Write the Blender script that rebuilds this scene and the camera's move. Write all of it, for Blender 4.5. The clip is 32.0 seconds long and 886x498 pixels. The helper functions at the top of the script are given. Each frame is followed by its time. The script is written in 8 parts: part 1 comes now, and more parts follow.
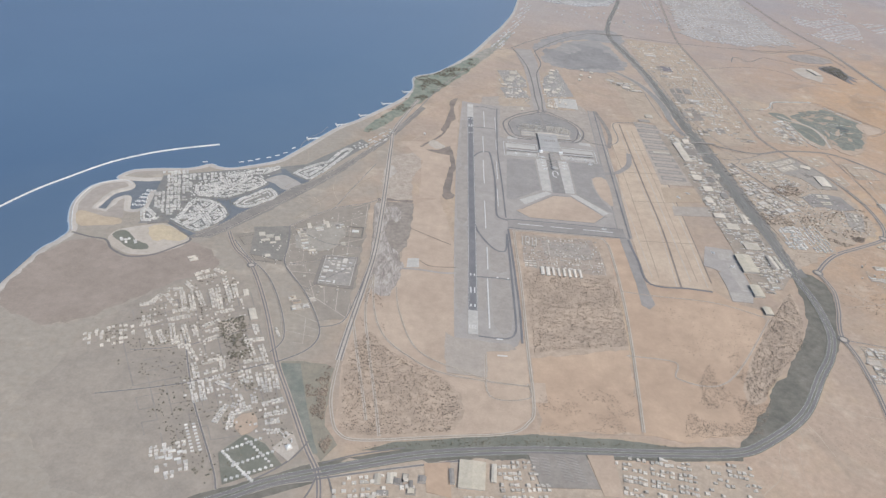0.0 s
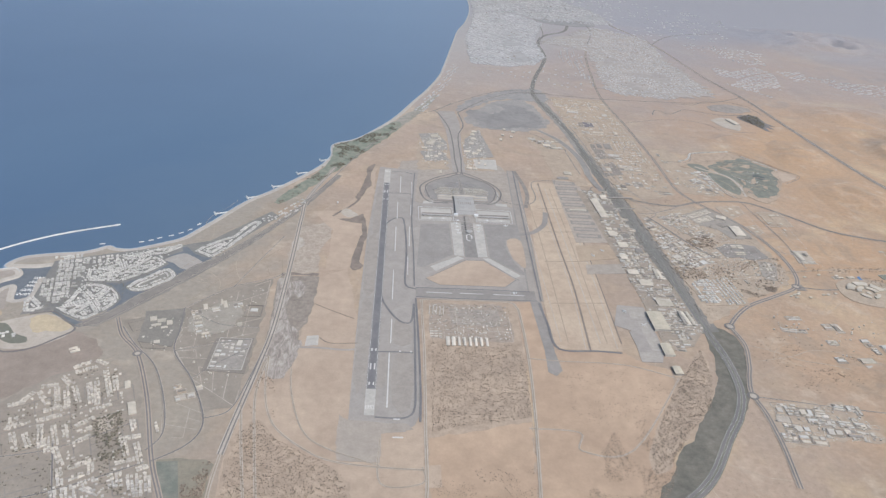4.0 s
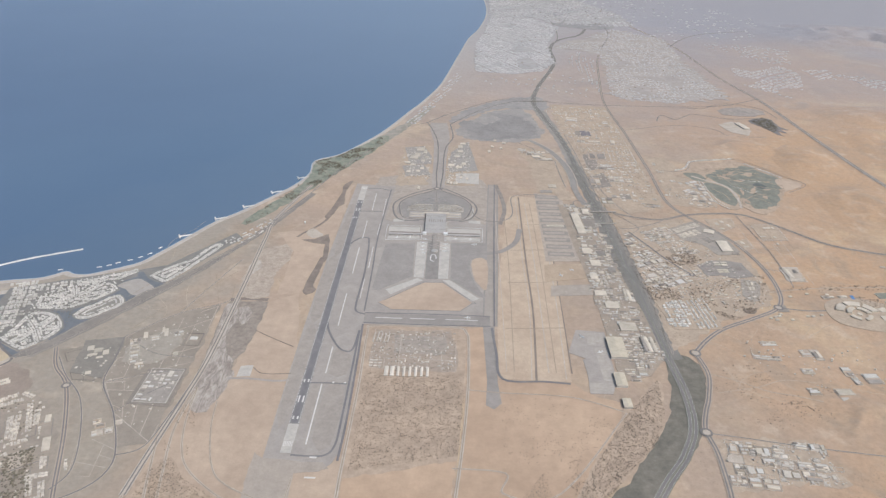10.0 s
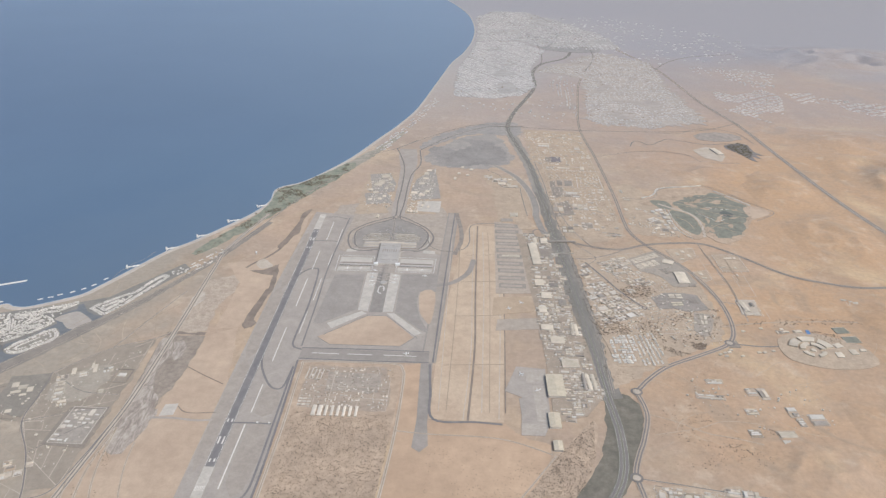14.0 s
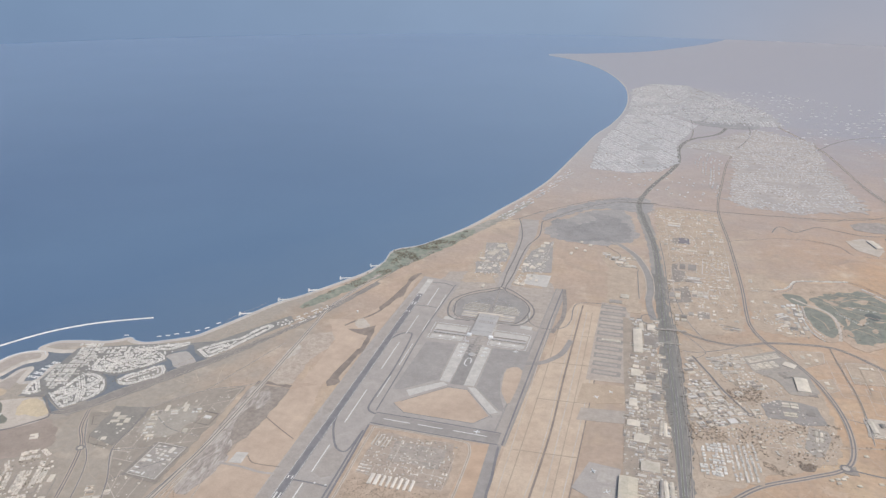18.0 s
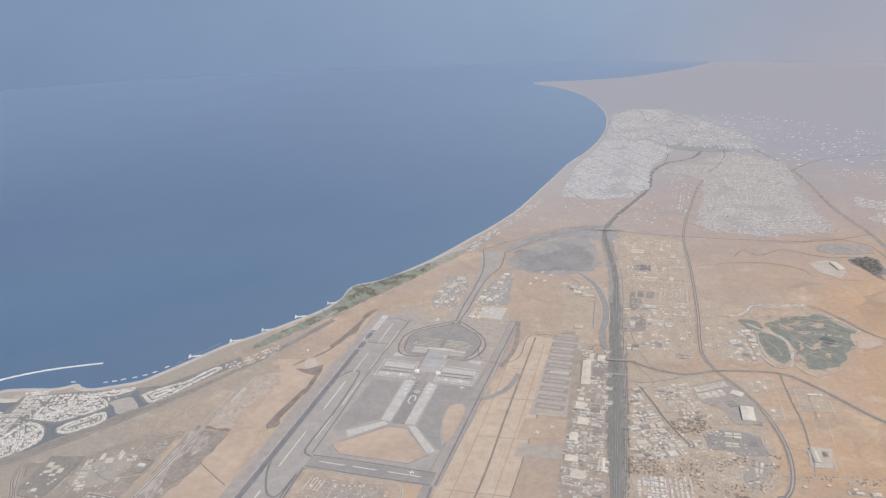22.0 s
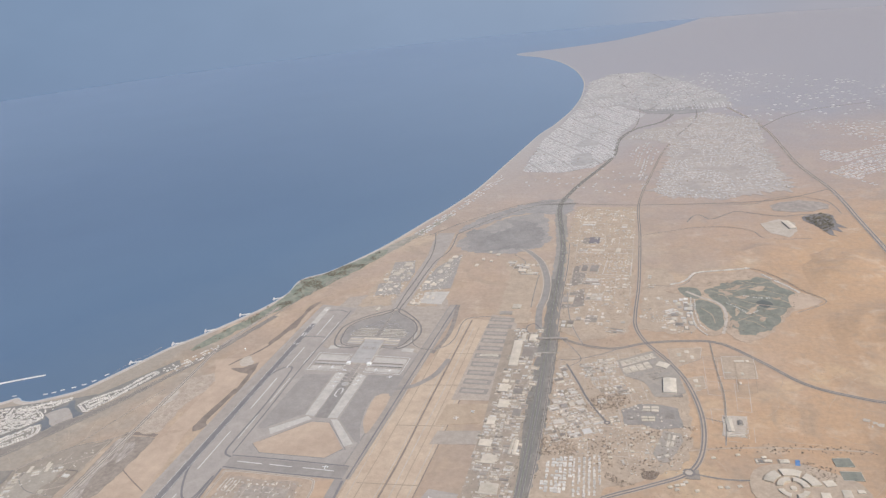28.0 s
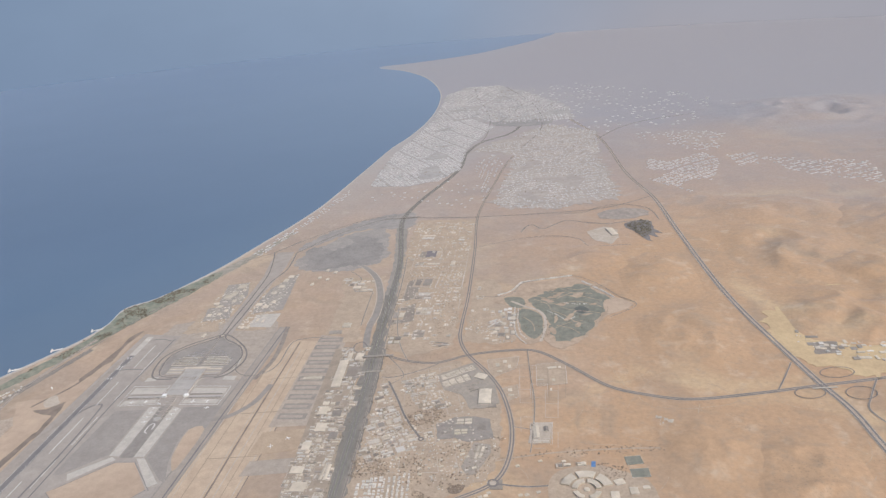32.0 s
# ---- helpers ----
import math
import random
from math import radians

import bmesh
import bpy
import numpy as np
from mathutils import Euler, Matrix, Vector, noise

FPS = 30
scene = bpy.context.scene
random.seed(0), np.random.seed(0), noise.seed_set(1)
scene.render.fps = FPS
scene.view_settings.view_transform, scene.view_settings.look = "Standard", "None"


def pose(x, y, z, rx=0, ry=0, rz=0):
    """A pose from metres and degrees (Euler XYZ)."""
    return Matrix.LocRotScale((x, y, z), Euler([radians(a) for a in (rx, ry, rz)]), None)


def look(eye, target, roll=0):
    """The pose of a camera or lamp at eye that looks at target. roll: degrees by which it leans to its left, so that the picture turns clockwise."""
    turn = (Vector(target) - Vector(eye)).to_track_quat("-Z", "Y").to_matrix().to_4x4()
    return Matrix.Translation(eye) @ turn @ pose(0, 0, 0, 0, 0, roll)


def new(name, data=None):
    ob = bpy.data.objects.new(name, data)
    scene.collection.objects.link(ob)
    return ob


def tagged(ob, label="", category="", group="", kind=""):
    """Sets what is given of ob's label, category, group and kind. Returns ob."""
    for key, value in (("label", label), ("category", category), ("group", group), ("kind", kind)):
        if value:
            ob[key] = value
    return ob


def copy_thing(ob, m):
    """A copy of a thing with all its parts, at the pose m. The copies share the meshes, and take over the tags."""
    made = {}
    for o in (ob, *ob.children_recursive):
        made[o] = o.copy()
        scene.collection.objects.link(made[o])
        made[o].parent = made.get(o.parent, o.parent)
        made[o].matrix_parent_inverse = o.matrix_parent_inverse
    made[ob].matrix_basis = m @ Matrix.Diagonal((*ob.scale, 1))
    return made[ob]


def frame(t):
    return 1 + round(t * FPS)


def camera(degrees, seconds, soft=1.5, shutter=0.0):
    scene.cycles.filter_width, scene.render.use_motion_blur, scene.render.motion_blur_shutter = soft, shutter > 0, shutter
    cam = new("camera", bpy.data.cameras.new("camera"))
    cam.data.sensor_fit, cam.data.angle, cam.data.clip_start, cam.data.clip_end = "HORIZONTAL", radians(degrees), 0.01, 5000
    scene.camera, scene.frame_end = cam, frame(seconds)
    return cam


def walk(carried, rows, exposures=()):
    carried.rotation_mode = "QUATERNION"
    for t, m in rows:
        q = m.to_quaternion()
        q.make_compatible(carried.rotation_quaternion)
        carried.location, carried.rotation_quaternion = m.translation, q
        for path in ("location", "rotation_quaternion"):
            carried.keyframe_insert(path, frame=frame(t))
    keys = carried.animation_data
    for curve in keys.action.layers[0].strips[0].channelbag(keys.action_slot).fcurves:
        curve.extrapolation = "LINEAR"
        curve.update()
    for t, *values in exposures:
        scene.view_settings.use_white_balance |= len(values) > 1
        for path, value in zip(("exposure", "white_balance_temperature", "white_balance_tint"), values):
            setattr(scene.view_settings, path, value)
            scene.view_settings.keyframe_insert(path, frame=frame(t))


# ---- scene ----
cam = camera(64.1, 32.0, soft=1.4)
PATH = [
    (0, (0.379, 0.517, 282.564), (0.4323, 2.1918, 281.4711), 6.17),
    (0.5, (5.663, 2.977, 283.642), (5.7703, 4.6771, 282.5941), 6.53),
    (1, (11.156, 5.377, 284.609), (11.2997, 7.0825, 283.5743), 6.91),
    (1.5, (16.835, 7.723, 285.479), (16.9776, 9.4391, 284.4612), 6.63),
    (2, (22.675, 10.022, 286.265), (22.8157, 11.7414, 285.2537), 6.39),
    (2.5, (28.656, 12.277, 286.980), (28.7998, 14.0000, 285.9745), 6.55),
    (3, (34.758, 14.494, 287.634), (34.9142, 16.2217, 286.6386), 6.23),
    (3.5, (40.961, 16.678, 288.239), (41.0961, 18.4407, 287.3039), 4.41),
    (4, (47.251, 18.832, 288.803), (47.3846, 20.5849, 287.8494), 4.48),
    (4.5, (53.611, 20.961, 289.337), (53.7477, 22.7238, 288.4011), 4.27),
    (6.5, (79.502, 29.297, 291.305), (79.5772, 31.0812, 290.4039), 3.18),
    (7, (86.035, 31.352, 291.787), (86.0710, 33.1347, 290.8812), 2.49),
    (7.5, (92.576, 33.400, 292.275), (92.5856, 35.1767, 291.3556), 2.28),
    (8, (99.118, 35.445, 292.772), (99.1405, 37.2235, 291.8575), 2.80),
    (8.5, (105.656, 37.488, 293.282), (105.6600, 39.2771, 292.3884), 1.86),
    (9, (112.186, 39.531, 293.807), (112.1812, 41.3063, 292.8863), 1.81),
    (9.5, (118.703, 41.576, 294.349), (118.6947, 43.3414, 293.4096), 1.74),
    (10, (125.206, 43.625, 294.911), (125.1888, 45.3841, 293.9598), 1.43),
    (10.5, (131.692, 45.679, 295.492), (131.6672, 47.4468, 294.5577), 1.36),
    (11, (138.160, 47.739, 296.093), (138.1208, 49.5171, 295.1792), 1.14),
    (11.5, (144.610, 49.806, 296.715), (144.5625, 51.5755, 295.7841), 0.88),
    (12, (151.043, 51.882, 297.357), (150.9983, 53.6489, 296.4211), 1.02),
    (12.5, (157.457, 53.967, 298.017), (157.4037, 55.7301, 297.0757), 0.98),
    (13, (163.856, 56.061, 298.696), (163.7874, 57.8187, 297.7443), 0.60),
    (13.5, (170.240, 58.166, 299.391), (170.1846, 59.9317, 298.4542), 0.54),
    (15.5, (195.677, 66.693, 302.294), (195.6402, 68.5172, 301.4755), 2.56),
    (16, (202.024, 68.852, 303.037), (201.9466, 70.6755, 302.2196), 2.21),
    (16.5, (208.373, 71.022, 303.781), (208.0960, 72.8673, 303.0613), 2.65),
    (17, (214.725, 73.203, 304.524), (214.2857, 75.0142, 303.7984), 1.41),
    (17.5, (221.085, 75.394, 305.260), (220.5927, 77.1826, 304.5123), 0.41),
    (18, (227.455, 77.596, 305.988), (226.9593, 79.3825, 305.2383), 0.13),
    (18.5, (233.838, 79.807, 306.702), (233.3452, 81.6014, 305.9695), 0.11),
    (19, (240.236, 82.027, 307.400), (239.7403, 83.8144, 306.6519), -0.35),
    (19.5, (246.652, 84.256, 308.077), (246.1507, 86.0338, 307.3101), -0.63),
    (20, (253.088, 86.494, 308.731), (252.5844, 88.2746, 307.9727), -0.89),
    (20.5, (259.545, 88.739, 309.356), (259.0381, 90.5290, 308.6228), -1.28),
    (21, (266.025, 90.991, 309.949), (265.5159, 92.7865, 309.2303), -1.47),
    (21.5, (272.528, 93.250, 310.507), (272.0139, 95.0501, 309.8041), -1.56),
    (22, (279.054, 95.515, 311.026), (278.5353, 97.3243, 310.3509), -1.85),
    (22.5, (285.602, 97.785, 311.503), (285.0789, 99.5801, 310.7936), -2.07),
    (23, (292.172, 100.060, 311.933), (291.6459, 101.8470, 311.2058), -2.29),
    (23.5, (298.762, 102.339, 312.314), (298.2325, 104.1183, 311.5695), -2.60),
    (24, (305.369, 104.622, 312.642), (304.8350, 106.3966, 311.8899), -2.88),
    (24.5, (311.989, 106.909, 312.916), (311.4523, 108.6836, 312.1668), -3.07),
    (25, (318.618, 109.198, 313.132), (318.0761, 110.9689, 312.3773), -3.39),
    (25.5, (325.250, 111.490, 313.288), (324.7088, 113.2608, 312.5334), -3.60),
    (27.5, (352.072, 121.092, 313.362), (351.5029, 122.8606, 312.6221), -6.26),
    (28, (358.923, 123.618, 313.280), (358.3555, 125.3901, 312.5478), -6.58),
    (28.5, (365.821, 126.124, 313.170), (365.2712, 127.9017, 312.4375), -7.48),
    (29, (372.754, 128.576, 313.039), (372.2867, 130.3750, 312.2999), -6.92),
    (29.5, (379.708, 130.935, 312.896), (379.3253, 132.7658, 312.1868), -6.83),
    (30, (386.671, 133.166, 312.748), (386.3416, 135.0090, 312.0441), -6.78),
    (30.5, (393.629, 135.231, 312.604), (393.3258, 137.0720, 311.8827), -6.16),
    (31, (400.561, 137.093, 312.473), (400.2897, 138.9449, 311.7682), -5.57),
    (31.5, (407.451, 138.716, 312.365), (407.2044, 140.5757, 311.6706), -5.63),
    (32, (414.276, 140.064, 312.291), (414.0215, 141.9065, 311.5565), -5.35),
]
walk(cam, [(t, look(eye, target, roll)) for t, eye, target, roll in PATH], [(0, -0.08, 6080, 7), (4.5, -0.08, 6080, 7), (9, -0.07, 6200, 8), (13.5, -0.04, 6400, 8), (19, -0.02, 6250, 9), (30, -0.02, 6450, 10), (32, -0.12, 6450, 10)])

# The land is built at about a tenth of its true size: one unit stands for ten metres of country.

# ---- world, sun ----
SUN_WAY = Vector((0.66, -0.46, 0.82)).normalized()
world = bpy.data.worlds.new("world")
scene.world = world
world.use_nodes = True
wn = world.node_tree.nodes
sky = wn.new("ShaderNodeTexSky")
sky.sky_type = "NISHITA"
sky.sun_disc = False
sky.sun_elevation = math.asin(SUN_WAY.z)
sky.sun_rotation = math.atan2(SUN_WAY.x, SUN_WAY.y)
sky.air_density, sky.dust_density, sky.ozone_density = 1.4, 3.0, 1.0
wn["Background"].inputs["Strength"].default_value = 0.15
world.node_tree.links.new(sky.outputs[0], wn["Background"].inputs["Color"])
sun_data = bpy.data.lights.new("sun", "SUN")
sun_data.energy, sun_data.angle, sun_data.color = 2.68, radians(2.0), (1.0, 0.965, 0.93)
sun = new("sun", sun_data)
sun.matrix_world = look(SUN_WAY * 400, (0, 0, 0))


# ---- materials ----
def nodes_of(name):
    m = bpy.data.materials.new(name)
    m.use_nodes = True
    return m, m.node_tree.nodes, m.node_tree.links, m.node_tree.nodes["Principled BSDF"]


def noise_at(n, l, where, scale, detail=4.0, rough=0.55):
    t = n.new("ShaderNodeTexNoise")
    t.inputs["Scale"].default_value, t.inputs["Detail"].default_value, t.inputs["Roughness"].default_value = scale, detail, rough
    l.new(where, t.inputs["Vector"])
    return t.outputs["Fac"]


def mixed(n, l, fac, a, b, kind="MIX"):
    m = n.new("ShaderNodeMix")
    m.data_type, m.blend_type = "RGBA", kind
    for socket, v in ((m.inputs[0], fac), (m.inputs[6], a), (m.inputs[7], b)):
        if isinstance(v, (int, float)):
            socket.default_value = v
        elif isinstance(v, tuple):
            socket.default_value = (*v, 1)
        else:
            l.new(v, socket)
    return m.outputs[2]


def ranged(n, l, v, a, b, c=0.0, d=1.0):
    m = n.new("ShaderNodeMapRange")
    m.inputs[1].default_value, m.inputs[2].default_value, m.inputs[3].default_value, m.inputs[4].default_value = a, b, c, d
    l.new(v, m.inputs[0])
    return m.outputs[0]


def surface(name, a, b, big=0.05, small=1.2, rough=0.9, bump=0.0, bump_scale=0.6, island=0.0, each=0.0, metal=0.0, spec=0.3, grain=0.09, sheen=0.0, mottle=0.1):
    """Two colours in large soft patches, a fine grain on top, and if wanted a shade of its own for every piece."""
    m, n, l, p = nodes_of(name)
    geo = n.new("ShaderNodeNewGeometry")
    pos = geo.outputs["Position"]
    col = mixed(n, l, ranged(n, l, noise_at(n, l, pos, big, 5.0), 0.36, 0.64), a, b)
    fine = ranged(n, l, noise_at(n, l, pos, small, 3.0, 0.7), 0.25, 0.75, 1 - grain, 1 + grain)
    grey = n.new("ShaderNodeCombineColor")
    for i in range(3):
        l.new(fine, grey.inputs[i])
    col = mixed(n, l, 1.0, col, grey.outputs[0], "MULTIPLY")
    stain = ranged(n, l, noise_at(n, l, pos, math.sqrt(big * small), 6.0, 0.65), 0.3, 0.7, 1 - mottle, 1 + mottle)
    dapple = n.new("ShaderNodeCombineColor")
    for i in range(3):
        l.new(stain, dapple.inputs[i])
    col = mixed(n, l, 1.0, col, dapple.outputs[0], "MULTIPLY")
    for amount, source in ((island, geo.outputs["Random Per Island"]), (each, None)):
        if amount:
            if source is None:
                source = n.new("ShaderNodeObjectInfo").outputs["Random"]
            own = n.new("ShaderNodeCombineColor")
            v = ranged(n, l, source, 0, 1, 1 - amount, 1 + amount)
            for i in range(3):
                l.new(v, own.inputs[i])
            col = mixed(n, l, 1.0, col, own.outputs[0], "MULTIPLY")
    l.new(col, p.inputs["Base Color"])
    p.inputs["Roughness"].default_value, p.inputs["Metallic"].default_value = rough, metal
    p.inputs["Specular IOR Level"].default_value = spec
    if sheen:
        p.inputs["Sheen Weight"].default_value, p.inputs["Sheen Roughness"].default_value = sheen, 0.6
    if bump:
        bn = n.new("ShaderNodeBump")
        bn.inputs["Strength"].default_value, bn.inputs["Distance"].default_value = bump, 1.0
        l.new(noise_at(n, l, pos, bump_scale, 5.0), bn.inputs["Height"])
        l.new(bn.outputs[0], p.inputs["Normal"])
    return m


def desert_material():
    """Sand, gravel and low relief, in patches of a hundred metres to some kilometres, greyed far out for haze."""
    m, n, l, p = nodes_of("desert")
    pos = n.new("ShaderNodeNewGeometry").outputs["Position"]
    split = n.new("ShaderNodeSeparateXYZ")
    l.new(pos, split.inputs[0])
    broad = ranged(n, l, noise_at(n, l, pos, 0.006, 4.0), 0.38, 0.62)
    mid = ranged(n, l, noise_at(n, l, pos, 0.03, 6.0, 0.6), 0.35, 0.68)
    fine = ranged(n, l, noise_at(n, l, pos, 0.25, 7.0, 0.78), 0.3, 0.7, 0.86, 1.14)
    col = mixed(n, l, broad, (0.44, 0.325, 0.24), (0.37, 0.285, 0.22))
    col = mixed(n, l, ranged(n, l, mid, 0.45, 1.0, 0.0, 0.8), col, (0.45, 0.34, 0.24))
    # the sand sheets inland are warmer than the coastal plain
    inland = n.new("ShaderNodeMath")
    inland.operation = "ADD"
    l.new(split.outputs[0], inland.inputs[0])
    l.new(ranged(n, l, noise_at(n, l, pos, 0.01, 3.0), 0.2, 0.8, -160, 160), inland.inputs[1])
    col = mixed(n, l, ranged(n, l, inland.outputs[0], 280, 500, 0.0, 0.88), col, (0.455, 0.298, 0.182))
    # broad smudges of brown gravel and of yellow blown sand
    col = mixed(n, l, ranged(n, l, noise_at(n, l, pos, 0.011, 6.0, 0.62), 0.52, 0.68, 0.0, 0.6), col, (0.345, 0.255, 0.185))
    yellow = n.new("ShaderNodeTexNoise")
    yellow.inputs["Scale"].default_value, yellow.inputs["Detail"].default_value, yellow.inputs["Distortion"].default_value = 0.009, 5.0, 0.8
    l.new(pos, yellow.inputs["Vector"])
    col = mixed(n, l, ranged(n, l, yellow.outputs["Fac"], 0.56, 0.7, 0.0, 0.6), col, (0.55, 0.415, 0.265))
    # the ground behind the coast is greyer and trampled
    coast = n.new("ShaderNodeMath")
    coast.operation = "ADD"
    l.new(split.outputs[0], coast.inputs[0])
    l.new(ranged(n, l, noise_at(n, l, pos, 0.02, 4.0), 0.2, 0.8, -50, 50), coast.inputs[1])
    col = mixed(n, l, ranged(n, l, coast.outputs[0], -20, -75, 0.0, 0.88), col, (0.325, 0.284, 0.234))
    # mottled crust and wind ripples
    col = mixed(n, l, ranged(n, l, noise_at(n, l, pos, 0.13, 7.0, 0.68), 0.5, 0.7, 0.0, 0.45), col, (0.33, 0.265, 0.205))
    col = mixed(n, l, ranged(n, l, noise_at(n, l, pos, 0.045, 6.0, 0.6), 0.56, 0.72, 0.0, 0.55), col, (0.54, 0.435, 0.33))
    # washed streaks of darker gravel
    wave = n.new("ShaderNodeTexNoise")
    wave.inputs["Scale"].default_value, wave.inputs["Detail"].default_value, wave.inputs["Distortion"].default_value = 0.016, 8.0, 1.6
    l.new(pos, wave.inputs["Vector"])
    col = mixed(n, l, ranged(n, l, wave.outputs["Fac"], 0.56, 0.7, 0.0, 0.5), col, (0.30, 0.245, 0.19))
    # scattered dark shrubs and stones, thick in some places and missing in others
    speck = n.new("ShaderNodeTexVoronoi")
    speck.inputs["Scale"].default_value = 0.42
    l.new(pos, speck.inputs["Vector"])
    dots = n.new("ShaderNodeMath")
    dots.operation = "MULTIPLY"
    l.new(ranged(n, l, speck.outputs["Distance"], 0.12, 0.3, 0.38, 0.0), dots.inputs[0])
    l.new(ranged(n, l, noise_at(n, l, pos, 0.02, 4.0), 0.48, 0.62), dots.inputs[1])
    col = mixed(n, l, dots.outputs[0], col, (0.21, 0.165, 0.125))
    # greyed towards the east: distance haze put into the base colour
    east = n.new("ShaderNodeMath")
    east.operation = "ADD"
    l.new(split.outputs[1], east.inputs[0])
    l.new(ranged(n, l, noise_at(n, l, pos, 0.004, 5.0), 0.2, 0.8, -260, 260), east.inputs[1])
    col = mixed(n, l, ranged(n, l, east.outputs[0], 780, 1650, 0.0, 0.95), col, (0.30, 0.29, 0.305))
    # paler grey along the coast towards the city
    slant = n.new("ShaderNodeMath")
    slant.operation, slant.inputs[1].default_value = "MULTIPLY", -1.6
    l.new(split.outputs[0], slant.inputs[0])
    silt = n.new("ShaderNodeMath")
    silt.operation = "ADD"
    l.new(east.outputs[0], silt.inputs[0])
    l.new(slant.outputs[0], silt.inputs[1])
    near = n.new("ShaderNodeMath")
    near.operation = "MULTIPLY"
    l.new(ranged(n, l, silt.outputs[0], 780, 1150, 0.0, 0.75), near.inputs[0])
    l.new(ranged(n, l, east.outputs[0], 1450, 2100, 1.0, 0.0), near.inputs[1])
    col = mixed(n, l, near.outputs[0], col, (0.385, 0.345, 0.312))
    grey = n.new("ShaderNodeCombineColor")
    for i in range(3):
        l.new(fine, grey.inputs[i])
    col = mixed(n, l, 1.0, col, grey.outputs[0], "MULTIPLY")
    l.new(col, p.inputs["Base Color"])
    p.inputs["Roughness"].default_value, p.inputs["Specular IOR Level"].default_value = 0.95, 0.2
    p.inputs["Sheen Weight"].default_value, p.inputs["Sheen Roughness"].default_value = 0.12, 0.4
    bn = n.new("ShaderNodeBump")
    bn.inputs["Strength"].default_value, bn.inputs["Distance"].default_value = 0.3, 3.0
    l.new(noise_at(n, l, pos, 0.05, 7.0, 0.6), bn.inputs["Height"])
    l.new(bn.outputs[0], p.inputs["Normal"])
    return m


def sea_material():
    m, n, l, p = nodes_of("sea")
    pos = n.new("ShaderNodeNewGeometry").outputs["Position"]
    col = mixed(n, l, ranged(n, l, noise_at(n, l, pos, 0.004, 5.0), 0.3, 0.7), (0.05, 0.09, 0.16), (0.062, 0.105, 0.182))
    # shallows along the marina coast
    off = n.new("ShaderNodeVectorMath")
    off.operation, off.inputs[1].default_value = "DOT_PRODUCT", (-0.861, 0.509, 0.0)
    l.new(pos, off.inputs[0])
    reach = n.new("ShaderNodeMath")
    reach.operation = "ADD"
    l.new(off.outputs["Value"], reach.inputs[0])
    l.new(ranged(n, l, noise_at(n, l, pos, 0.012, 4.0), 0.2, 0.8, -35, 35), reach.inputs[1])
    col = mixed(n, l, ranged(n, l, reach.outputs[0], 410, 545, 0.6, 0.0), col, (0.125, 0.16, 0.20))
    # paler towards the city beach: haze over the water put into its colour
    across = n.new("ShaderNodeSeparateXYZ")
    l.new(pos, across.inputs[0])
    sea_haze = n.new("ShaderNodeMath")
    sea_haze.operation = "ADD"
    l.new(across.outputs[0], sea_haze.inputs[0])
    l.new(ranged(n, l, noise_at(n, l, pos, 0.003, 3.0), 0.2, 0.8, -120, 120), sea_haze.inputs[1])
    col = mixed(n, l, ranged(n, l, sea_haze.outputs[0], -700, 200, 0.0, 0.9), col, (0.105, 0.155, 0.225))
    l.new(col, p.inputs["Base Color"])
    p.inputs["Roughness"].default_value, p.inputs["IOR"].default_value = 0.15, 1.5
    p.inputs["Sheen Weight"].default_value, p.inputs["Sheen Roughness"].default_value, p.inputs["Sheen Tint"].default_value = 0.66, 0.3, (0.78, 0.87, 1.0, 1.0)
    bn = n.new("ShaderNodeBump")
    bn.inputs["Strength"].default_value, bn.inputs["Distance"].default_value = 0.04, 0.3
    l.new(noise_at(n, l, pos, 0.35, 6.0, 0.65), bn.inputs["Height"])
    l.new(bn.outputs[0], p.inputs["Normal"])
    return m


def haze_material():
    """Bright haze painted as a glow, closing the view at the horizon: bluer over the sea, dustier over the land."""
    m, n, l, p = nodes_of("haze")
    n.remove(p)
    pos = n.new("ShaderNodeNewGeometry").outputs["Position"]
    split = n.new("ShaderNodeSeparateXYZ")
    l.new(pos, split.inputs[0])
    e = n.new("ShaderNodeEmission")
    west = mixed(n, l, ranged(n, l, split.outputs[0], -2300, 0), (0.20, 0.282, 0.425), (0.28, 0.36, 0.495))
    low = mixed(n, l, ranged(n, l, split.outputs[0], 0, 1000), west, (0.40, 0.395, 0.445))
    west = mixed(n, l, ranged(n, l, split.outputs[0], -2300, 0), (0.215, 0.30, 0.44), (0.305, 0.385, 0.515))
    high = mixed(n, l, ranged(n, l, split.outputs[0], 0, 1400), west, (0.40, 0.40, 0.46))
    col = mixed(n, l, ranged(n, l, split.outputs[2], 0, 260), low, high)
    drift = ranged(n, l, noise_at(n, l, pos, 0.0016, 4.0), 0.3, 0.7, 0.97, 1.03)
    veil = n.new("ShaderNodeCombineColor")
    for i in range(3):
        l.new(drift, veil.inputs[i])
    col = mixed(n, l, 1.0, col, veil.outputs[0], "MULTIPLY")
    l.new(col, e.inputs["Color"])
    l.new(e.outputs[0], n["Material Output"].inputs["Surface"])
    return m


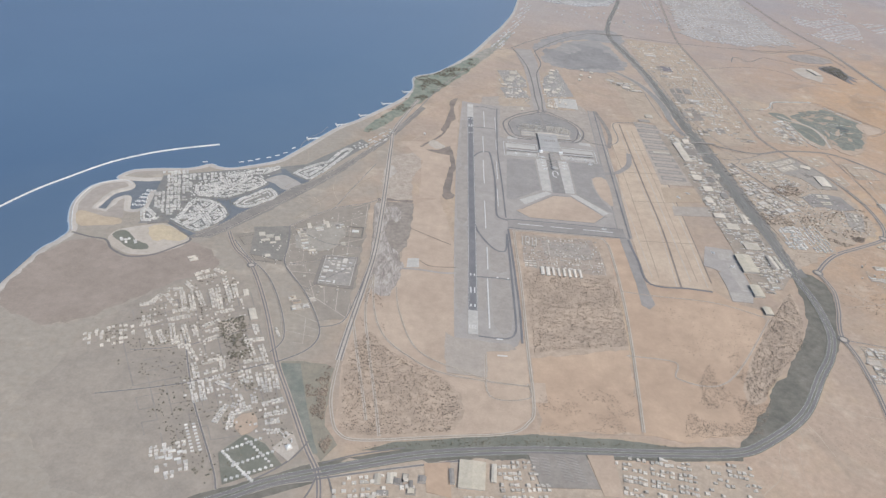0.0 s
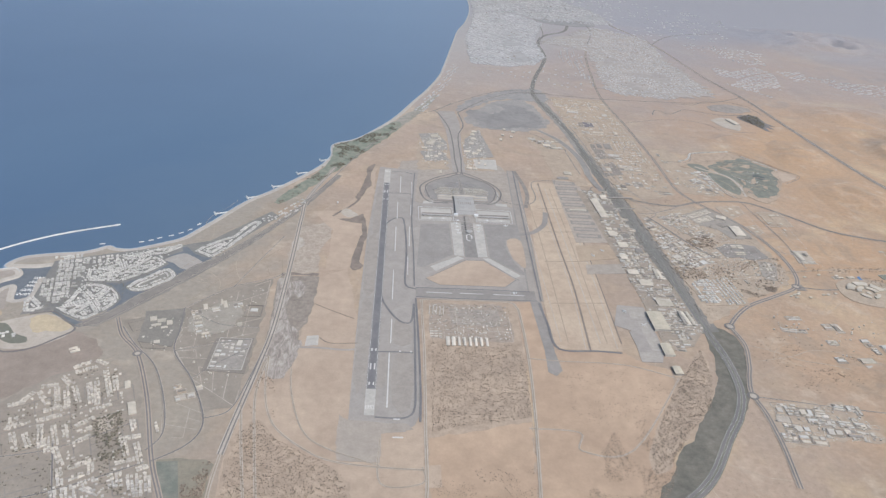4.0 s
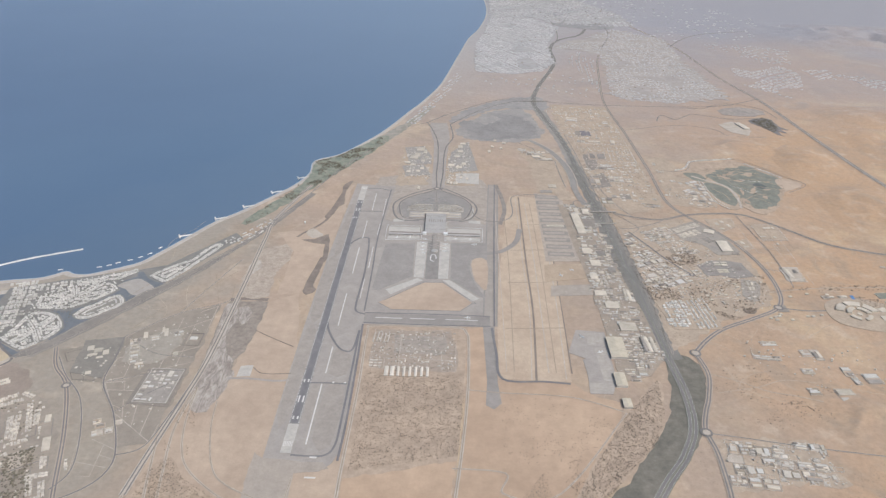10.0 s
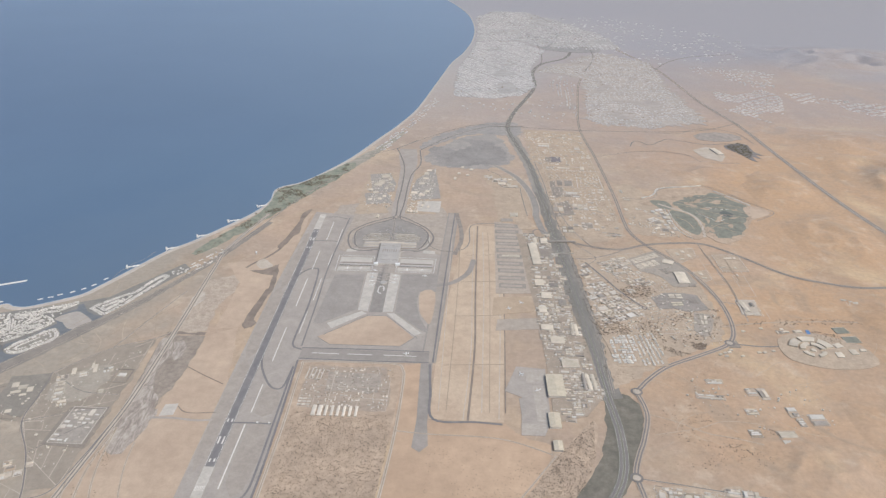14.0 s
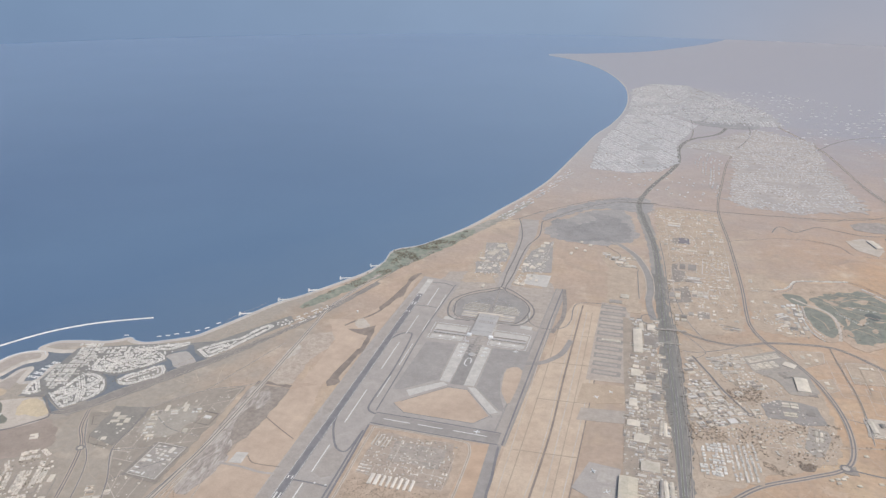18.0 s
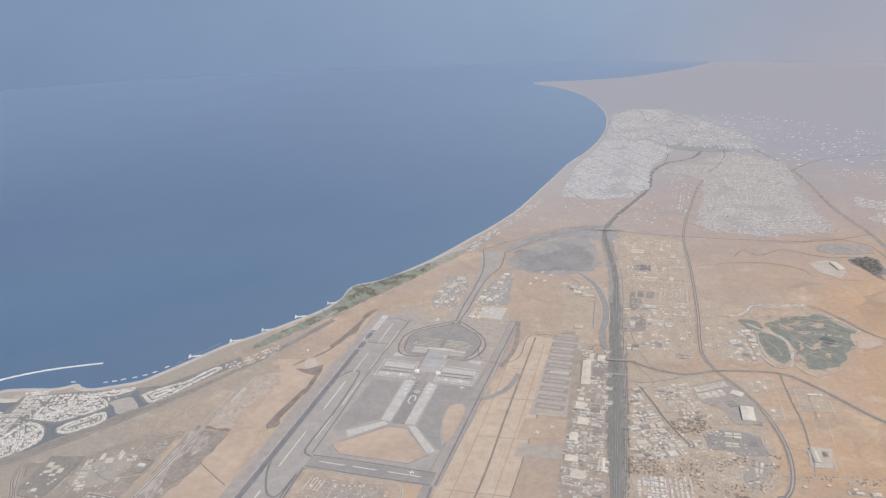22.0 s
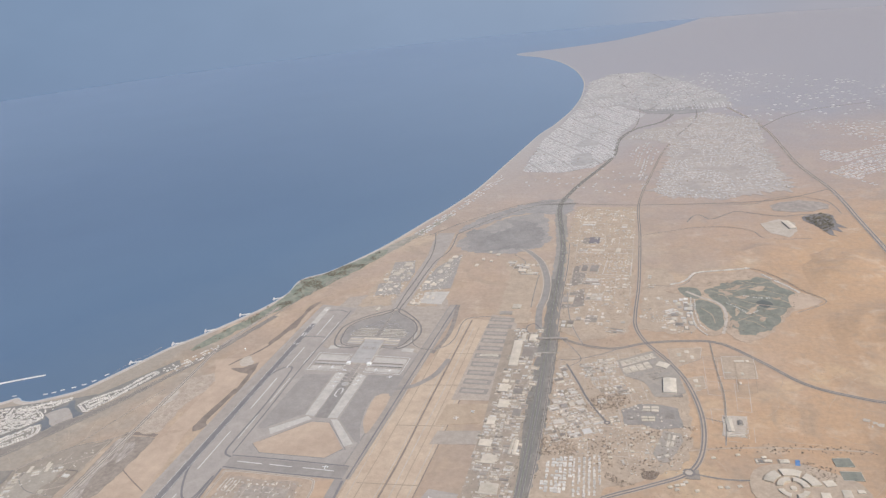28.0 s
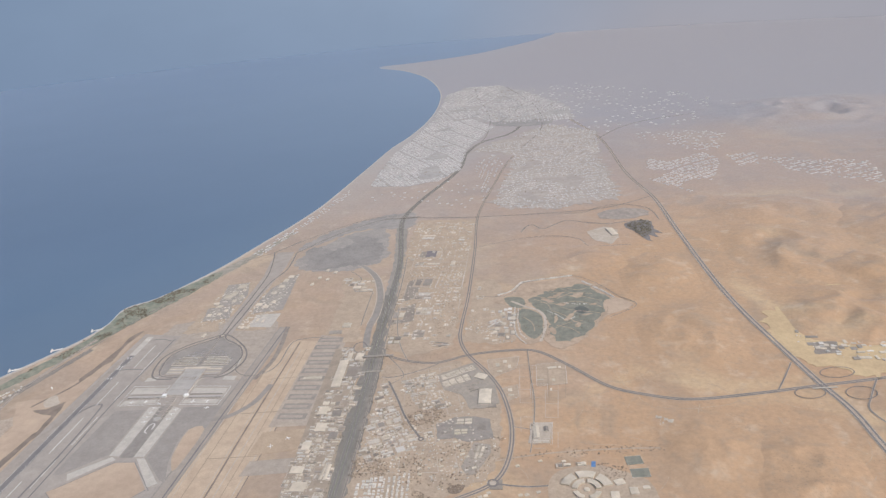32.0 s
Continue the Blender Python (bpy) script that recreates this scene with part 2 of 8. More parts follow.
def braided_material():
    """Silt and salt washed into streaks along a dry watercourse."""
    m, n, l, p = nodes_of("braided_silt")
    pos = n.new("ShaderNodeNewGeometry").outputs["Position"]
    way = n.new("ShaderNodeMapping")
    way.inputs["Scale"].default_value = (0.34, 0.10, 0.1)
    l.new(pos, way.inputs["Vector"])
    streak = n.new("ShaderNodeTexNoise")
    streak.inputs["Scale"].default_value, streak.inputs["Detail"].default_value, streak.inputs["Roughness"].default_value, streak.inputs["Distortion"].default_value = 1.0, 8.0, 0.7, 1.0
    l.new(way.outputs[0], streak.inputs["Vector"])
    col = mixed(n, l, ranged(n, l, streak.outputs["Fac"], 0.4, 0.6), (0.245, 0.205, 0.175), (0.46, 0.40, 0.345))
    col = mixed(n, l, ranged(n, l, noise_at(n, l, pos, 0.6, 5.0, 0.7), 0.45, 0.7, 0.0, 0.5), col, (0.30, 0.25, 0.21))
    l.new(col, p.inputs["Base Color"])
    p.inputs["Roughness"].default_value = 0.95
    return m


BRAIDED = braided_material()
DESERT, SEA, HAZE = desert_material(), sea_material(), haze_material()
SAND = surface("graded_sand", (0.455, 0.347, 0.257), (0.405, 0.304, 0.225), 0.025, 0.8, 0.95, 0.1, 0.1, sheen=0.1, grain=0.07, mottle=0.09)
ORANGE = surface("red_sand", (0.475, 0.34, 0.235), (0.40, 0.282, 0.195), 0.015, 0.6, 0.95, 0.1, 0.08, sheen=0.1, grain=0.05)
PALE = surface("pale_sand", (0.475, 0.41, 0.345), (0.425, 0.36, 0.295), 0.06, 0.9, 0.95, 0.2, 0.4)
SCRUBLAND = surface("scrub_soil", (0.375, 0.29, 0.22), (0.44, 0.338, 0.252), 0.05, 0.7, 0.95, 0.2, 0.5, mottle=0.16)
BEACH = surface("beach_sand", (0.50, 0.44, 0.375), (0.44, 0.385, 0.33), 0.05, 1.0, 0.9)
TARMAC = surface("weathered_tarmac", (0.335, 0.298, 0.265), (0.372, 0.328, 0.29), 0.02, 0.7, 0.85)
TARMAC_DARK = surface("dark_tarmac", (0.275, 0.246, 0.222), (0.315, 0.28, 0.25), 0.04, 0.9, 0.8)
RUBBER = surface("rubber_marks", (0.18, 0.17, 0.17), (0.215, 0.20, 0.195), 0.06, 0.5, 0.75)
ROAD = surface("dusty_asphalt", (0.185, 0.17, 0.16), (0.215, 0.195, 0.18), 0.04, 0.9, 0.85)
VERGE = surface("road_verge", (0.33, 0.268, 0.205), (0.29, 0.24, 0.185), 0.1, 1.0, 0.95)
CONCRETE = surface("apron_concrete", (0.49, 0.449, 0.40), (0.445, 0.408, 0.363), 0.08, 0.6, 0.85)
PAINT = surface("road_paint", (0.66, 0.63, 0.59), (0.56, 0.53, 0.49), 0.3, 2.0, 0.7)
GRASS = surface("dry_lawn", (0.175, 0.172, 0.138), (0.215, 0.203, 0.162), 0.06, 1.2, 0.95, 0.2, 1.0)
GREEN = surface("watered_grass", (0.185, 0.19, 0.158), (0.25, 0.24, 0.198), 0.14, 1.0, 0.95, 0.2, 1.0)
MUD = surface("wadi_mud", (0.20, 0.165, 0.14), (0.27, 0.22, 0.18), 0.08, 0.9, 0.9, 0.2, 0.5)
SALT = surface("salt_crust", (0.52, 0.46, 0.40), (0.36, 0.30, 0.25), 0.12, 0.8, 0.9, 0.2, 0.4)
BUSH = surface("dry_bush", (0.25, 0.198, 0.153), (0.305, 0.24, 0.183), 0.1, 2.0, 0.9, island=0.3)
LAGOON = surface("still_water", (0.155, 0.165, 0.178), (0.18, 0.188, 0.198), 0.05, 0.5, 0.6, spec=0.12)
LEAF = surface("dusty_leaves", (0.165, 0.148, 0.112), (0.21, 0.182, 0.14), 0.1, 2.0, 0.9, island=0.3)
HOUSE = surface("lime_washed_house", (0.50, 0.447, 0.385), (0.56, 0.505, 0.435), 0.03, 1.5, 0.85, island=0.24)
HOUSE_WHITE = surface("white_villa", (0.535, 0.505, 0.46), (0.595, 0.56, 0.515), 0.05, 1.5, 0.8, island=0.2)
HOUSE_OWN = surface("cream_render", (0.50, 0.455, 0.405), (0.56, 0.515, 0.46), 0.03, 1.5, 0.85, each=0.24)
WHITE_OWN = surface("white_render", (0.535, 0.505, 0.46), (0.595, 0.56, 0.515), 0.05, 1.5, 0.8, each=0.18)
CITY = surface("city_blocks", (0.57, 0.545, 0.525), (0.51, 0.49, 0.472), 0.01, 0.8, 0.85, island=0.16)
ROOF = surface("pale_roof", (0.56, 0.49, 0.40), (0.475, 0.415, 0.335), 0.1, 1.0, 0.7, each=0.16)
ROOF_GREY = surface("grey_roof", (0.31, 0.273, 0.238), (0.255, 0.226, 0.198), 0.1, 1.2, 0.7, each=0.2)
ROOF_SAND = surface("ochre_roof", (0.53, 0.46, 0.355), (0.47, 0.41, 0.32), 0.15, 1.2, 0.7)
WALL = surface("plain_wall", (0.51, 0.465, 0.415), (0.46, 0.42, 0.375), 0.1, 1.2, 0.85, each=0.12)
GLAZING = surface("dark_glazing", (0.05, 0.06, 0.07), (0.08, 0.09, 0.10), 0.5, 2.0, 0.15, spec=0.6)
WHITE = surface("white_metal", (0.75, 0.74, 0.72), (0.68, 0.67, 0.65), 0.5, 2.0, 0.4)
ROCK = surface("armour_rock", (0.50, 0.485, 0.46), (0.58, 0.56, 0.535), 0.2, 2.0, 0.9, 0.5, 1.5, island=0.25)
BLUE = surface("blue_awning", (0.10, 0.19, 0.36), (0.13, 0.23, 0.40), 0.5, 2.0, 0.6)
POND = surface("dark_pond", (0.12, 0.125, 0.12), (0.14, 0.145, 0.135), 0.2, 1.0, 0.7, spec=0.1)
DARK_YARD = surface("dark_yard", (0.25, 0.218, 0.188), (0.30, 0.26, 0.222), 0.06, 0.9, 0.9)


# ---- building helpers ----
def part(name, bm, material, parent=None, label=""):
    me = bpy.data.meshes.new(name)
    bm.to_mesh(me)
    bm.free()
    me.materials.append(material)
    ob = new(name, me)
    if parent is not None:
        ob.parent = parent
    if label:
        ob["label"] = label
    return ob


def solid(name, verts, faces, material, parent=None):
    me = bpy.data.meshes.new(name)
    me.from_pydata(verts, [], faces)
    me.update()
    me.materials.append(material)
    ob = new(name, me)
    if parent is not None:
        ob.parent = parent
    return ob


def thing(name, label, category, m=None, group=""):
    ob = new(name)
    ob.empty_display_size = 0.5
    if m is not None:
        ob.matrix_basis = m
    return tagged(ob, label, category, group)


def setting(ob, label, category):
    return tagged(ob, label, category, kind="structure")


def glide(points, steps=6, closed=False):
    """A smooth line through a few turning points."""
    p = [Vector((*q[:2], 0)) for q in points]
    n, line = len(p), []
    for i in range(n if closed else n - 1):
        a, b, c, d = (p[(i + k) % n] if closed else p[min(max(i + k, 0), n - 1)] for k in (-1, 0, 1, 2))
        for s in range(steps):
            u = s / steps
            line.append(0.5 * (2 * b + (c - a) * u + (2 * a - 5 * b + 4 * c - d) * u * u + (3 * b - a - 3 * c + d) * u ** 3))
    if not closed:
        line.append(p[-1])
    return line


def sides(line, width, closed=False):
    left, right = [], []
    n = len(line)
    for i, q in enumerate(line):
        a, b = (line[i - 1], line[(i + 1) % n]) if closed else (line[max(i - 1, 0)], line[min(i + 1, n - 1)])
        d = (b - a).normalized()
        s = Vector((-d.y, d.x, 0))
        left.append(q + s * width / 2)
        right.append(q - s * width / 2)
    return left, right


def ribbon_mesh(line, width, z, closed=False, drop=0.03):
    """A strip with a thin raised edge on either side."""
    left, right = sides(line, width, closed)
    n = len(line)
    verts = [(*q.xy, z) for q in left] + [(*q.xy, z) for q in right] + [(*q.xy, z - drop) for q in left] + [(*q.xy, z - drop) for q in right]
    faces = []
    for i in range(n if closed else n - 1):
        j = (i + 1) % n
        faces += [(n + i, n + j, j, i), (i, j, 2 * n + j, 2 * n + i), (n + j, n + i, 3 * n + i, 3 * n + j)]
    return verts, faces


def ribbon(name, points, width, z, material, parent=None, closed=False, steps=6, straight=False):
    line = [Vector((*q[:2], 0)) for q in points] if straight else glide(points, steps, closed)
    return solid(name, *ribbon_mesh(line, width, z, closed), material, parent)


from mathutils.geometry import tessellate_polygon
layer = {"patch": 0.02, "road": 0.27, "mark": 0.38}


def level(kind):
    layer[kind] += 0.0014
    return layer[kind]


def ragged(line, amount):
    """The same outline with an uneven, wind-worn edge."""
    out, n = [], len(line)
    for i, a in enumerate(line):
        b = line[(i + 1) % n]
        cuts = max(1, int((b - a).length / 3.0))
        across = Vector((a.y - b.y, b.x - a.x, 0)).normalized()
        for k in range(cuts):
            q = a.lerp(b, k / cuts)
            out.append(q + across * amount * noise.fractal((q.x * 0.12, q.y * 0.12, 0.5), 1.0, 2.0, 3))
    return out


def patch(name, points, material, label="", category="ground", smooth=0, z=None, parent=None, worn=0.0):
    """A flat area with a low edge, laid on the ground."""
    line = glide(points, smooth, True) if smooth else [Vector((*q, 0)) for q in points]
    line = ragged(line, worn) if worn else line
    z = level("patch") if z is None else z
    n = len(line)
    verts = [(*q.xy, z) for q in line] + [(*q.xy, -0.02) for q in line]
    tris = [tuple(t) for t in tessellate_polygon([line])]
    up = []
    for a, b, c in tris:
        u, v, w = line[a], line[b], line[c]
        up.append((a, b, c) if (v - u).cross(w - u).z > 0 else (c, b, a))
    area = sum(line[i].x * line[(i + 1) % n].y - line[(i + 1) % n].x * line[i].y for i in range(n))
    ring = [(i, n + i, n + (i + 1) % n, (i + 1) % n) if area > 0 else (i, (i + 1) % n, n + (i + 1) % n, n + i) for i in range(n)]
    ob = solid(name, verts, up + ring, material, parent)
    if label:
        setting(ob, label, category)
    return ob


def box_into(bm, x, y, z, sx, sy, sz, bevel=0.0, turn=0.0):
    """A block that stands at z, with softened edges."""
    made = bmesh.ops.create_cube(bm, size=1.0, matrix=Matrix.Translation((x, y, z + sz / 2)) @ Matrix.Rotation(turn, 4, "Z") @ Matrix.Diagonal((sx, sy, sz, 1)))
    if bevel:
        edges = {e for v in made["verts"] for e in v.link_edges}
        bmesh.ops.bevel(bm, geom=list(edges), offset=bevel, segments=1, affect="EDGES")


def block(name, x, y, z, sx, sy, sz, material, parent=None, label="", bevel=0.02, turn=0.0):
    bm = bmesh.new()
    box_into(bm, x, y, z, sx, sy, sz, bevel, turn)
    return part(name, bm, material, parent, label)


def inside(x, y, poly):
    hit = False
    for (ax, ay), (bx, by) in zip(poly, poly[1:] + poly[:1]):
        if (ay > y) != (by > y) and x < ax + (y - ay) / (by - ay) * (bx - ax):
            hit = not hit
    return hit


def house_forms():
    """Flat-roofed houses with parapets: plain, stepped and with a side wing. Base unit square, height one."""
    def parapet(x0, y0, x1, y1, h, lip=0.12, deep=0.1):
        v = [(x, y, 0) for x, y in ((x0, y0), (x1, y0), (x1, y1), (x0, y1))]
        v += [(x, y, h) for x, y, _ in v[:4]]
        ix, iy = lip * (x1 - x0), lip * (y1 - y0)
        r = ((x0 + ix, y0 + iy), (x1 - ix, y0 + iy), (x1 - ix, y1 - iy), (x0 + ix, y1 - iy))
        v += [(x, y, h) for x, y in r] + [(x, y, h - deep) for x, y in r]
        f = [(i, (i + 1) % 4, 4 + (i + 1) % 4, 4 + i) for i in range(4)]
        f += [(4 + i, 4 + (i + 1) % 4, 8 + (i + 1) % 4, 8 + i) for i in range(4)]
        f += [(8 + i, 8 + (i + 1) % 4, 12 + (i + 1) % 4, 12 + i) for i in range(4)] + [(12, 13, 14, 15)]
        return v, f

    def cube(x0, y0, x1, y1, z0, z1):
        v = [(x, y, z) for z in (z0, z1) for x, y in ((x0, y0), (x1, y0), (x1, y1), (x0, y1))]
        return v, [(i, (i + 1) % 4, 4 + (i + 1) % 4, 4 + i) for i in range(4)] + [(4, 5, 6, 7)]

    def union(*bits):
        v, f = [], []
        for bv, bf in bits:
            f += [tuple(i + len(v) for i in q) for q in bf]
            v += bv
        return np.array(v, float), f
    bits = [(parapet(-0.5, -0.5, 0.5, 0.5, 1.0), cube(0.05, 0.05, 0.38, 0.36, 0.9, 1.3)), (parapet(-0.5, -0.5, 0.5, 0.1, 1.0), parapet(-0.5, 0.1, 0.1, 0.5, 0.72)),
            (parapet(-0.5, -0.35, 0.5, 0.5, 0.8), cube(-0.38, -0.2, 0.1, 0.38, 0.7, 1.25)), (parapet(-0.5, -0.5, 0.5, 0.5, 1.0), cube(-0.3, -0.42, 0.0, -0.1, 0.88, 1.18))]
    return [union(*b) for b in bits], bits


def shed_forms():
    """Long low sheds with a shallow pitched roof."""
    v = [(x, y, z) for z in (0, 0.8) for x, y in ((-0.5, -0.5), (0.5, -0.5), (0.5, 0.5), (-0.5, 0.5))] + [(-0.5, 0, 1.0), (0.5, 0, 1.0)]
    return [(np.array(v, float), [(0, 1, 5, 4), (2, 3, 7, 6), (1, 2, 6, 9, 5), (3, 0, 4, 8, 7), (4, 5, 9, 8), (7, 8, 9, 6)])]


def clump_forms(seed=3, kinds=5):
    """Uneven crowns of a few leafy clumps on a short stem."""
    rng, forms = random.Random(seed), []
    for _ in range(kinds):
        bm = bmesh.new()
        for k in range(3):
            r = rng.uniform(0.28, 0.42)
            at = Vector((rng.uniform(-0.3, 0.3), rng.uniform(-0.3, 0.3), 0.42 + rng.uniform(0, 0.25)))
            made = bmesh.ops.create_icosphere(bm, subdivisions=1, radius=r, matrix=Matrix.Translation(at) @ Matrix.Diagonal((1, 1, 0.75, 1)))
            for q in made["verts"]:
                q.co += Vector([rng.uniform(-0.09, 0.09) for _ in range(3)])
        bmesh.ops.create_cone(bm, segments=4, radius1=0.07, radius2=0.04, depth=0.45, matrix=Matrix.Translation((0, 0, 0.22)))
        bm.verts.index_update()
        forms.append((np.array([q.co[:] for q in bm.verts]), [tuple(q.index for q in f.verts) for f in bm.faces]))
        bm.free()
    return forms


def scatter(name, forms, places, material, label, category, seed=1):
    """One mesh of many small alike things; places: x, y, turn, length, width, height."""
    rng = np.random.RandomState(seed)
    allv, allf, base = [], [], 0
    for x, y, a, sx, sy, sz in places:
        v, f = forms[rng.randint(len(forms))]
        c, s = math.cos(a), math.sin(a)
        w = v * (sx, sy, sz)
        allv.append(np.column_stack((w[:, 0] * c - w[:, 1] * s + x, w[:, 0] * s + w[:, 1] * c + y, w[:, 2])))
        allf += [tuple(i + base for i in q) for q in f]
        base += len(v)
    ob = solid(name, np.concatenate(allv).tolist(), allf, material)
    return tagged(ob, label, category, kind="stuff")


def rows_in(poly, pitch, gap, angle, size, height, seed=0, keep=0.85, street=5, lane=1.2, bend=0.0):
    """Plots in rows along streets inside an outline: x, y, turn, length, width, height."""
    rng = random.Random(seed)
    cx, cy = sum(q[0] for q in poly) / len(poly), sum(q[1] for q in poly) / len(poly)
    reach = max(math.hypot(q[0] - cx, q[1] - cy) for q in poly)
    c, s, out = math.cos(angle), math.sin(angle), []
    v, row = -reach, 0
    while v < reach:
        u, k = -reach, 0
        while u < reach:
            w = v + bend * math.sin(u * 0.09 + row * 0.2)
            x, y = cx + u * c - w * s, cy + u * s + w * c
            if inside(x, y, poly) and rng.random() < keep:
                sx, sy = size * rng.uniform(0.75, 1.2), size * rng.uniform(0.7, 1.1)
                out.append((x + rng.uniform(-0.1, 0.1) * pitch, y + rng.uniform(-0.1, 0.1) * gap, angle + rng.choice((0, 0, 0, math.pi / 2)) + rng.uniform(-0.06, 0.06), sx, sy, height * rng.uniform(0.7, 1.3)))
            k += 1
            u += pitch + (lane if k % street == 0 else 0)
        row += 1
        v += gap + (lane if row % 2 == 0 else 0)
    return out


def strewn(poly, count, low, high, seed=0, clumpy=0.0, scale=0.05):
    """Bushes strewn over an outline, thicker in patches."""
    rng, out = random.Random(seed), []
    x0, x1 = min(q[0] for q in poly), max(q[0] for q in poly)
    y0, y1 = min(q[1] for q in poly), max(q[1] for q in poly)
    for _ in range(count * 12):
        if len(out) >= count:
            break
        x, y = rng.uniform(x0, x1), rng.uniform(y0, y1)
        if inside(x, y, poly) and (clumpy == 0 or noise.noise((x * scale, y * scale, seed)) > clumpy * (rng.random() * 2 - 1) * 0.5 + clumpy * 0.12):
            r = rng.uniform(low, high)
            out.append((x, y, rng.uniform(0, 6.28), r, r * rng.uniform(0.75, 1.2), r * rng.uniform(0.6, 0.95)))
    return out


(HOUSES, HOUSE_BITS), SHEDS, CLUMPS = house_forms(), shed_forms(), clump_forms()


def settle(name, label, category, group, places, material, seed=1):
    """Houses one by one: four forms, each built once with its parts and then copied."""
    r, first = random.Random(seed), {}
    for x, y, a, sx, sy, sz in places:
        k = r.randrange(4)
        m = pose(x, y, 0, 0, 0, math.degrees(a)) @ Matrix.Diagonal((sx, sy, sz, 1))
        if k in first:
            f = first[k].scale
            copy_thing(first[k], m @ Matrix.Diagonal((1 / f[0], 1 / f[1], 1 / f[2], 1)))
            continue
        first[k] = thing(name, label, category, m, group)
        for (v, f), piece in zip(HOUSE_BITS[k], ("body", "wing" if k == 1 else "roof_room")):
            solid(piece, v, f, material, first[k])


def along(points, pitch, size, height, seed=0, keep=0.95, closed=False):
    """Plots strung along a curved street: x, y, turn, length, width, height."""
    r, line, out = random.Random(seed), glide(points, 12, closed), []
    if closed:
        line.append(line[0])
    left = pitch * 0.5
    for a, b in zip(line, line[1:]):
        d = (b - a).length
        while left < d:
            q = a.lerp(b, left / d)
            if r.random() < keep:
                out.append((q.x + r.uniform(-0.12, 0.12), q.y + r.uniform(-0.12, 0.12), math.atan2(b.y - a.y, b.x - a.x) + r.uniform(-0.06, 0.06), size * r.uniform(0.8, 1.1), size * r.uniform(0.75, 1.1), height * r.uniform(0.75, 1.3)))
            left += pitch
        left -= d
    return out


# ---- land, sea, haze ----
MARINA_SHORE = [(-300, -2500), (-290, -600), (-275, 120), (-262, 300), (-255, 382), (-249, 400), (-246, 415), (-253.5, 431), (-260, 450), (-260.6, 467.5), (-257.5, 480), (-248, 488.5), (-238, 491.5), (-231.4, 486), (-230.6, 480), (-236, 475), (-240, 470.5),
                (-242, 463), (-243, 453.5), (-243.6, 447), (-235.4, 446), (-234.6, 453.4), (-234.6, 461.5), (-230, 467.5), (-226, 465), (-220.4, 449), (-212, 451), (-209.6, 458), (-211.6, 466.4), (-213.2, 478), (-208, 482), (-212, 497.8), (-223, 495.2), (-235, 494.4), (-245.5, 496)]
AIRPORT_SHORE = [(-241, 506.5), (-233.5, 511), (-218, 515.6), (-200.6, 519.2), (-190.5, 525), (-184, 530.6), (-177, 527.2), (-165.4, 527), (-153, 533.6), (-140.5, 541.5), (-129.4, 550.5), (-121.5, 565.3), (-112.5, 583.7), (-92, 628), (-74, 653), (-52, 690), (-35, 722), (-26, 755), (-27, 789), (-3, 811)]
CITY_SHORE = [(20, 852), (42, 902), (68, 984), (82, 1026), (103, 1106), (114, 1175), (126, 1267), (138, 1357), (152, 1459), (171, 1540), (185, 1627), (193, 1700), (198, 1808), (194, 1943), (180, 2076), (140, 2261), (77, 2443), (-9, 2596), (-111, 2729), (60, 2800), (300, 3000), (620, 3700), (900, 5600)]
shore = glide(MARINA_SHORE + AIRPORT_SHORE + CITY_SHORE, 4)
outline = shore + [Vector((6000, 5600, 0)), Vector((6000, -2500, 0))]
tris = []
for a, b, c in tessellate_polygon([outline]):
    up = (outline[b] - outline[a]).cross(outline[c] - outline[a]).z > 0
    tris.append((a, b, c) if up else (c, b, a))
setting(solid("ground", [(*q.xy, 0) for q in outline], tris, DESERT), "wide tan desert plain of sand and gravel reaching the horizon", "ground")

def strand(line, near, far):
    """Both edges of a strip along the shore that narrows towards the city."""
    out = ([], [])
    for q, a, b in zip(line, *sides(line, 1.0)):
        w = near + (far - near) * min(1.0, max(0.0, (q.y - 900) / 400))
        out[0].append(q + (a - q) * w)
        out[1].append(q + (b - q) * w)
    return out


left, right = strand(shore, 6.6, 3.0)
n = len(shore)
verts = [(*q.xy, 0.015) for q in right] + [(*q.xy, 0.0) for q in shore] + [(*q.xy, -0.9) for q in left]
faces = []
for k in range(2):
    faces += [(k * n + i, k * n + i + 1, (k + 1) * n + i + 1, (k + 1) * n + i) for i in range(n - 1)]
setting(solid("beach", verts, faces, BEACH), "narrow pale sand beach sloping into the sea", "beach")
surf_line = strand(shore, 4.9, 2.2)[0]
setting(solid("surf", *ribbon_mesh(surf_line[16:], 0.9, -0.56), surface("sea_foam", (0.42, 0.46, 0.50), (0.30, 0.37, 0.44), 0.2, 0.8, 0.6)), "thin pale line of surf along the beach", "water")
setting(solid("harbour_basin", [(-258, 440, -0.5), (-202, 440, -0.5), (-202, 500, -0.5), (-236, 500, -0.5), (-258, 478, -0.5)], [(0, 1, 2, 3, 4)], LAGOON), "dark still water of a marina basin", "water")
setting(solid("sea", [(-4000, -3600, -0.6), (4000, -3600, -0.6), (4000, 3800, -0.6), (-4000, 3800, -0.6)], [(0, 1, 2, 3)], SEA), "calm deep blue sea with faint ripples", "water")

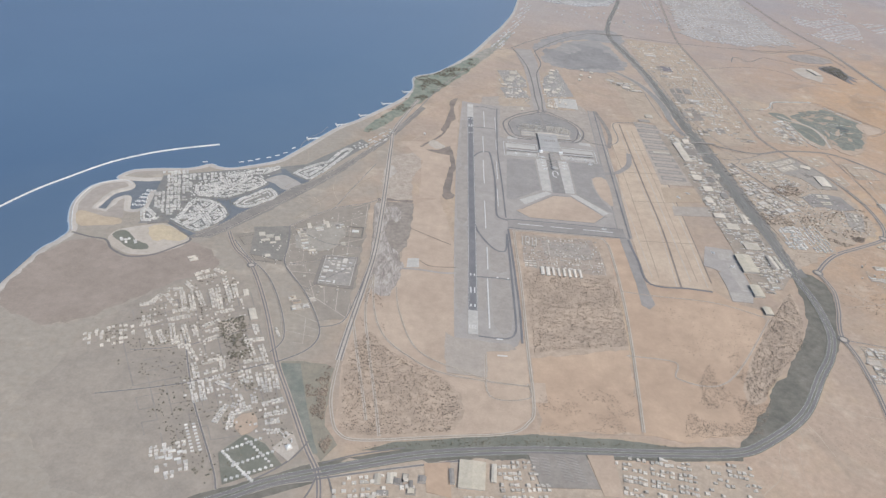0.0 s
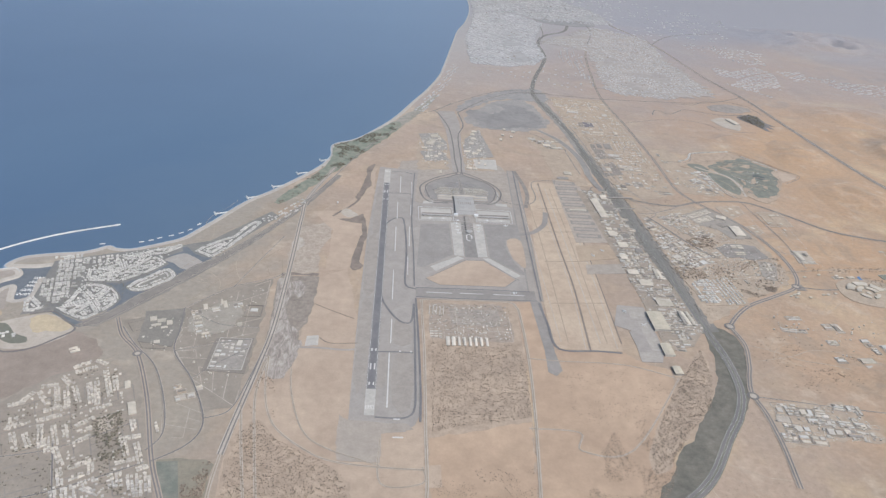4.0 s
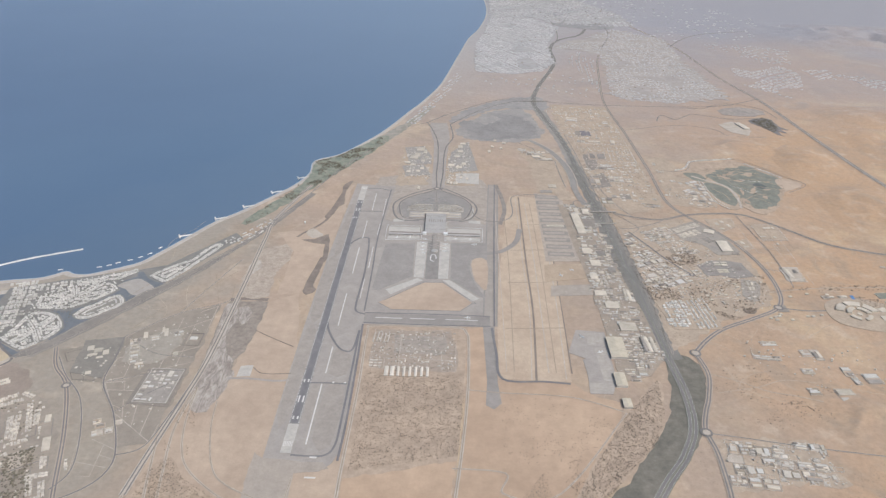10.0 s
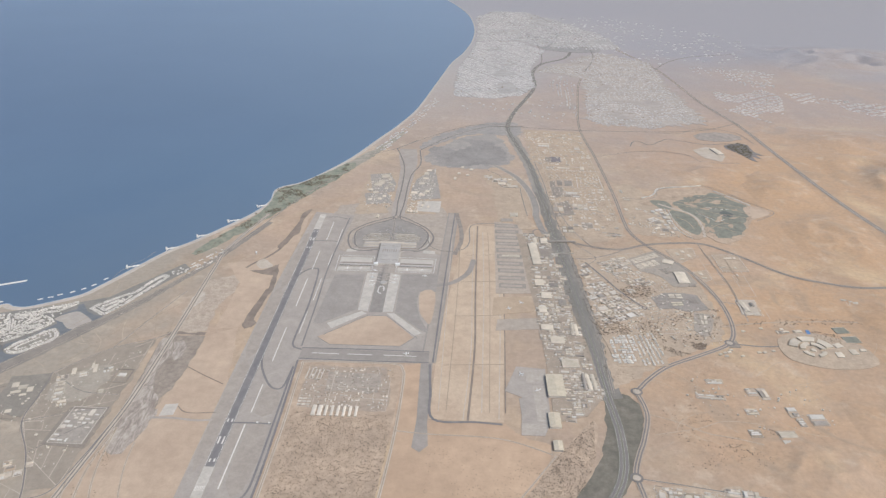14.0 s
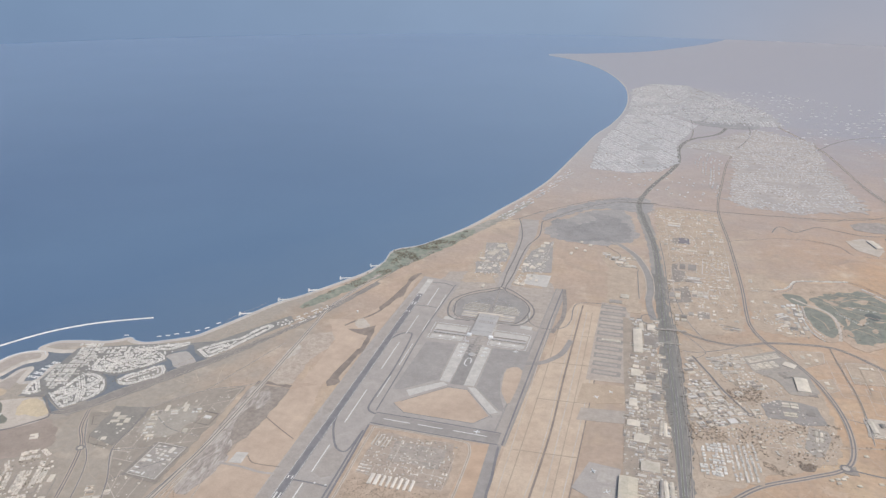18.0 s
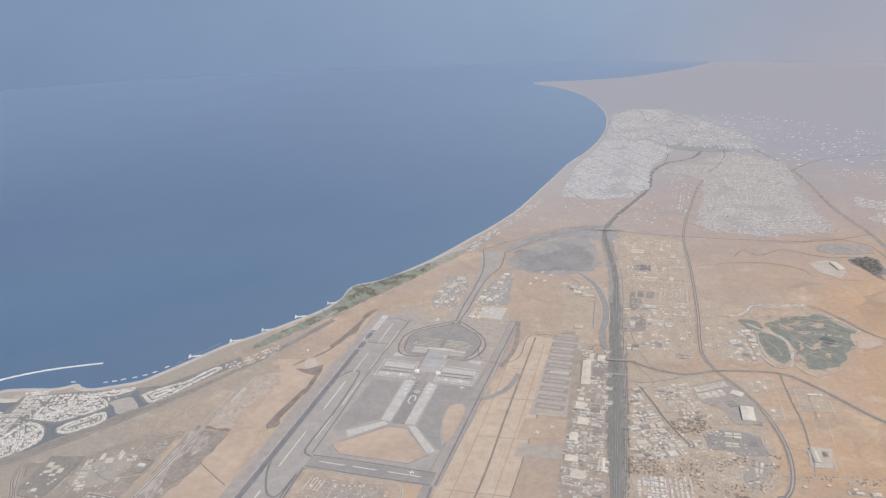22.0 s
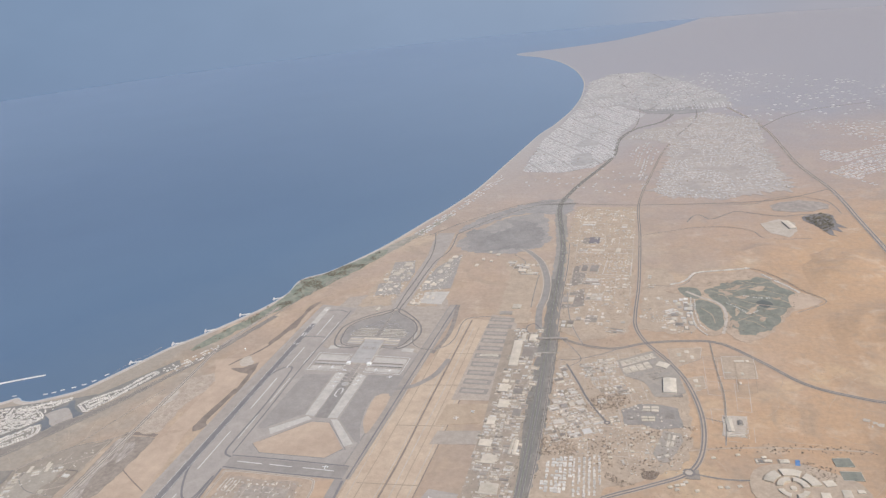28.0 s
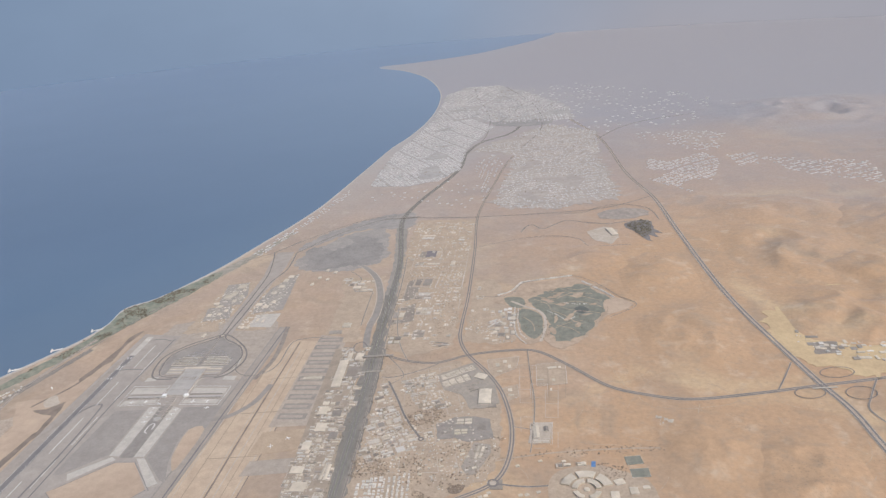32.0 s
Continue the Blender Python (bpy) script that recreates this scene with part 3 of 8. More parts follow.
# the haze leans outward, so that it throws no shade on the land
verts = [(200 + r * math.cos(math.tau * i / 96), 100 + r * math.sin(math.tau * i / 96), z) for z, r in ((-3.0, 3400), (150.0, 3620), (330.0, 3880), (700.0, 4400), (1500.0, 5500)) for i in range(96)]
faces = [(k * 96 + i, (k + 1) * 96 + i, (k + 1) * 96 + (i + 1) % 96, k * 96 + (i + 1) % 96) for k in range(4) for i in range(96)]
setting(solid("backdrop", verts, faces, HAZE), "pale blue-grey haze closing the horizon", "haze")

# ---- ground areas ----
VERGE_DARK = surface("planted_verge", (0.152, 0.14, 0.115), (0.198, 0.177, 0.145), 0.06, 0.7, 0.95, mottle=0.2)
patch("tidal_flat", [(-253, 384), (-227, 407), (-200, 390), (-167, 414), (-136, 389), (-171, 352), (-205, 318), (-250, 330)], surface("tidal_mud", (0.325, 0.262, 0.215), (0.285, 0.23, 0.188), 0.03, 0.8, 0.9), "bare brown tidal flat beside the marina", "ground", 4, worn=3)
patch("spit_ground", [(-257.5, 451), (-257.6, 466), (-254.6, 477), (-246, 485), (-236.8, 487.6), (-233.4, 482.5), (-241.6, 474.5), (-245, 464.5), (-246, 446), (-234.5, 442.8), (-232, 453.6), (-228.8, 462.5), (-223, 447), (-219.5, 436.7), (-233.4, 436.6), (-252, 438)], surface("spit_soil", (0.345, 0.295, 0.25), (0.38, 0.325, 0.275), 0.06, 0.8, 0.95), "bare grey-tan ground of the curved marina spit", "ground", worn=0.5)
patch("sand_spit", [(-253.5, 440.5), (-244.5, 440.2), (-232.4, 436.5), (-221.3, 436), (-218, 428), (-233, 423.8), (-246, 423.4)], surface("yellow_fill", (0.47, 0.37, 0.26), (0.43, 0.335, 0.24), 0.08, 0.8, 0.95), "graded yellow sand plot on the marina point", "ground", 3, worn=1)
patch("building_plot", [(-217.9, 407), (-218.6, 414.6), (-216, 421.6), (-206.6, 427), (-189, 434), (-175.4, 427), (-165, 419.5), (-165.4, 411), (-170.4, 403.8), (-179, 396), (-189, 392.6), (-200.6, 393.4), (-210.6, 399.8)], PALE, "pale cleared building plot ringed by a creek", "ground", 2, worn=0.8)
patch("yellow_plot", [(-197.7, 427), (-188.7, 432.8), (-175.4, 426.2), (-166.6, 419), (-171, 413.4), (-181.6, 413.5), (-188.7, 411.6)], surface("yellow_plot", (0.52, 0.42, 0.285), (0.47, 0.38, 0.265), 0.1, 0.8, 0.95), "graded yellow sand beside a villa estate", "ground", 2, worn=1)
patch("plot_garden", [(-217.6, 414), (-214, 421), (-207.5, 419), (-200, 409.7), (-190.5, 406), (-188, 400), (-197, 398.4), (-207.5, 404.8)], GRASS, "dark green planted ground round a villa", "garden", 2, worn=0.8)
patch("housing_ground", [(-214, 504), (-169, 523), (-126, 538), (-107, 547), (-67, 608), (-58, 598), (-80, 558), (-100, 517), (-119, 497), (-125, 470), (-143, 447), (-152, 440), (-164, 426), (-187, 438), (-206, 431), (-207, 451)], surface("estate_ground", (0.205, 0.195, 0.18), (0.25, 0.232, 0.208), 0.1, 1.0, 0.9), "paved and planted ground of a seaside housing estate", "ground")
patch("lagoon", [(-168, 476), (-155.4, 475), (-146.4, 481.8), (-139.3, 488.6), (-129, 506.5), (-133.9, 513.5), (-131.3, 521), (-124, 527.8), (-126, 534), (-122.6, 535.5), (-114.2, 524.8), (-106.7, 520.2), (-98.8, 517.6), (-99.2, 508.4), (-107, 498.1), (-113.1, 491.2), (-116.1, 478.9), (-123.2, 467.7), (-133.9, 458), (-138.7, 452), (-142, 444), (-151.2, 430.5), (-158.4, 420.8), (-162.4, 418.4), (-169.2, 423.4), (-176.9, 428.2), (-186.5, 434.6), (-186.4, 438), (-174.7, 430.7), (-164.5, 425.3), (-161.1, 426), (-154.3, 434.2), (-148.7, 444.8), (-147, 454.3), (-151, 462), (-158.8, 471)], LAGOON, "dark still lagoon winding between the villas", "water")
patch("island", [(-149.3, 471), (-145.9, 479.7), (-139.1, 487.4), (-132.5, 497.1), (-126.5, 500.2), (-120.7, 494.7), (-118, 488.6), (-120.1, 481.9), (-127.3, 475.1), (-132.3, 468.9), (-137.8, 465.3), (-144.4, 465.8)], surface("island_ground", (0.25, 0.232, 0.205), (0.30, 0.272, 0.236), 0.1, 1.0, 0.9), "oval island ringed by villas in the lagoon", "island", 3)
patch("cleared_plot", [(-134.2, 512.2), (-130.4, 518.6), (-122.7, 524), (-116.9, 522), (-107, 514.2), (-103.6, 509.7), (-106.3, 504.8), (-110.6, 500.4), (-115.7, 499.4), (-120.8, 502.6), (-125.6, 508.1)], surface("cleared_plot", (0.36, 0.325, 0.29), (0.40, 0.355, 0.31), 0.06, 0.8, 0.95), "bare grey-tan plot ringed by a canal", "ground", 2)
setting(ribbon("plot_line", [(-119, 498), (-110, 517)], 0.4, level("patch"), VERGE), "dark track across a bare plot", "track")
setting(ribbon("creek", [(-245, 413), (-231, 409), (-219, 407), (-211, 397), (-197, 390), (-183, 394), (-171, 406), (-164, 417), (-175, 427), (-186, 436), (-200, 432)], 1.6, level("patch"), surface("creek_mud", (0.15, 0.135, 0.125), (0.19, 0.165, 0.145), 0.1, 0.8, 0.5)), "winding dark tidal creek round a building plot", "creek")
patch("road_corridor", [(-166, 421), (-148, 443), (-139, 459.5), (-124, 480.5), (-109, 506), (-98, 518), (-80.5, 545.5), (-62, 581), (-42, 627), (-16, 701), (-11, 699), (-37, 622), (-54.5, 583), (-81, 527), (-99, 498), (-120, 465), (-134.5, 444), (-151, 420)], surface("corridor_soil", (0.235, 0.212, 0.188), (0.28, 0.248, 0.215), 0.08, 0.8, 0.95), "grey-brown road corridor behind the seaside estate", "verge", worn=1)
patch("town_ground", [(-190, 306), (-181, 338), (-160, 364), (-137, 383), (-119, 378), (-99, 348), (-83, 310), (-64, 268), (-50, 240), (-62, 229), (-90, 205), (-160, 205), (-200, 260)], surface("town_ground", (0.345, 0.29, 0.235), (0.30, 0.255, 0.21), 0.05, 0.7, 0.95), "dusty ground of a low-built town", "ground", worn=3)
patch("plot_field", [(-137, 428), (-100, 446), (-73, 476), (-46, 490), (-43, 418), (-44, 345), (-60, 340), (-74, 368), (-93, 396), (-115, 398)], surface("plot_soil", (0.312, 0.265, 0.217), (0.275, 0.236, 0.194), 0.04, 0.8, 0.95), "grey-brown surveyed plots north of the airport", "ground", worn=2)
patch("farm_field", [(-75, 301), (-62, 303), (-50, 302), (-45, 299), (-44, 275), (-43, 256), (-34, 244), (-41, 233), (-50, 243)], surface("scrub_field", (0.25, 0.222, 0.172), (0.29, 0.25, 0.19), 0.1, 1.0, 0.95), "green-grey irrigated field beside a highway", "field", worn=1)
patch("lawn", [(-75, 300), (-64, 301), (-56, 274), (-46.6, 246), (-43, 238), (-46, 237), (-53, 247), (-66, 276)], GREEN, "mown green sports field", "lawn")
patch("highway_belt", [(-150, 181), (-86, 212), (-44, 232), (9, 248), (67, 257), (144, 262), (180, 265), (178, 256), (144, 252), (67, 246), (9, 236), (-42, 220), (-86, 200), (-150, 169)], VERGE_DARK, "dull dark verge along the highway", "verge", worn=0.8)
for pts in ([(-72, 218), (-62, 226), (-54, 235), (-49, 245)], [(-26, 234), (-36, 228), (-34, 220), (-30, 210)], [(-47, 206), (-43, 216), (-41, 226)], [(-40, 232), (-24, 239), (0, 246)]):
    setting(ribbon("slip_road", pts, 0.9, level("road"), ROAD), "curved slip road joining a highway", "road")
patch("roadside_green", [(-22, 242), (-6, 249), (53, 260.5), (66, 262), (115, 263.5), (145, 261.5), (114, 257.5), (53, 252.5), (9, 246)], GRASS, "strip of dull green planting along the highway", "verge", worn=0.6)
patch("bay_sand", [(-40, 300), (-38, 258), (-24, 249), (17, 256), (53, 262), (65, 272), (68, 284), (69, 336), (24, 336), (23, 375), (22, 440), (10, 510), (-10, 497), (-14, 430), (-18, 394), (-33, 384), (-40, 330)], SAND, "open tan sand round the runway end", "ground", worn=1.5)
patch("bush_ground", [(-37, 322), (-38, 298), (-35, 256), (-20, 252), (22, 259), (29, 275), (24, 293), (10, 304), (-14, 318), (-28, 334)], SCRUBLAND, "sandy ground thick with low scrub", "ground", 3, worn=3)
patch("wadi_bed", [(-40, 497), (-28.9, 495.5), (-11.4, 496), (-11.6, 479.5), (-10.3, 457.6), (-12.7, 433), (-16.9, 422.7), (-17, 406), (-36, 396), (-37.6, 430), (-39, 450), (-41.5, 475)], surface("wadi_soil", (0.255, 0.215, 0.18), (0.315, 0.265, 0.22), 0.1, 0.9, 0.95, mottle=0.2), "dark mud of a dry watercourse", "wadi", 2, worn=1.5)
patch("salt_flat", [(-41, 492), (-33.8, 489), (-28.9, 474.7), (-29.8, 456.5), (-30, 448), (-24.2, 430), (-17.6, 422.7), (-19.3, 410.4), (-28.9, 405.2), (-35, 407.2), (-37.1, 429.2), (-37.8, 449), (-40.8, 474)], BRAIDED, "braided pale silt in the dry watercourse", "wadi", 2, worn=1.6)
patch("salt_crust", [(-30.9, 486), (-25.2, 490), (-19.6, 480.6), (-20.4, 467.4), (-23.6, 464.2), (-27.2, 474.8)], BRAIDED, "whitish salt crust in dark mud", "wadi", worn=2.2)
patch("silt_fan", [(-35.5, 406), (-14.4, 412), (-14, 400.2), (-15.5, 383.5), (-19.4, 372.8), (-30.4, 374.9), (-36.2, 393.4)], BRAIDED, "braided pale silt fanning out on the sand", "wadi", 2, worn=2.5)
setting(ribbon("wadi_channel", [(-40.5, 497.6), (-28.4, 499.6), (-12, 499)], 4.2, level("patch"), MUD), "dark ditch crossing under the road", "ditch")
patch("salt_ground", [(-41, 536), (-38, 560), (-33.6, 581), (-20.1, 587), (-7.8, 595.4), (-10.6, 559), (-15, 529), (-12.6, 503.5), (-36, 502.5)], surface("pale_crust", (0.43, 0.357, 0.288), (0.375, 0.305, 0.245), 0.12, 0.9, 0.95, grain=0.2, mottle=0.18), "pale crusted ground beside the airfield", "ground", 2, worn=2.5)
patch("salt_crust", [(-39, 555), (-33.8, 560.4), (-29.1, 548.2), (-33.8, 537), (-38, 535.6)], SALT, "whitish salt crust on trampled ground", "ground", 3, worn=1.6)
patch("coastal_sand", [(-30, 612), (-6, 616), (14, 668), (20, 722), (24, 724), (22, 560), (20, 512), (12, 510), (-8, 506), (-8, 575)], SAND, "tan sand between airfield and shore", "ground", worn=1.5)
setting(ribbon("drain", [(21, 735), (18, 715), (14, 690), (10.6, 646), (2.6, 625.5), (-6.6, 612), (-11, 603.5)], 2.4, level("patch"), MUD), "dark overgrown drainage ditch beside the runway", "ditch")
patch("drain_fill", [(-4.7, 612.4), (-0.2, 621.4), (8, 614), (11.6, 607.4), (3.1, 602.8)], PALE, "pale dumped fill beside a ditch", "ground", 2, worn=0.8)
patch("ditch_end", [(-6.2, 598.5), (5.1, 600.2), (16, 611.6), (19.6, 594.1), (22, 565.3), (20.2, 557.2), (18.9, 535.5), (18.7, 520.4), (22, 516.3), (19.8, 511.1), (14.6, 507.4), (11, 513.1), (11.3, 521.7), (13.3, 541.6), (15.8, 566.8), (18, 569), (15.9, 591), (6.2, 593.2)], MUD, "dark damp end of a drainage ditch", "ditch", worn=0.8)
patch("airport_ground", [(46, 640), (44, 700), (50, 745), (70, 752), (100, 760), (132, 765), (160, 745), (166, 700), (164, 640), (150, 628), (70, 628)], surface("airport_soil", (0.40, 0.338, 0.282), (0.36, 0.308, 0.26), 0.06, 0.8, 0.95, mottle=0.16), "trampled grey-tan ground round the terminal loop", "ground", 2, worn=2.5)
patch("drain_bed", [(20.4, 735), (15, 727), (13.1, 715.6), (15.2, 699.2), (13.6, 687.8), (11.2, 676.6), (9.6, 661.9), (6.4, 648), (8.6, 643), (14, 653.9), (16.6, 669.4), (20.6, 677), (18.6, 693.4), (18.6, 709.1), (19.4, 723.1)], MUD, "broad dark overgrown bed of a drain", "drain", 2, worn=0.6)
patch("shore_green", [(36, 876), (60, 925), (78, 968), (92, 1010), (98, 1005), (84, 955), (66, 905), (48, 862)], surface("thin_green", (0.27, 0.255, 0.21), (0.37, 0.33, 0.28), 0.12, 1.0, 0.95), "thin mottled planting behind the beach", "park", worn=2)
patch("shore_park", [(-27, 786), (-3, 808), (36, 875), (48, 860), (9, 770), (-17, 713), (-44, 655), (-63, 624), (-66, 640), (-38, 700), (-26, 745)], surface("park_green", (0.185, 0.205, 0.16), (0.285, 0.278, 0.22), 0.16, 1.0, 0.95), "green seaside park with lawns and trees", "park", 2, worn=2)
patch("camp_block", [(70, 262), (70, 468), (134, 468), (140, 458), (137, 400), (134, 345), (126, 268)], SCRUBLAND, "fenced sandy block dotted with bushes", "ground")
patch("bare_block", [(71, 264), (71, 322), (100, 330), (133, 338), (126, 269)], ORANGE, "bare reddish sand in a fenced block", "ground", worn=2)
patch("works_yard", [(73, 434), (75, 464), (128, 465), (133, 440), (132, 418), (96, 416), (74, 420)], surface("yard_soil", (0.375, 0.305, 0.245), (0.33, 0.27, 0.22), 0.08, 0.8, 0.95), "trampled works yard inside the fenced block", "yard", worn=1.5)
patch("dark_yard", [(88, 458), (126, 457), (125, 436), (90, 437)], surface("stained_yard", (0.31, 0.27, 0.232), (0.355, 0.302, 0.254), 0.08, 0.8, 0.95, mottle=0.16), "dark stained storage yard", "yard", worn=1.5)
patch("red_field", [(141, 468), (156, 471), (153, 412), (160, 411), (208, 410), (220, 398), (236, 392), (228, 340), (196, 280), (150, 264), (128, 268), (136, 345), (139, 400)], ORANGE, "bare reddish sand south of the old runway", "ground", worn=2)
patch("bush_slope", [(265, 416), (262, 385), (252, 358), (230, 334), (208, 306), (196, 298), (200, 318), (216, 346), (240, 384)], SCRUBLAND, "sandy rise covered with scrub beside the highway", "ground", 3, worn=2)
patch("highway_green", [(277, 440), (270, 398), (261, 374), (235, 337), (216, 313), (203, 294), (180, 266), (196, 266), (232, 300), (266, 345), (283, 373), (298, 420), (293, 442)], VERGE_DARK, "broad dull green highway verge", "verge", 2, worn=2)
patch("highway_verge", [(271, 436), (270, 500), (267, 560), (263, 690), (257, 800), (272, 800), (279, 690), (283, 600), (287, 500), (289, 440)], surface("gravel_verge", (0.205, 0.19, 0.17), (0.26, 0.236, 0.208), 0.06, 0.7, 0.95, mottle=0.16), "dark planted verge of the highway", "verge", worn=1.5)
# far stretch of the verge in a paler copy, haze put into its colour
patch("highway_verge", [(257, 800), (252, 890), (239, 980), (234, 1040), (239, 1075), (246, 1072), (247, 1042), (254, 980), (266, 890), (272, 800)], surface("hazed_verge", (0.275, 0.25, 0.224), (0.325, 0.292, 0.258), 0.06, 0.7, 0.95, mottle=0.16), "far grey verge of the highway, paled for haze", "verge", worn=1.5)
patch("wetland", [(128, 902), (149, 951), (178, 992), (222, 1002), (236, 950), (239, 902), (201, 868), (150, 876)], surface("wetland", (0.30, 0.275, 0.253), (0.345, 0.31, 0.28), 0.025, 0.5, 0.95, grain=0.2), "dark overgrown wetland past the airport", "wetland", 3, worn=6)
patch("reed_bed", [(133.7, 941.3), (147.3, 886.7), (158.4, 872.0), (191.7, 882.7), (229.6, 887.0), (230.5, 933.8), (215.0, 966.6), (188.6, 979.2), (174.2, 976.3), (187.3, 956.6), (168.8, 931.4), (148.5, 948.7)], surface("reed_bed", (0.245, 0.228, 0.215), (0.29, 0.266, 0.246), 0.03, 0.5, 0.95, grain=0.2), "dark reed bed on damp ground", "wetland", 2, worn=7)
patch("gravel_wash", [(240, 1000), (256, 1010), (256, 1055), (240, 1066), (190, 1045), (140, 990), (122, 945), (130, 940), (180, 1002)], surface("gravel_wash", (0.285, 0.265, 0.248), (0.335, 0.308, 0.284), 0.05, 0.6, 0.95, mottle=0.16), "dark gravel wash under the road junction", "wadi", 3, worn=6)

MOTTLED = surface("district_soil", (0.385, 0.307, 0.235), (0.435, 0.343, 0.258), 0.06, 0.5, 0.95, 0.1, 0.4, grain=0.14)
for pts, label in (([(284, 450), (300, 462), (330, 486), (376, 512), (386, 545), (386, 600), (366, 640), (345, 665), (300, 660), (282, 660), (286, 540)], "trampled dusty ground of a mixed district"),
                   ([(276, 690), (300, 672), (338, 690), (341, 760), (341, 1025), (262, 1030), (262, 900), (270, 800)], "trampled dusty ground between two roads"),
                   ([(348, 700), (372, 690), (396, 694), (396, 760), (372, 830), (350, 830)], "trampled dusty ground beside a golf course"),
                   ([(66, 726), (100, 730), (104, 800), (100, 850), (68, 842)], "dusty ground between cargo buildings"), ([(119, 730), (150, 730), (148, 850), (122, 850)], "dusty ground between cargo buildings"),
                   ([(284, 362), (340, 364), (352, 330), (284, 322)], "trampled ground round desert compounds"), ([(-30, 236), (180, 254), (190, 195), (-60, 195)], "built-up dusty ground south of the highway"), ([(200, 848), (250, 850), (256, 790), (244, 716), (216, 716), (212, 800)], "dusty ground of service yards")):
    patch("district_ground", pts, MOTTLED, label, "ground", worn=4)


for pts in ([(281.9, 914.9), (294.9, 917.6), (296.1, 899.1), (283.4, 896.5)], [(282.0, 917.6), (295.0, 918.6), (295.6, 901.5), (280.0, 900.3)], [(278.6, 833.5), (292.4, 838.2), (291.8, 789.2), (277.1, 781.6)], [(270.7, 760.4), (293.3, 777.8), (296.4, 739.4), (271.5, 730.4)]):
    patch("dark_lot", pts, DARK_YARD, "dark stained lot between two roads", "yard", worn=1)


def tracks(name, corners, nx, ny, width, material, label, seed=1, keep=0.7):
    """Unpaved tracks that divide an area into plots."""
    r = random.Random(seed)
    a, b, c, d = (Vector((*q, 0)) for q in corners)
    verts, faces = [], []
    z = level("patch")
    at = lambda u, v: (a.lerp(b, u)).lerp(d.lerp(c, u), v)
    for i in range(nx + 1):
        for j in range(ny):
            if r.random() < keep:
                p = [at(i / nx, (j + k / 3) / ny) for k in range(4)]
                v, f = ribbon_mesh(p, width * r.uniform(0.6, 1.3), z)
                faces += [tuple(q + len(verts) for q in t) for t in f]
                verts += v
    for j in range(ny + 1):
        for i in range(nx):
            if r.random() < keep:
                p = [at((i + k / 3) / nx, j / ny) for k in range(4)]
                v, f = ribbon_mesh(p, width * r.uniform(0.6, 1.3), z + 0.0007)
                faces += [tuple(q + len(verts) for q in t) for t in f]
                verts += v
    return setting(solid(name, verts, faces, material), label, "track")


tracks("plot_tracks", [(-132, 425), (-100, 444), (-93, 398), (-114, 398)], 3, 3, 0.4, VERGE_DARK, "dark tracks between surveyed plots", 1)
tracks("plot_tracks", [(-98, 444), (-47, 488), (-44, 420), (-92, 398)], 5, 4, 0.4, PALE, "pale tracks between surveyed plots", 2)
tracks("plot_tracks", [(-92, 396), (-44, 404), (-44, 345), (-75, 369)], 4, 4, 0.4, PALE, "pale tracks between surveyed plots", 3)
tracks("plot_tracks", [(-86, 350), (-60, 338), (-60, 318), (-78, 318)], 3, 3, 0.35, PALE, "pale tracks between surveyed plots", 4)
tracks("plot_tracks", [(-100, 455), (-50, 560), (-40, 500), (-75, 478)], 4, 3, 0.4, VERGE, "faint tracks between coastal plots", 5)
tracks("town_streets", [(-180, 330), (-112, 372), (-62, 252), (-125, 232)], 9, 12, 0.7, DARK_YARD, "narrow asphalt streets of a low-built town", 6, 0.6)
tracks("yard_tracks", [(286, 640), (340, 655), (372, 520), (290, 520)], 6, 8, 0.5, PALE, "pale tracks through a mixed district", 7, 0.65)
tracks("yard_tracks", [(272, 1010), (338, 1010), (338, 740), (280, 740)], 4, 12, 0.7, PALE, "pale tracks between yards", 8, 0.5)
tracks("desert_tracks", [(398, 655), (430, 650), (425, 545), (400, 545)], 3, 6, 0.4, PALE, "pale desert tracks", 9, 0.5)
tracks("camp_tracks", [(74, 465), (132, 465), (132, 418), (74, 420)], 6, 4, 0.4, PALE, "pale tracks through a works yard", 12, 0.6)
for pts, w, label in (([(300, 425), (318, 418), (335, 408), (352, 404), (380, 396), (410, 394)], 1.2, "dark scrubby wadi line across the sand"), ([(302, 405), (330, 412), (350, 420), (372, 418)], 0.8, "dark scrubby wadi line across the sand"), ([(376, 530), (400, 536), (430, 541), (468, 544), (500, 545), (540, 550), (575, 545)], 1.6, "dark scrubby wadi line across the sand"),
                      ([(540, 640), (530, 655), (520, 672), (500, 690)], 1.0, "faint dry gully in the sand")):
    setting(ribbon("wadi_line", pts, w, level("patch"), MOTTLED), label, "wadi")

# ---- airfield ----
patch("runway_strip", [(24, 323), (23, 375), (22, 460), (22, 570), (25, 674), (27, 728), (68, 722), (64, 651), (63.6, 543), (64.8, 462), (65, 422), (66, 367), (66, 342), (63, 333), (57, 327)], TARMAC, "broad grey sealed strip round the main runway", "airfield")
patch("overrun", [(17.5, 340), (17.6, 327), (20, 303.5), (43.6, 302.5), (43.2, 325), (62, 329), (58, 334), (24, 336)], surface("dusty_overrun", (0.365, 0.312, 0.262), (0.395, 0.335, 0.28), 0.03, 0.7, 0.95), "dusty grey overrun past the runway end", "airfield", worn=1.2)
patch("fire_pad", [(67, 285), (77, 286), (77, 302), (67, 301)], SAND, "small pale sand pad by the perimeter", "pad")
patch("light_strip", [(42, 292), (47, 292), (47, 302), (42, 302)], SAND, "pale sand strip under the approach lights", "pad")
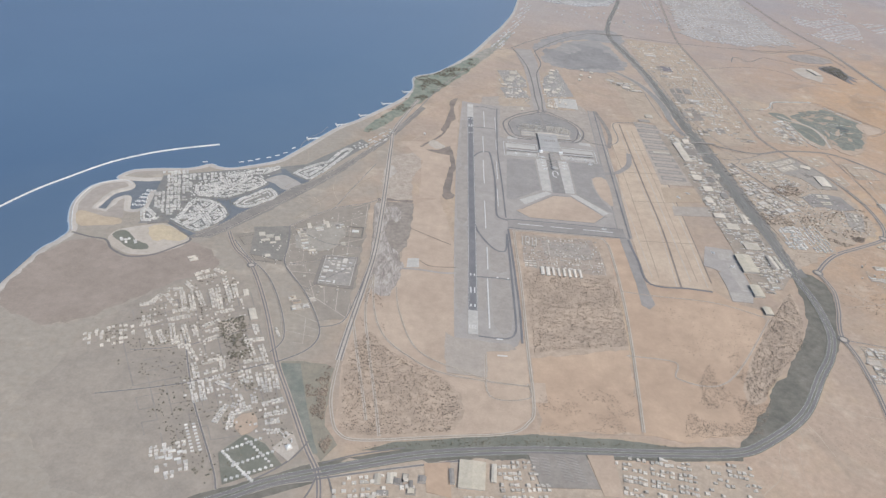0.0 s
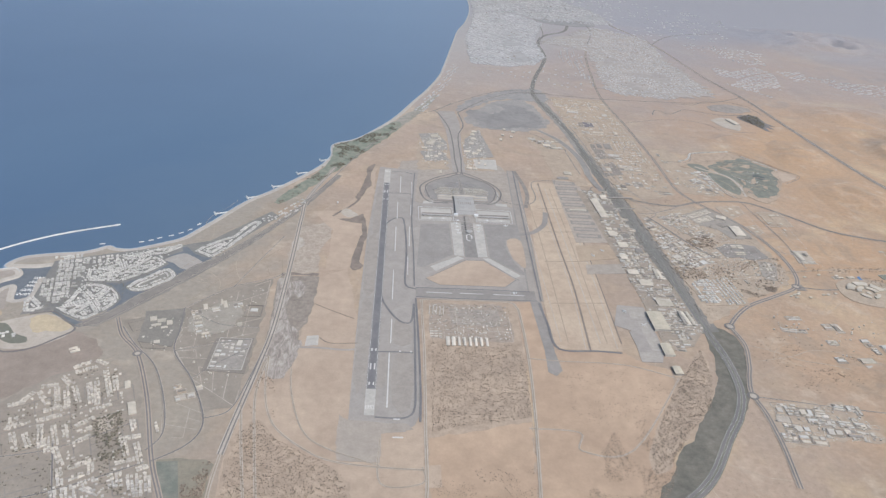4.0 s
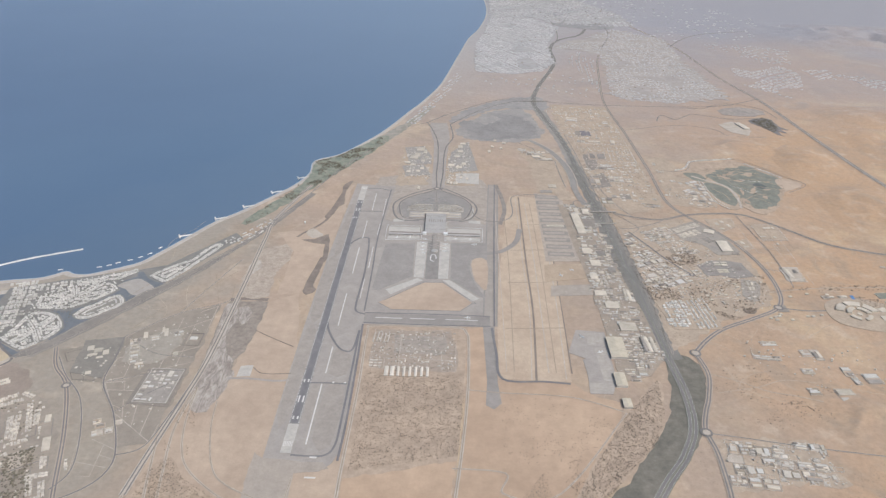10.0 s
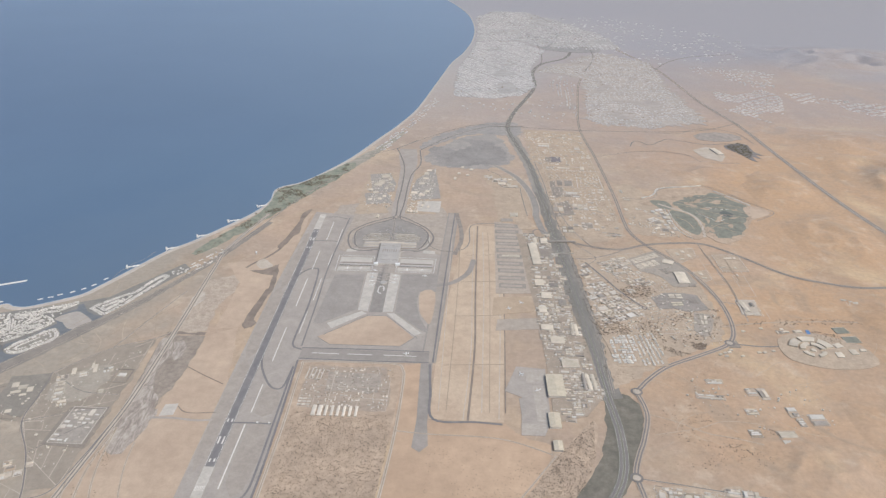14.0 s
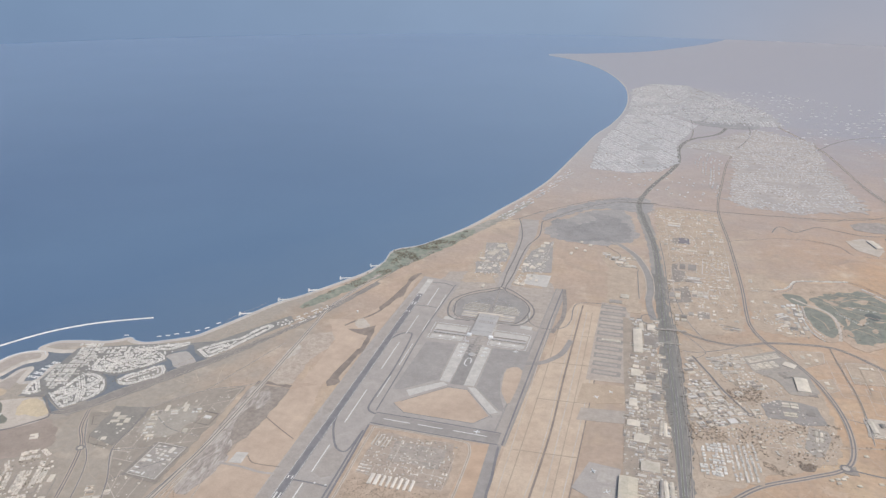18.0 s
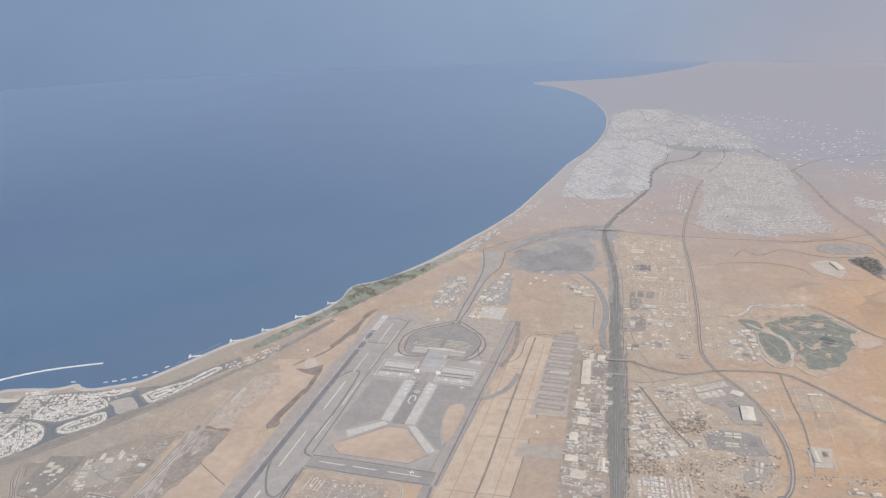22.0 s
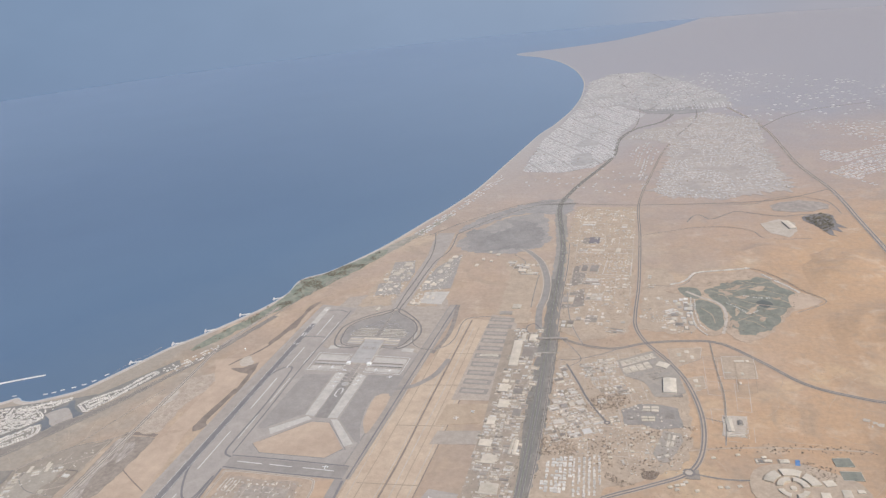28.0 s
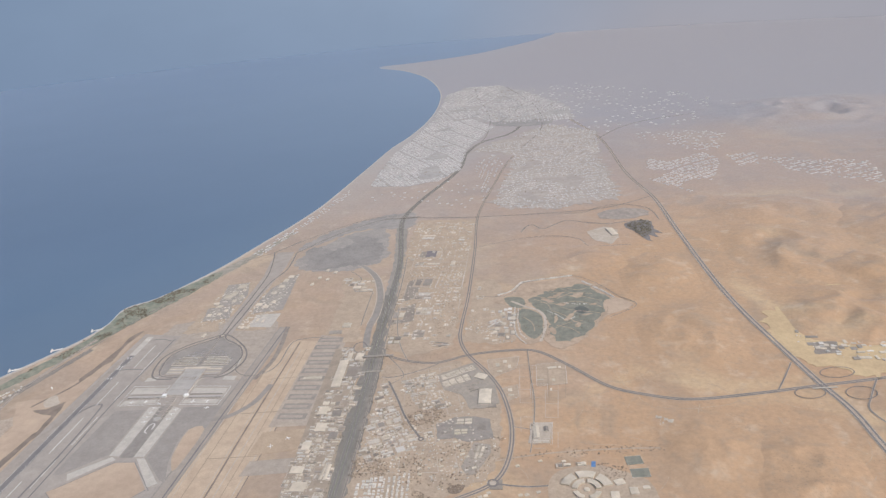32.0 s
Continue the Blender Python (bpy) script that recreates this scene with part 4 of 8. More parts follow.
for pts in ([(24, 372), (31, 368), (31.5, 460), (24, 462)], [(24, 480), (31.5, 478), (31.5, 560), (24, 566)], [(26, 580), (31.6, 578), (31.6, 668), (27, 672)], [(40, 368), (44.5, 368), (44.5, 398), (40, 398)], [(49, 412), (60, 412), (61, 432), (52, 438), (49, 440)], [(49, 350), (60, 346), (61, 398), (49, 398)]):
    patch("infield", pts, surface("infield_dust", (0.355, 0.31, 0.268), (0.33, 0.288, 0.25), 0.04, 0.6, 0.95), "dusty grey infield beside the runway", "airfield", 2, worn=0.6)
patch("apron_ground", [(63, 470), (158, 471), (163, 560), (166, 636), (156, 640), (146, 652), (118, 648), (106, 648), (78, 652), (70, 640), (63, 645)], TARMAC, "grey sealed ground of the airport apron", "airfield")
patch("taxiway", [(151, 472), (163, 472), (175, 735), (164, 735)], surface("dusty_taxiway", (0.325, 0.284, 0.246), (0.36, 0.312, 0.268), 0.03, 0.7, 0.9), "dusty grey taxiway along the old runway", "taxiway")
for x0, x1 in ((164.6, 151.8), (174.2, 162)):
    setting(ribbon("worn_edge", [(x0, 734), (x0 * 0.45 + x1 * 0.55, 590), (x1, 474)], 1.3, level("patch"), TARMAC_DARK), "dark stained edge of a dusty taxiway", "airfield")
patch("taxiway", [(151.5, 472), (160, 472), (159.5, 408), (161, 388), (156, 382), (151, 386), (152.5, 410)], TARMAC_DARK, "dark asphalt taxiway stub ending in sand", "taxiway")
patch("taxiway", [(64, 472.8), (157, 472.8), (157, 484.2), (64, 484.2)], TARMAC_DARK, "dark asphalt cross taxiway joining two runways", "taxiway")
patch("old_runway", [(186, 708), (214, 704), (215, 558), (208, 411), (160, 412), (162, 468), (166, 540), (174, 612), (180, 680)], surface("old_runway_sand", (0.49, 0.385, 0.287), (0.45, 0.345, 0.255), 0.03, 0.8, 0.95, mottle=0.1), "old runway strip buried under graded sand", "airfield")
setting(ribbon("grader_track", [(194, 704), (191, 570), (190, 492), (185, 411)], 1.5, level("patch"), MUD), "dark graded track along the old runway", "track")
setting(ribbon("grader_track", [(190.5, 700), (188.2, 570), (187.4, 492), (182, 412)], 0.7, level("patch"), PALE), "pale graded track along the old runway", "track")
setting(ribbon("grader_track", [(212, 700), (211, 560), (205, 414)], 0.8, level("patch"), PALE), "pale graded track along the old runway", "track")
for x0, x1, w, m, label in ((169, 166, 0.6, PALE, "pale graded track beside the old runway"), (177, 171, 0.5, VERGE, "faint dark track beside the old runway"), (199, 194, 0.9, PALE, "pale graded track along the old runway"), (204, 199, 0.5, VERGE, "faint dark track along the old runway"), (215.6, 209.4, 0.9, MUD, "dark edge of the old runway")):
    setting(ribbon("grader_track", [(x0, 690), (x0 - 1, 570), (x1, 420)], w, level("patch"), m), label, "track")
for y in (470, 535, 590, 640):
    setting(ribbon("grader_track", [(168 + (y - 470) * 0.09, y), (212, y + 3)], 0.7, level("patch"), VERGE), "faint track crossing the old runway", "track")
setting(ribbon("fork_taxiway", [(190, 632), (186, 610), (180, 598), (170, 587), (156, 582)], 5.0, level("patch"), TARMAC_DARK), "dark curved taxiway ending in sand", "taxiway")
setting(ribbon("worn_edge", [(172, 735), (177, 700), (178, 670), (172, 640)], 4.2, level("patch"), surface("stained_margin", (0.25, 0.22, 0.195), (0.30, 0.258, 0.222), 0.1, 0.8, 0.95, mottle=0.2)), "dark stained margin of the old taxiway", "airfield")
patch("runway", [(32.6, 340), (38.6, 340), (38.6, 722), (32.6, 722)], surface("runway_asphalt", (0.215, 0.20, 0.195), (0.25, 0.23, 0.22), 0.04, 0.7, 0.8), "long grey asphalt main runway with rubber marks", "runway")
patch("touchdown_marks", [(34.0, 364), (37.2, 364), (37.4, 520), (37.2, 686), (34.0, 686), (33.8, 520)], RUBBER, "dark tyre rubber along the runway centre", "runway")
for y0, y1 in ((340, 364), (686, 722)):
    patch("runway_end", [(32.5, y0), (38.7, y0), (38.7, y1), (32.5, y1)], CONCRETE, "pale concrete runway end", "runway")
runway_marks = thing("runway_markings", "white painted stripes and bars on the runway", "marking")
for x in (32.9, 38.3):
    ribbon("edge_line", [(x, 364), (x, 686)], 0.18, 0.37, PAINT, runway_marks, straight=True)
for y in (369, 386, 404, 646, 664, 681):
    for x in (34.3, 36.9):
        ribbon("touchdown_bar", [(x, y - (3.2 if y in (386, 664) else 1.4)), (x, y + (3.2 if y in (386, 664) else 1.4))], 0.9, 0.375, PAINT, runway_marks, straight=True)
for k in range(6):
    for y in (345, 714):
        ribbon("threshold_bar", [(33.3 + 0.92 * k, y), (33.3 + 0.92 * k, y + 4)], 0.4, 0.375, PAINT, runway_marks, straight=True)
taxi_marks = thing("taxiway_markings", "long white painted taxiway centre stripes", "marking")
for x, y0, y1, w in ((46, 347, 401, 0.8), (46.6, 412, 441, 0.7), (46.4, 467, 511, 0.7), (46.8, 542, 587, 0.7), (47.5, 604, 640, 0.6), (49.6, 663, 704, 0.6), (57.6, 504, 534, 0.5), (58.8, 552, 588, 0.5), (60, 612, 634, 0.5), (61, 651, 690, 0.5)):
    ribbon("centre_stripe", [(x, y0), (x, y1)], w, level("mark"), PAINT, taxi_marks, straight=True)
for x0, x1 in ((72, 92), (98, 116), (124, 148)):
    ribbon("centre_stripe", [(x0, 479), (x1, 478.8)], 0.7, level("mark"), PAINT, taxi_marks, straight=True)
for x, y, w in ((52, 337, 4), (53, 322, 6), (53, 403, 1.2), (60.5, 403, 1.2)):
    ribbon("stop_bar", [(x - w / 2, y), (x + w / 2, y)], 1.2, level("mark"), PAINT, taxi_marks, straight=True)
for line, w in (([(37, 500), (37.6, 476), (41, 460), (50, 442), (57, 436.6), (61, 441), (62.6, 462)], 1.5), ([(34.5, 556), (37, 588), (43, 602), (50, 606), (54, 598), (56.5, 545), (55.6, 500), (57, 487), (64, 483)], 1.5), ([(39, 338.5), (50, 338), (58, 339), (62.5, 346), (63.4, 366), (63, 430), (62.6, 462)], 1.3), ([(38, 402), (50, 402.4), (62, 402)], 1.2), ([(64, 485), (110, 485.5), (157, 485)], 1.1)):
    setting(ribbon("taxiway", line, w, level("mark") - 0.08, RUBBER), "narrow dark asphalt taxiway edge", "taxiway")
for line, w in (([(64, 472), (110, 471.5), (157, 472)], 1.1), ([(63, 487), (62.4, 545), (61, 600), (62, 655), (64, 715)], 1.1), ([(36, 660), (50, 661), (61, 660)], 1.0), ([(40, 715), (52, 716), (62, 712)], 1.0), ([(160, 472), (165, 600), (171, 735)], 1.2), ([(64, 470), (65.5, 425), (66.5, 366), (66, 335)], 1.4), ([(158, 470), (160, 440), (163, 412), (190, 410.5), (207, 409)], 1.8)):
    setting(ribbon("taxiway", line, w, level("mark") - 0.08, RUBBER), "narrow dark asphalt taxiway edge", "taxiway")
patch("apron_field", [(69, 596), (95, 597.5), (96, 541), (71, 518), (65, 518)], surface("apron_field", (0.318, 0.286, 0.258), (0.292, 0.263, 0.238), 0.03, 0.6, 0.9), "grey unused apron field", "airfield")
patch("apron_field", [(127, 600), (159, 602), (158, 572), (144, 571), (143, 553), (147, 531), (155, 510), (150, 512), (127, 537)], surface("apron_field_worn", (0.318, 0.286, 0.258), (0.288, 0.26, 0.236), 0.03, 0.6, 0.9), "grey unused apron field", "airfield")
patch("sand_island", [(106, 531), (121, 531.5), (144, 503), (135, 491.5), (83, 491), (72, 500)], SAND, "smooth tan sand infill between apron arms", "ground")
patch("sand_island", [(145, 570), (157.5, 570.5), (156, 524), (150, 530), (146, 542)], SAND, "smooth tan sand infill beside a taxiway", "ground", 3)
for line in ([(72, 500), (83, 490.5), (135, 491), (145, 503)], [(76, 503), (106, 532), (121, 532), (147, 502)]):
    setting(ribbon("drain_edge", line, 0.5, level("patch"), RUBBER, straight=True), "dark drain line edging the sand infill", "drain")
SHOULDER_PALE = surface("pale_kerb", (0.46, 0.42, 0.375), (0.42, 0.382, 0.34), 0.1, 0.9, 0.9)
for line, wide, label in (([(96, 643.4), (82, 643.6), (74, 650), (69.6, 668), (71, 685), (84, 703), (98, 714), (110, 722)], 1.6, "outer lane of the airport loop road"), ([(115, 722), (126, 714), (144, 694), (151, 676), (149, 660), (143, 648), (134, 644)], 1.6, "outer lane of the airport loop road")):
    setting(ribbon("loop_lane", line, wide, level("road"), ROAD), label, "road")
for pts in ([(67.6, 603), (100, 604.6), (99.4, 632), (67.2, 632)], [(121, 604), (154.6, 603), (155.6, 630), (121.4, 631.4)]):
    setting(ribbon("apron_edge", pts, 0.55, level("mark"), PAINT, straight=True, closed=True), "white edge line of a terminal apron", "marking")
setting(ribbon("kerb_road", [(124.2, 622), (122.4, 632), (122.4, 641), (128, 646), (137, 648), (144.5, 654), (147.4, 664), (147, 676)], 1.3, level("road") + 0.006, SHOULDER_PALE), "pale curving kerb road beside the terminal hall", "road")
STAIN = surface("stained_asphalt", (0.25, 0.228, 0.208), (0.285, 0.258, 0.234), 0.06, 0.8, 0.9)
for pts, label in (([(96.7, 601), (106, 601.5), (105, 538.5), (97, 539)], "pale concrete aircraft stand strip"), ([(117, 602), (126, 598), (125, 538), (117, 537.6)], "pale concrete aircraft stand strip"),
                   ([(76, 519), (100, 538), (104.7, 534.6), (80.5, 511.8)], "pale concrete apron arm"), ([(120.3, 535.8), (126.3, 536.2), (149.6, 509.3), (144.4, 504.9)], "pale concrete apron arm"),
                   ([(69.5, 604.6), (98.5, 606.5), (98, 612), (69.5, 611)], "pale concrete apron beside a terminal wing"), ([(122, 606), (152.6, 604.8), (153, 611), (122.5, 612)], "pale concrete apron beside a terminal wing"),
                   ([(69.5, 619), (98, 620), (97.8, 629.5), (69.3, 629.8)], "pale concrete apron beside a terminal wing"), ([(123, 620), (153.3, 619), (153.6, 627.6), (123, 629)], "pale concrete apron beside a terminal wing"),
                   ([(72, 640), (82, 641), (82, 647), (72, 646)], "small pale concrete stand"), ([(143, 641), (154, 640), (154, 646), (143, 647)], "small pale concrete stand")):
    patch("apron", pts, CONCRETE, label, "apron")
patch("car_park", [(77, 655), (74, 678), (82, 696), (98, 709), (111, 718), (126, 709), (139, 696), (147, 677), (143, 655), (122, 646), (101, 646)], surface("car_park_asphalt", (0.275, 0.25, 0.228), (0.315, 0.285, 0.256), 0.06, 0.9, 0.9), "dark asphalt car park ringed by a loop road", "car park", 3)
patch("approach_corridor", [(105, 722), (104.5, 800), (103, 862), (97, 905), (96, 935), (118, 935), (122, 880), (120.5, 845), (119, 800), (118.5, 722)], TARMAC, "grey paved corridor of the airport approach road", "road", worn=0.5)
patch("pier_apron", [(106.2, 537), (116.8, 537), (116.8, 602), (106.4, 602)], STAIN, "dark asphalt strip under the pier", "apron")
patch("cargo_slab", [(130.6, 763), (155.5, 765), (154.5, 735), (130.3, 737)], CONCRETE, "pale concrete cargo apron", "apron")
patch("helipad_slab", [(-10.7, 406), (-10.6, 417.3), (-2.6, 418.5), (-2, 407.3)], CONCRETE, "pale square concrete pad in the sand", "pad")
setting(ribbon("pad_road", [(-16, 404), (-2, 404.5), (14, 403), (24, 404)], 2.0, level("patch"), TARMAC), "grey track from a pad to the runway", "track")
setting(ribbon("pad_road", [(-2, 416), (6, 410), (24, 411)], 0.8, level("patch"), MUD), "dark ditch leading from a pad", "ditch")
setting(ribbon("ditch", [(-10.3, 457.6), (4.2, 448.7), (19.7, 440.1)], 0.8, level("patch"), MUD), "straight dark ditch across the sand", "ditch")
patch("old_apron", [(208, 572), (211, 716), (238, 710), (241, 574)], surface("old_apron", (0.375, 0.315, 0.262), (0.41, 0.342, 0.28), 0.05, 0.8, 0.9), "worn sandy apron of the old terminal", "airfield")
STAND = surface("stand_asphalt", (0.265, 0.236, 0.21), (0.31, 0.272, 0.238), 0.1, 0.8, 0.9)
STAND_SLAB = surface("stand_slab", (0.345, 0.30, 0.258), (0.385, 0.33, 0.278), 0.08, 0.8, 0.9)
for k in range(10):
    y = 582 + 13.4 * k
    patch("aircraft_stand", [(211, y), (234, y - 0.5), (234.5, y + 7.5), (211.3, y + 8)], STAND, "dark asphalt finger stand of the old apron", "apron")
    patch("stand_slab", [(213, y + 2.2), (231, y + 2.0), (231, y + 5.6), (213, y + 5.8)], STAND_SLAB, "grey slab down the middle of a stand", "apron")
SLAB = surface("sandy_slab", (0.405, 0.358, 0.312), (0.37, 0.328, 0.288), 0.08, 0.6, 0.9)
patch("cargo_apron", [(210, 443), (219, 471), (239.5, 469), (238, 413), (233, 400), (218.5, 400), (221, 437)], TARMAC, "grey patched apron by the hangars", "apron")
for pts in ([(226, 468), (238.6, 468), (238, 452), (225, 453)], [(229, 450), (237.8, 450), (237, 412), (229.5, 414)], [(219, 411), (236, 411), (233, 400.5), (218.5, 400.5)]):
    patch("apron", pts, SLAB, "pale concrete slab by the hangars", "apron")
patch("apron", [(219, 436), (228, 436), (228.5, 413), (220, 413)], TARMAC, "dark asphalt slab by the hangars", "apron")
patch("stand_yard", [(208, 532), (240, 536), (240, 520), (206, 516)], surface("faded_apron", (0.345, 0.30, 0.255), (0.375, 0.32, 0.268), 0.06, 0.6, 0.95), "dark stained apron end", "apron")
patch("dust_yard", [(206, 566), (240, 570), (238, 545), (204, 538)], surface("dust_yard", (0.43, 0.335, 0.245), (0.39, 0.30, 0.22), 0.05, 0.8, 0.95), "dusty open yard beside the old apron", "yard")

# ---- roads ----
SHOULDER = surface("sandy_shoulder", (0.42, 0.34, 0.27), (0.38, 0.31, 0.25), 0.05, 0.8, 0.95)


def dual_road(points, width, gap, label, steps=8, median=SHOULDER):
    """Two carriageways either side of a planted strip."""
    road = thing("road", label, "road")
    road["kind"] = "structure"
    line = glide(points, steps)
    left, right = sides(line, width + gap)
    z = level("road")
    solid("verge", *ribbon_mesh(line, gap + 2 * width + 1.2, z - 0.06), median, road)
    for side in (left, right):
        solid("carriageway", *ribbon_mesh(side, width, z), ROAD, road)
        outer = sides(side, width * 0.94)
        for k in outer if width > 1.5 else ():
            solid("edge_line", *ribbon_mesh(k, 0.07, z + 0.004, drop=0.01), PAINT, road)
    return road


def pale_track(points, label, width=0.45, verge=1.1):
    """A graded sand track: a pale strip with a darker worn line down its middle."""
    single_road(points, width, label, VERGE, 6, verge)


def single_road(points, width, label, material=None, steps=6, verge=0.6):
    road = thing("road", label, "road")
    road["kind"] = "structure"
    line, z = glide(points, steps), level("road")
    if verge:
        solid("verge", *ribbon_mesh(line, width + verge, z - 0.07), PALE, road)
    solid("carriageway", *ribbon_mesh(line, width, z), material or ROAD, road)
    return road


dual_road([(-150, 175), (-86, 206), (-65, 217.5), (-42.6, 226), (-18.7, 234), (9, 242.4), (38, 247.6), (67.7, 251.4), (113, 254.6), (144, 257), (175, 260.6), (194, 269), (226, 294), (251, 329), (265, 348), (276, 372), (280, 404), (278.5, 440),
           (277.5, 489), (276, 547), (273.5, 602), (270, 674), (265, 792), (260, 885), (246, 980), (240, 1042), (255, 1123), (296, 1271), (302, 1382), (327, 1463), (388, 1546), (430, 1800)], 2.0, 1.3, "long dual carriageway highway with a planted median", median=GRASS)
single_road([(-120, 183), (-66, 214), (-42, 222), (-10, 231), (30, 241)], 1.0, "service road along the highway")
single_road([(283, 445), (284, 500), (282.5, 560), (280, 620), (277, 680), (273, 760), (271, 830), (266, 900)], 0.9, "service road along the highway")
dual_road([(299, 447), (301, 424), (294, 400), (288, 386), (283, 370), (284, 352), (283, 336), (281, 318), (276, 290)], 0.9, 0.9, "dual road with a sandy median")
dual_road([(299, 447), (312, 463), (329, 478), (358, 494), (381, 509), (391, 532), (393, 570), (385, 613), (371, 645), (354, 673), (345, 700), (344, 730), (346, 795), (345, 920), (342, 1042), (357, 1170), (375, 1296), (395, 1380)], 1.0, 1.1, "dual road curving through the suburbs")
dual_road([(280, 676), (302, 665), (328, 661), (353, 672), (381, 678), (412, 677), (440, 651), (467, 621), (494, 608), (526, 601), (572, 607), (616, 615.5), (676, 626.5), (800, 655), (1000, 720)], 1.1, 0.7, "dual road sweeping across the sand")
dual_road([(640, 480), (634, 546), (631, 585), (622, 622), (612, 673), (599, 746), (591, 823), (584, 957), (578, 1078), (558, 1207), (543, 1434), (500, 1620)], 1.7, 1.6, "straight desert expressway with two carriageways")
dual_road([(-141, 431), (-131, 411), (-115, 392), (-96, 351), (-78, 302), (-66, 276), (-50, 242), (-40, 222), (-36, 190)], 0.8, 0.8, "dual road beside the low-built town")
dual_road([(-20, 720), (-38, 640), (-38.5, 600), (-36, 520), (-34.5, 430), (-37, 384), (-41, 335), (-43, 306)], 0.8, 1.4, "straight pale dual road past the airfield", median=PALE)
single_road([(-134, 421), (-120, 402), (-101, 381), (-86, 350), (-78, 322), (-83, 308)], 0.8, "narrow asphalt road through open plots", verge=0.5)
single_road([(-100, 446), (-96, 420), (-93, 396), (-75, 369), (-61, 340), (-58, 324), (-64, 311), (-78, 300)], 0.9, "curving asphalt road through open plots", verge=0.5)
single_road([(-75, 369), (-60, 388), (-44, 404)], 0.6, "straight plot road", verge=0.5)
single_road([(-59, 334), (-46, 341), (-41, 365), (-37, 398)], 0.7, "curving plot road", verge=0.5)
single_road([(-93, 396), (-70, 405), (-45, 412)], 0.5, "straight plot road", verge=0.5)
single_road([(-98, 446), (-72, 428), (-45, 425)], 0.5, "straight plot road", verge=0.5)
single_road([(-100, 446), (-73, 476), (-46, 491), (-38, 500)], 0.6, "straight plot road", verge=0.5)
single_road([(-165.7, 418.6), (-152, 424), (-136, 446), (-121, 469), (-99, 503), (-82, 531), (-54, 588), (-25, 672), (5, 770), (45, 862)], 1.0, "coast road behind the beach", verge=0.5)
single_road([(-162, 421.5), (-147, 442.5), (-139, 458), (-124, 479), (-109.3, 504.4), (-98.5, 516), (-81, 543.4), (-62.5, 579), (-42.5, 624.8), (-16.6, 700)], 0.7, "road along the back of a seaside estate", verge=0.5)
single_road([(-72, 477), (-60, 520), (-48, 560)], 0.5, "straight plot road", verge=0.5)
pale_track([(-43, 306), (-43, 280), (-40, 263), (-35, 252), (-23, 248.5), (17, 255), (53, 261), (65, 270), (69, 283), (69, 330), (69.5, 400), (68.5, 460), (72, 468.5), (110, 469.5), (134, 469), (139.5, 463), (141, 450), (140, 400), (136, 345), (128, 270)], "pale perimeter track round the airfield fence", 0.5, 1.4)
pale_track([(-40.5, 348), (-33, 312), (-25.6, 279.5), (-22, 262)], "pale straight perimeter track")
pale_track([(-32, 394), (-33.6, 357.4), (-27, 318), (-19.2, 279.6), (-14, 252)], "pale straight perimeter track")
pale_track([(-31.9, 393.3), (-28.1, 357.6), (-18.5, 330), (1.1, 311.4), (17.5, 303), (43.8, 299.2), (68, 298)], "curved pale perimeter track", 0.4, 0.9)
pale_track([(-15.8, 381.6), (-12.4, 358.3), (-2.1, 327.2), (12, 313.3), (43.8, 300.1)], "curved pale perimeter track", 0.3, 0.7)
pale_track([(42.9, 322), (44.3, 288), (66.7, 288.5), (66.8, 300)], "pale track round the approach lights", 0.3, 0.7)
pale_track([(130.5, 332.2), (160.3, 329.8), (158.4, 315.1), (189.5, 316.7), (238.2, 382.8)], "pale sandy track across open ground", 0.3, 0.8)
pale_track([(140, 400), (162, 398), (205, 396), (236, 384)], "pale sandy track across open ground", 0.3, 0.7)
single_road([(291, 633), (303, 606), (313, 582), (328, 556)], 1.7, "straight road through warehouses", verge=0.5)
single_road([(283, 640), (296, 640), (320, 652), (330, 660)], 0.8, "short link road", verge=0.5)
single_road([(282, 675), (296, 655), (302, 640), (293, 629)], 0.6, "short link road", verge=0.5)
single_road([(302, 665), (292, 690), (284, 720), (277, 770)], 0.7, "road along the highway", verge=0.5)
single_road([(262, 1041), (343, 1033), (460, 1037), (520, 1050), (575, 1085)], 1.6, "wide cross road between districts", verge=0.5)
single_road([(382, 509), (405, 506), (441, 508.5), (480, 500)], 1.2, "road past a campus", verge=0.5)
single_road([(283, 367), (306, 363.5), (338, 358), (400, 350)], 0.6, "straight desert road", verge=0.5)
single_road([(612, 650), (600, 628), (590, 611)], 0.9, "slip road joining an expressway", verge=0.5)
single_road([(347, 924), (398, 946), (437, 951), (467, 938), (477, 915), (500, 912), (525, 913)], 0.8, "curved road edging the sand", verge=0.5)
single_road([(399, 968), (406.5, 988), (415, 991.5), (426, 976.5), (444, 992.6), (458, 1003.5), (480, 993.5), (505, 985), (531, 989.6), (557, 991)], 1.6, "dark winding wadi road", verge=0.5)
single_road([(457, 1030), (481, 1031), (500, 1048), (529, 1058), (560, 1041), (568, 1018), (570, 992)], 1.1, "loop road round a scrubby hollow", verge=0.5)
single_road([(405, 680), (407, 640), (410, 600), (408, 560), (406, 540)], 0.5, "straight desert track", verge=0.5)
single_road([(393, 570), (407, 566)], 0.4, "short side road", verge=0.5)
single_road([(78, 655), (74.8, 678), (80, 692), (90, 702), (103, 711), (110, 722), (109, 760), (109.5, 806), (107.5, 863), (100, 905), (92, 935)], 1.6, "airport approach road with curbs", verge=0.5)
single_road([(142, 655), (146, 677), (140, 694), (130, 704), (118, 713), (114.5, 724), (116, 760), (116, 806), (118, 844), (126, 880), (122, 930)], 1.6, "airport approach road with curbs", verge=0.5)
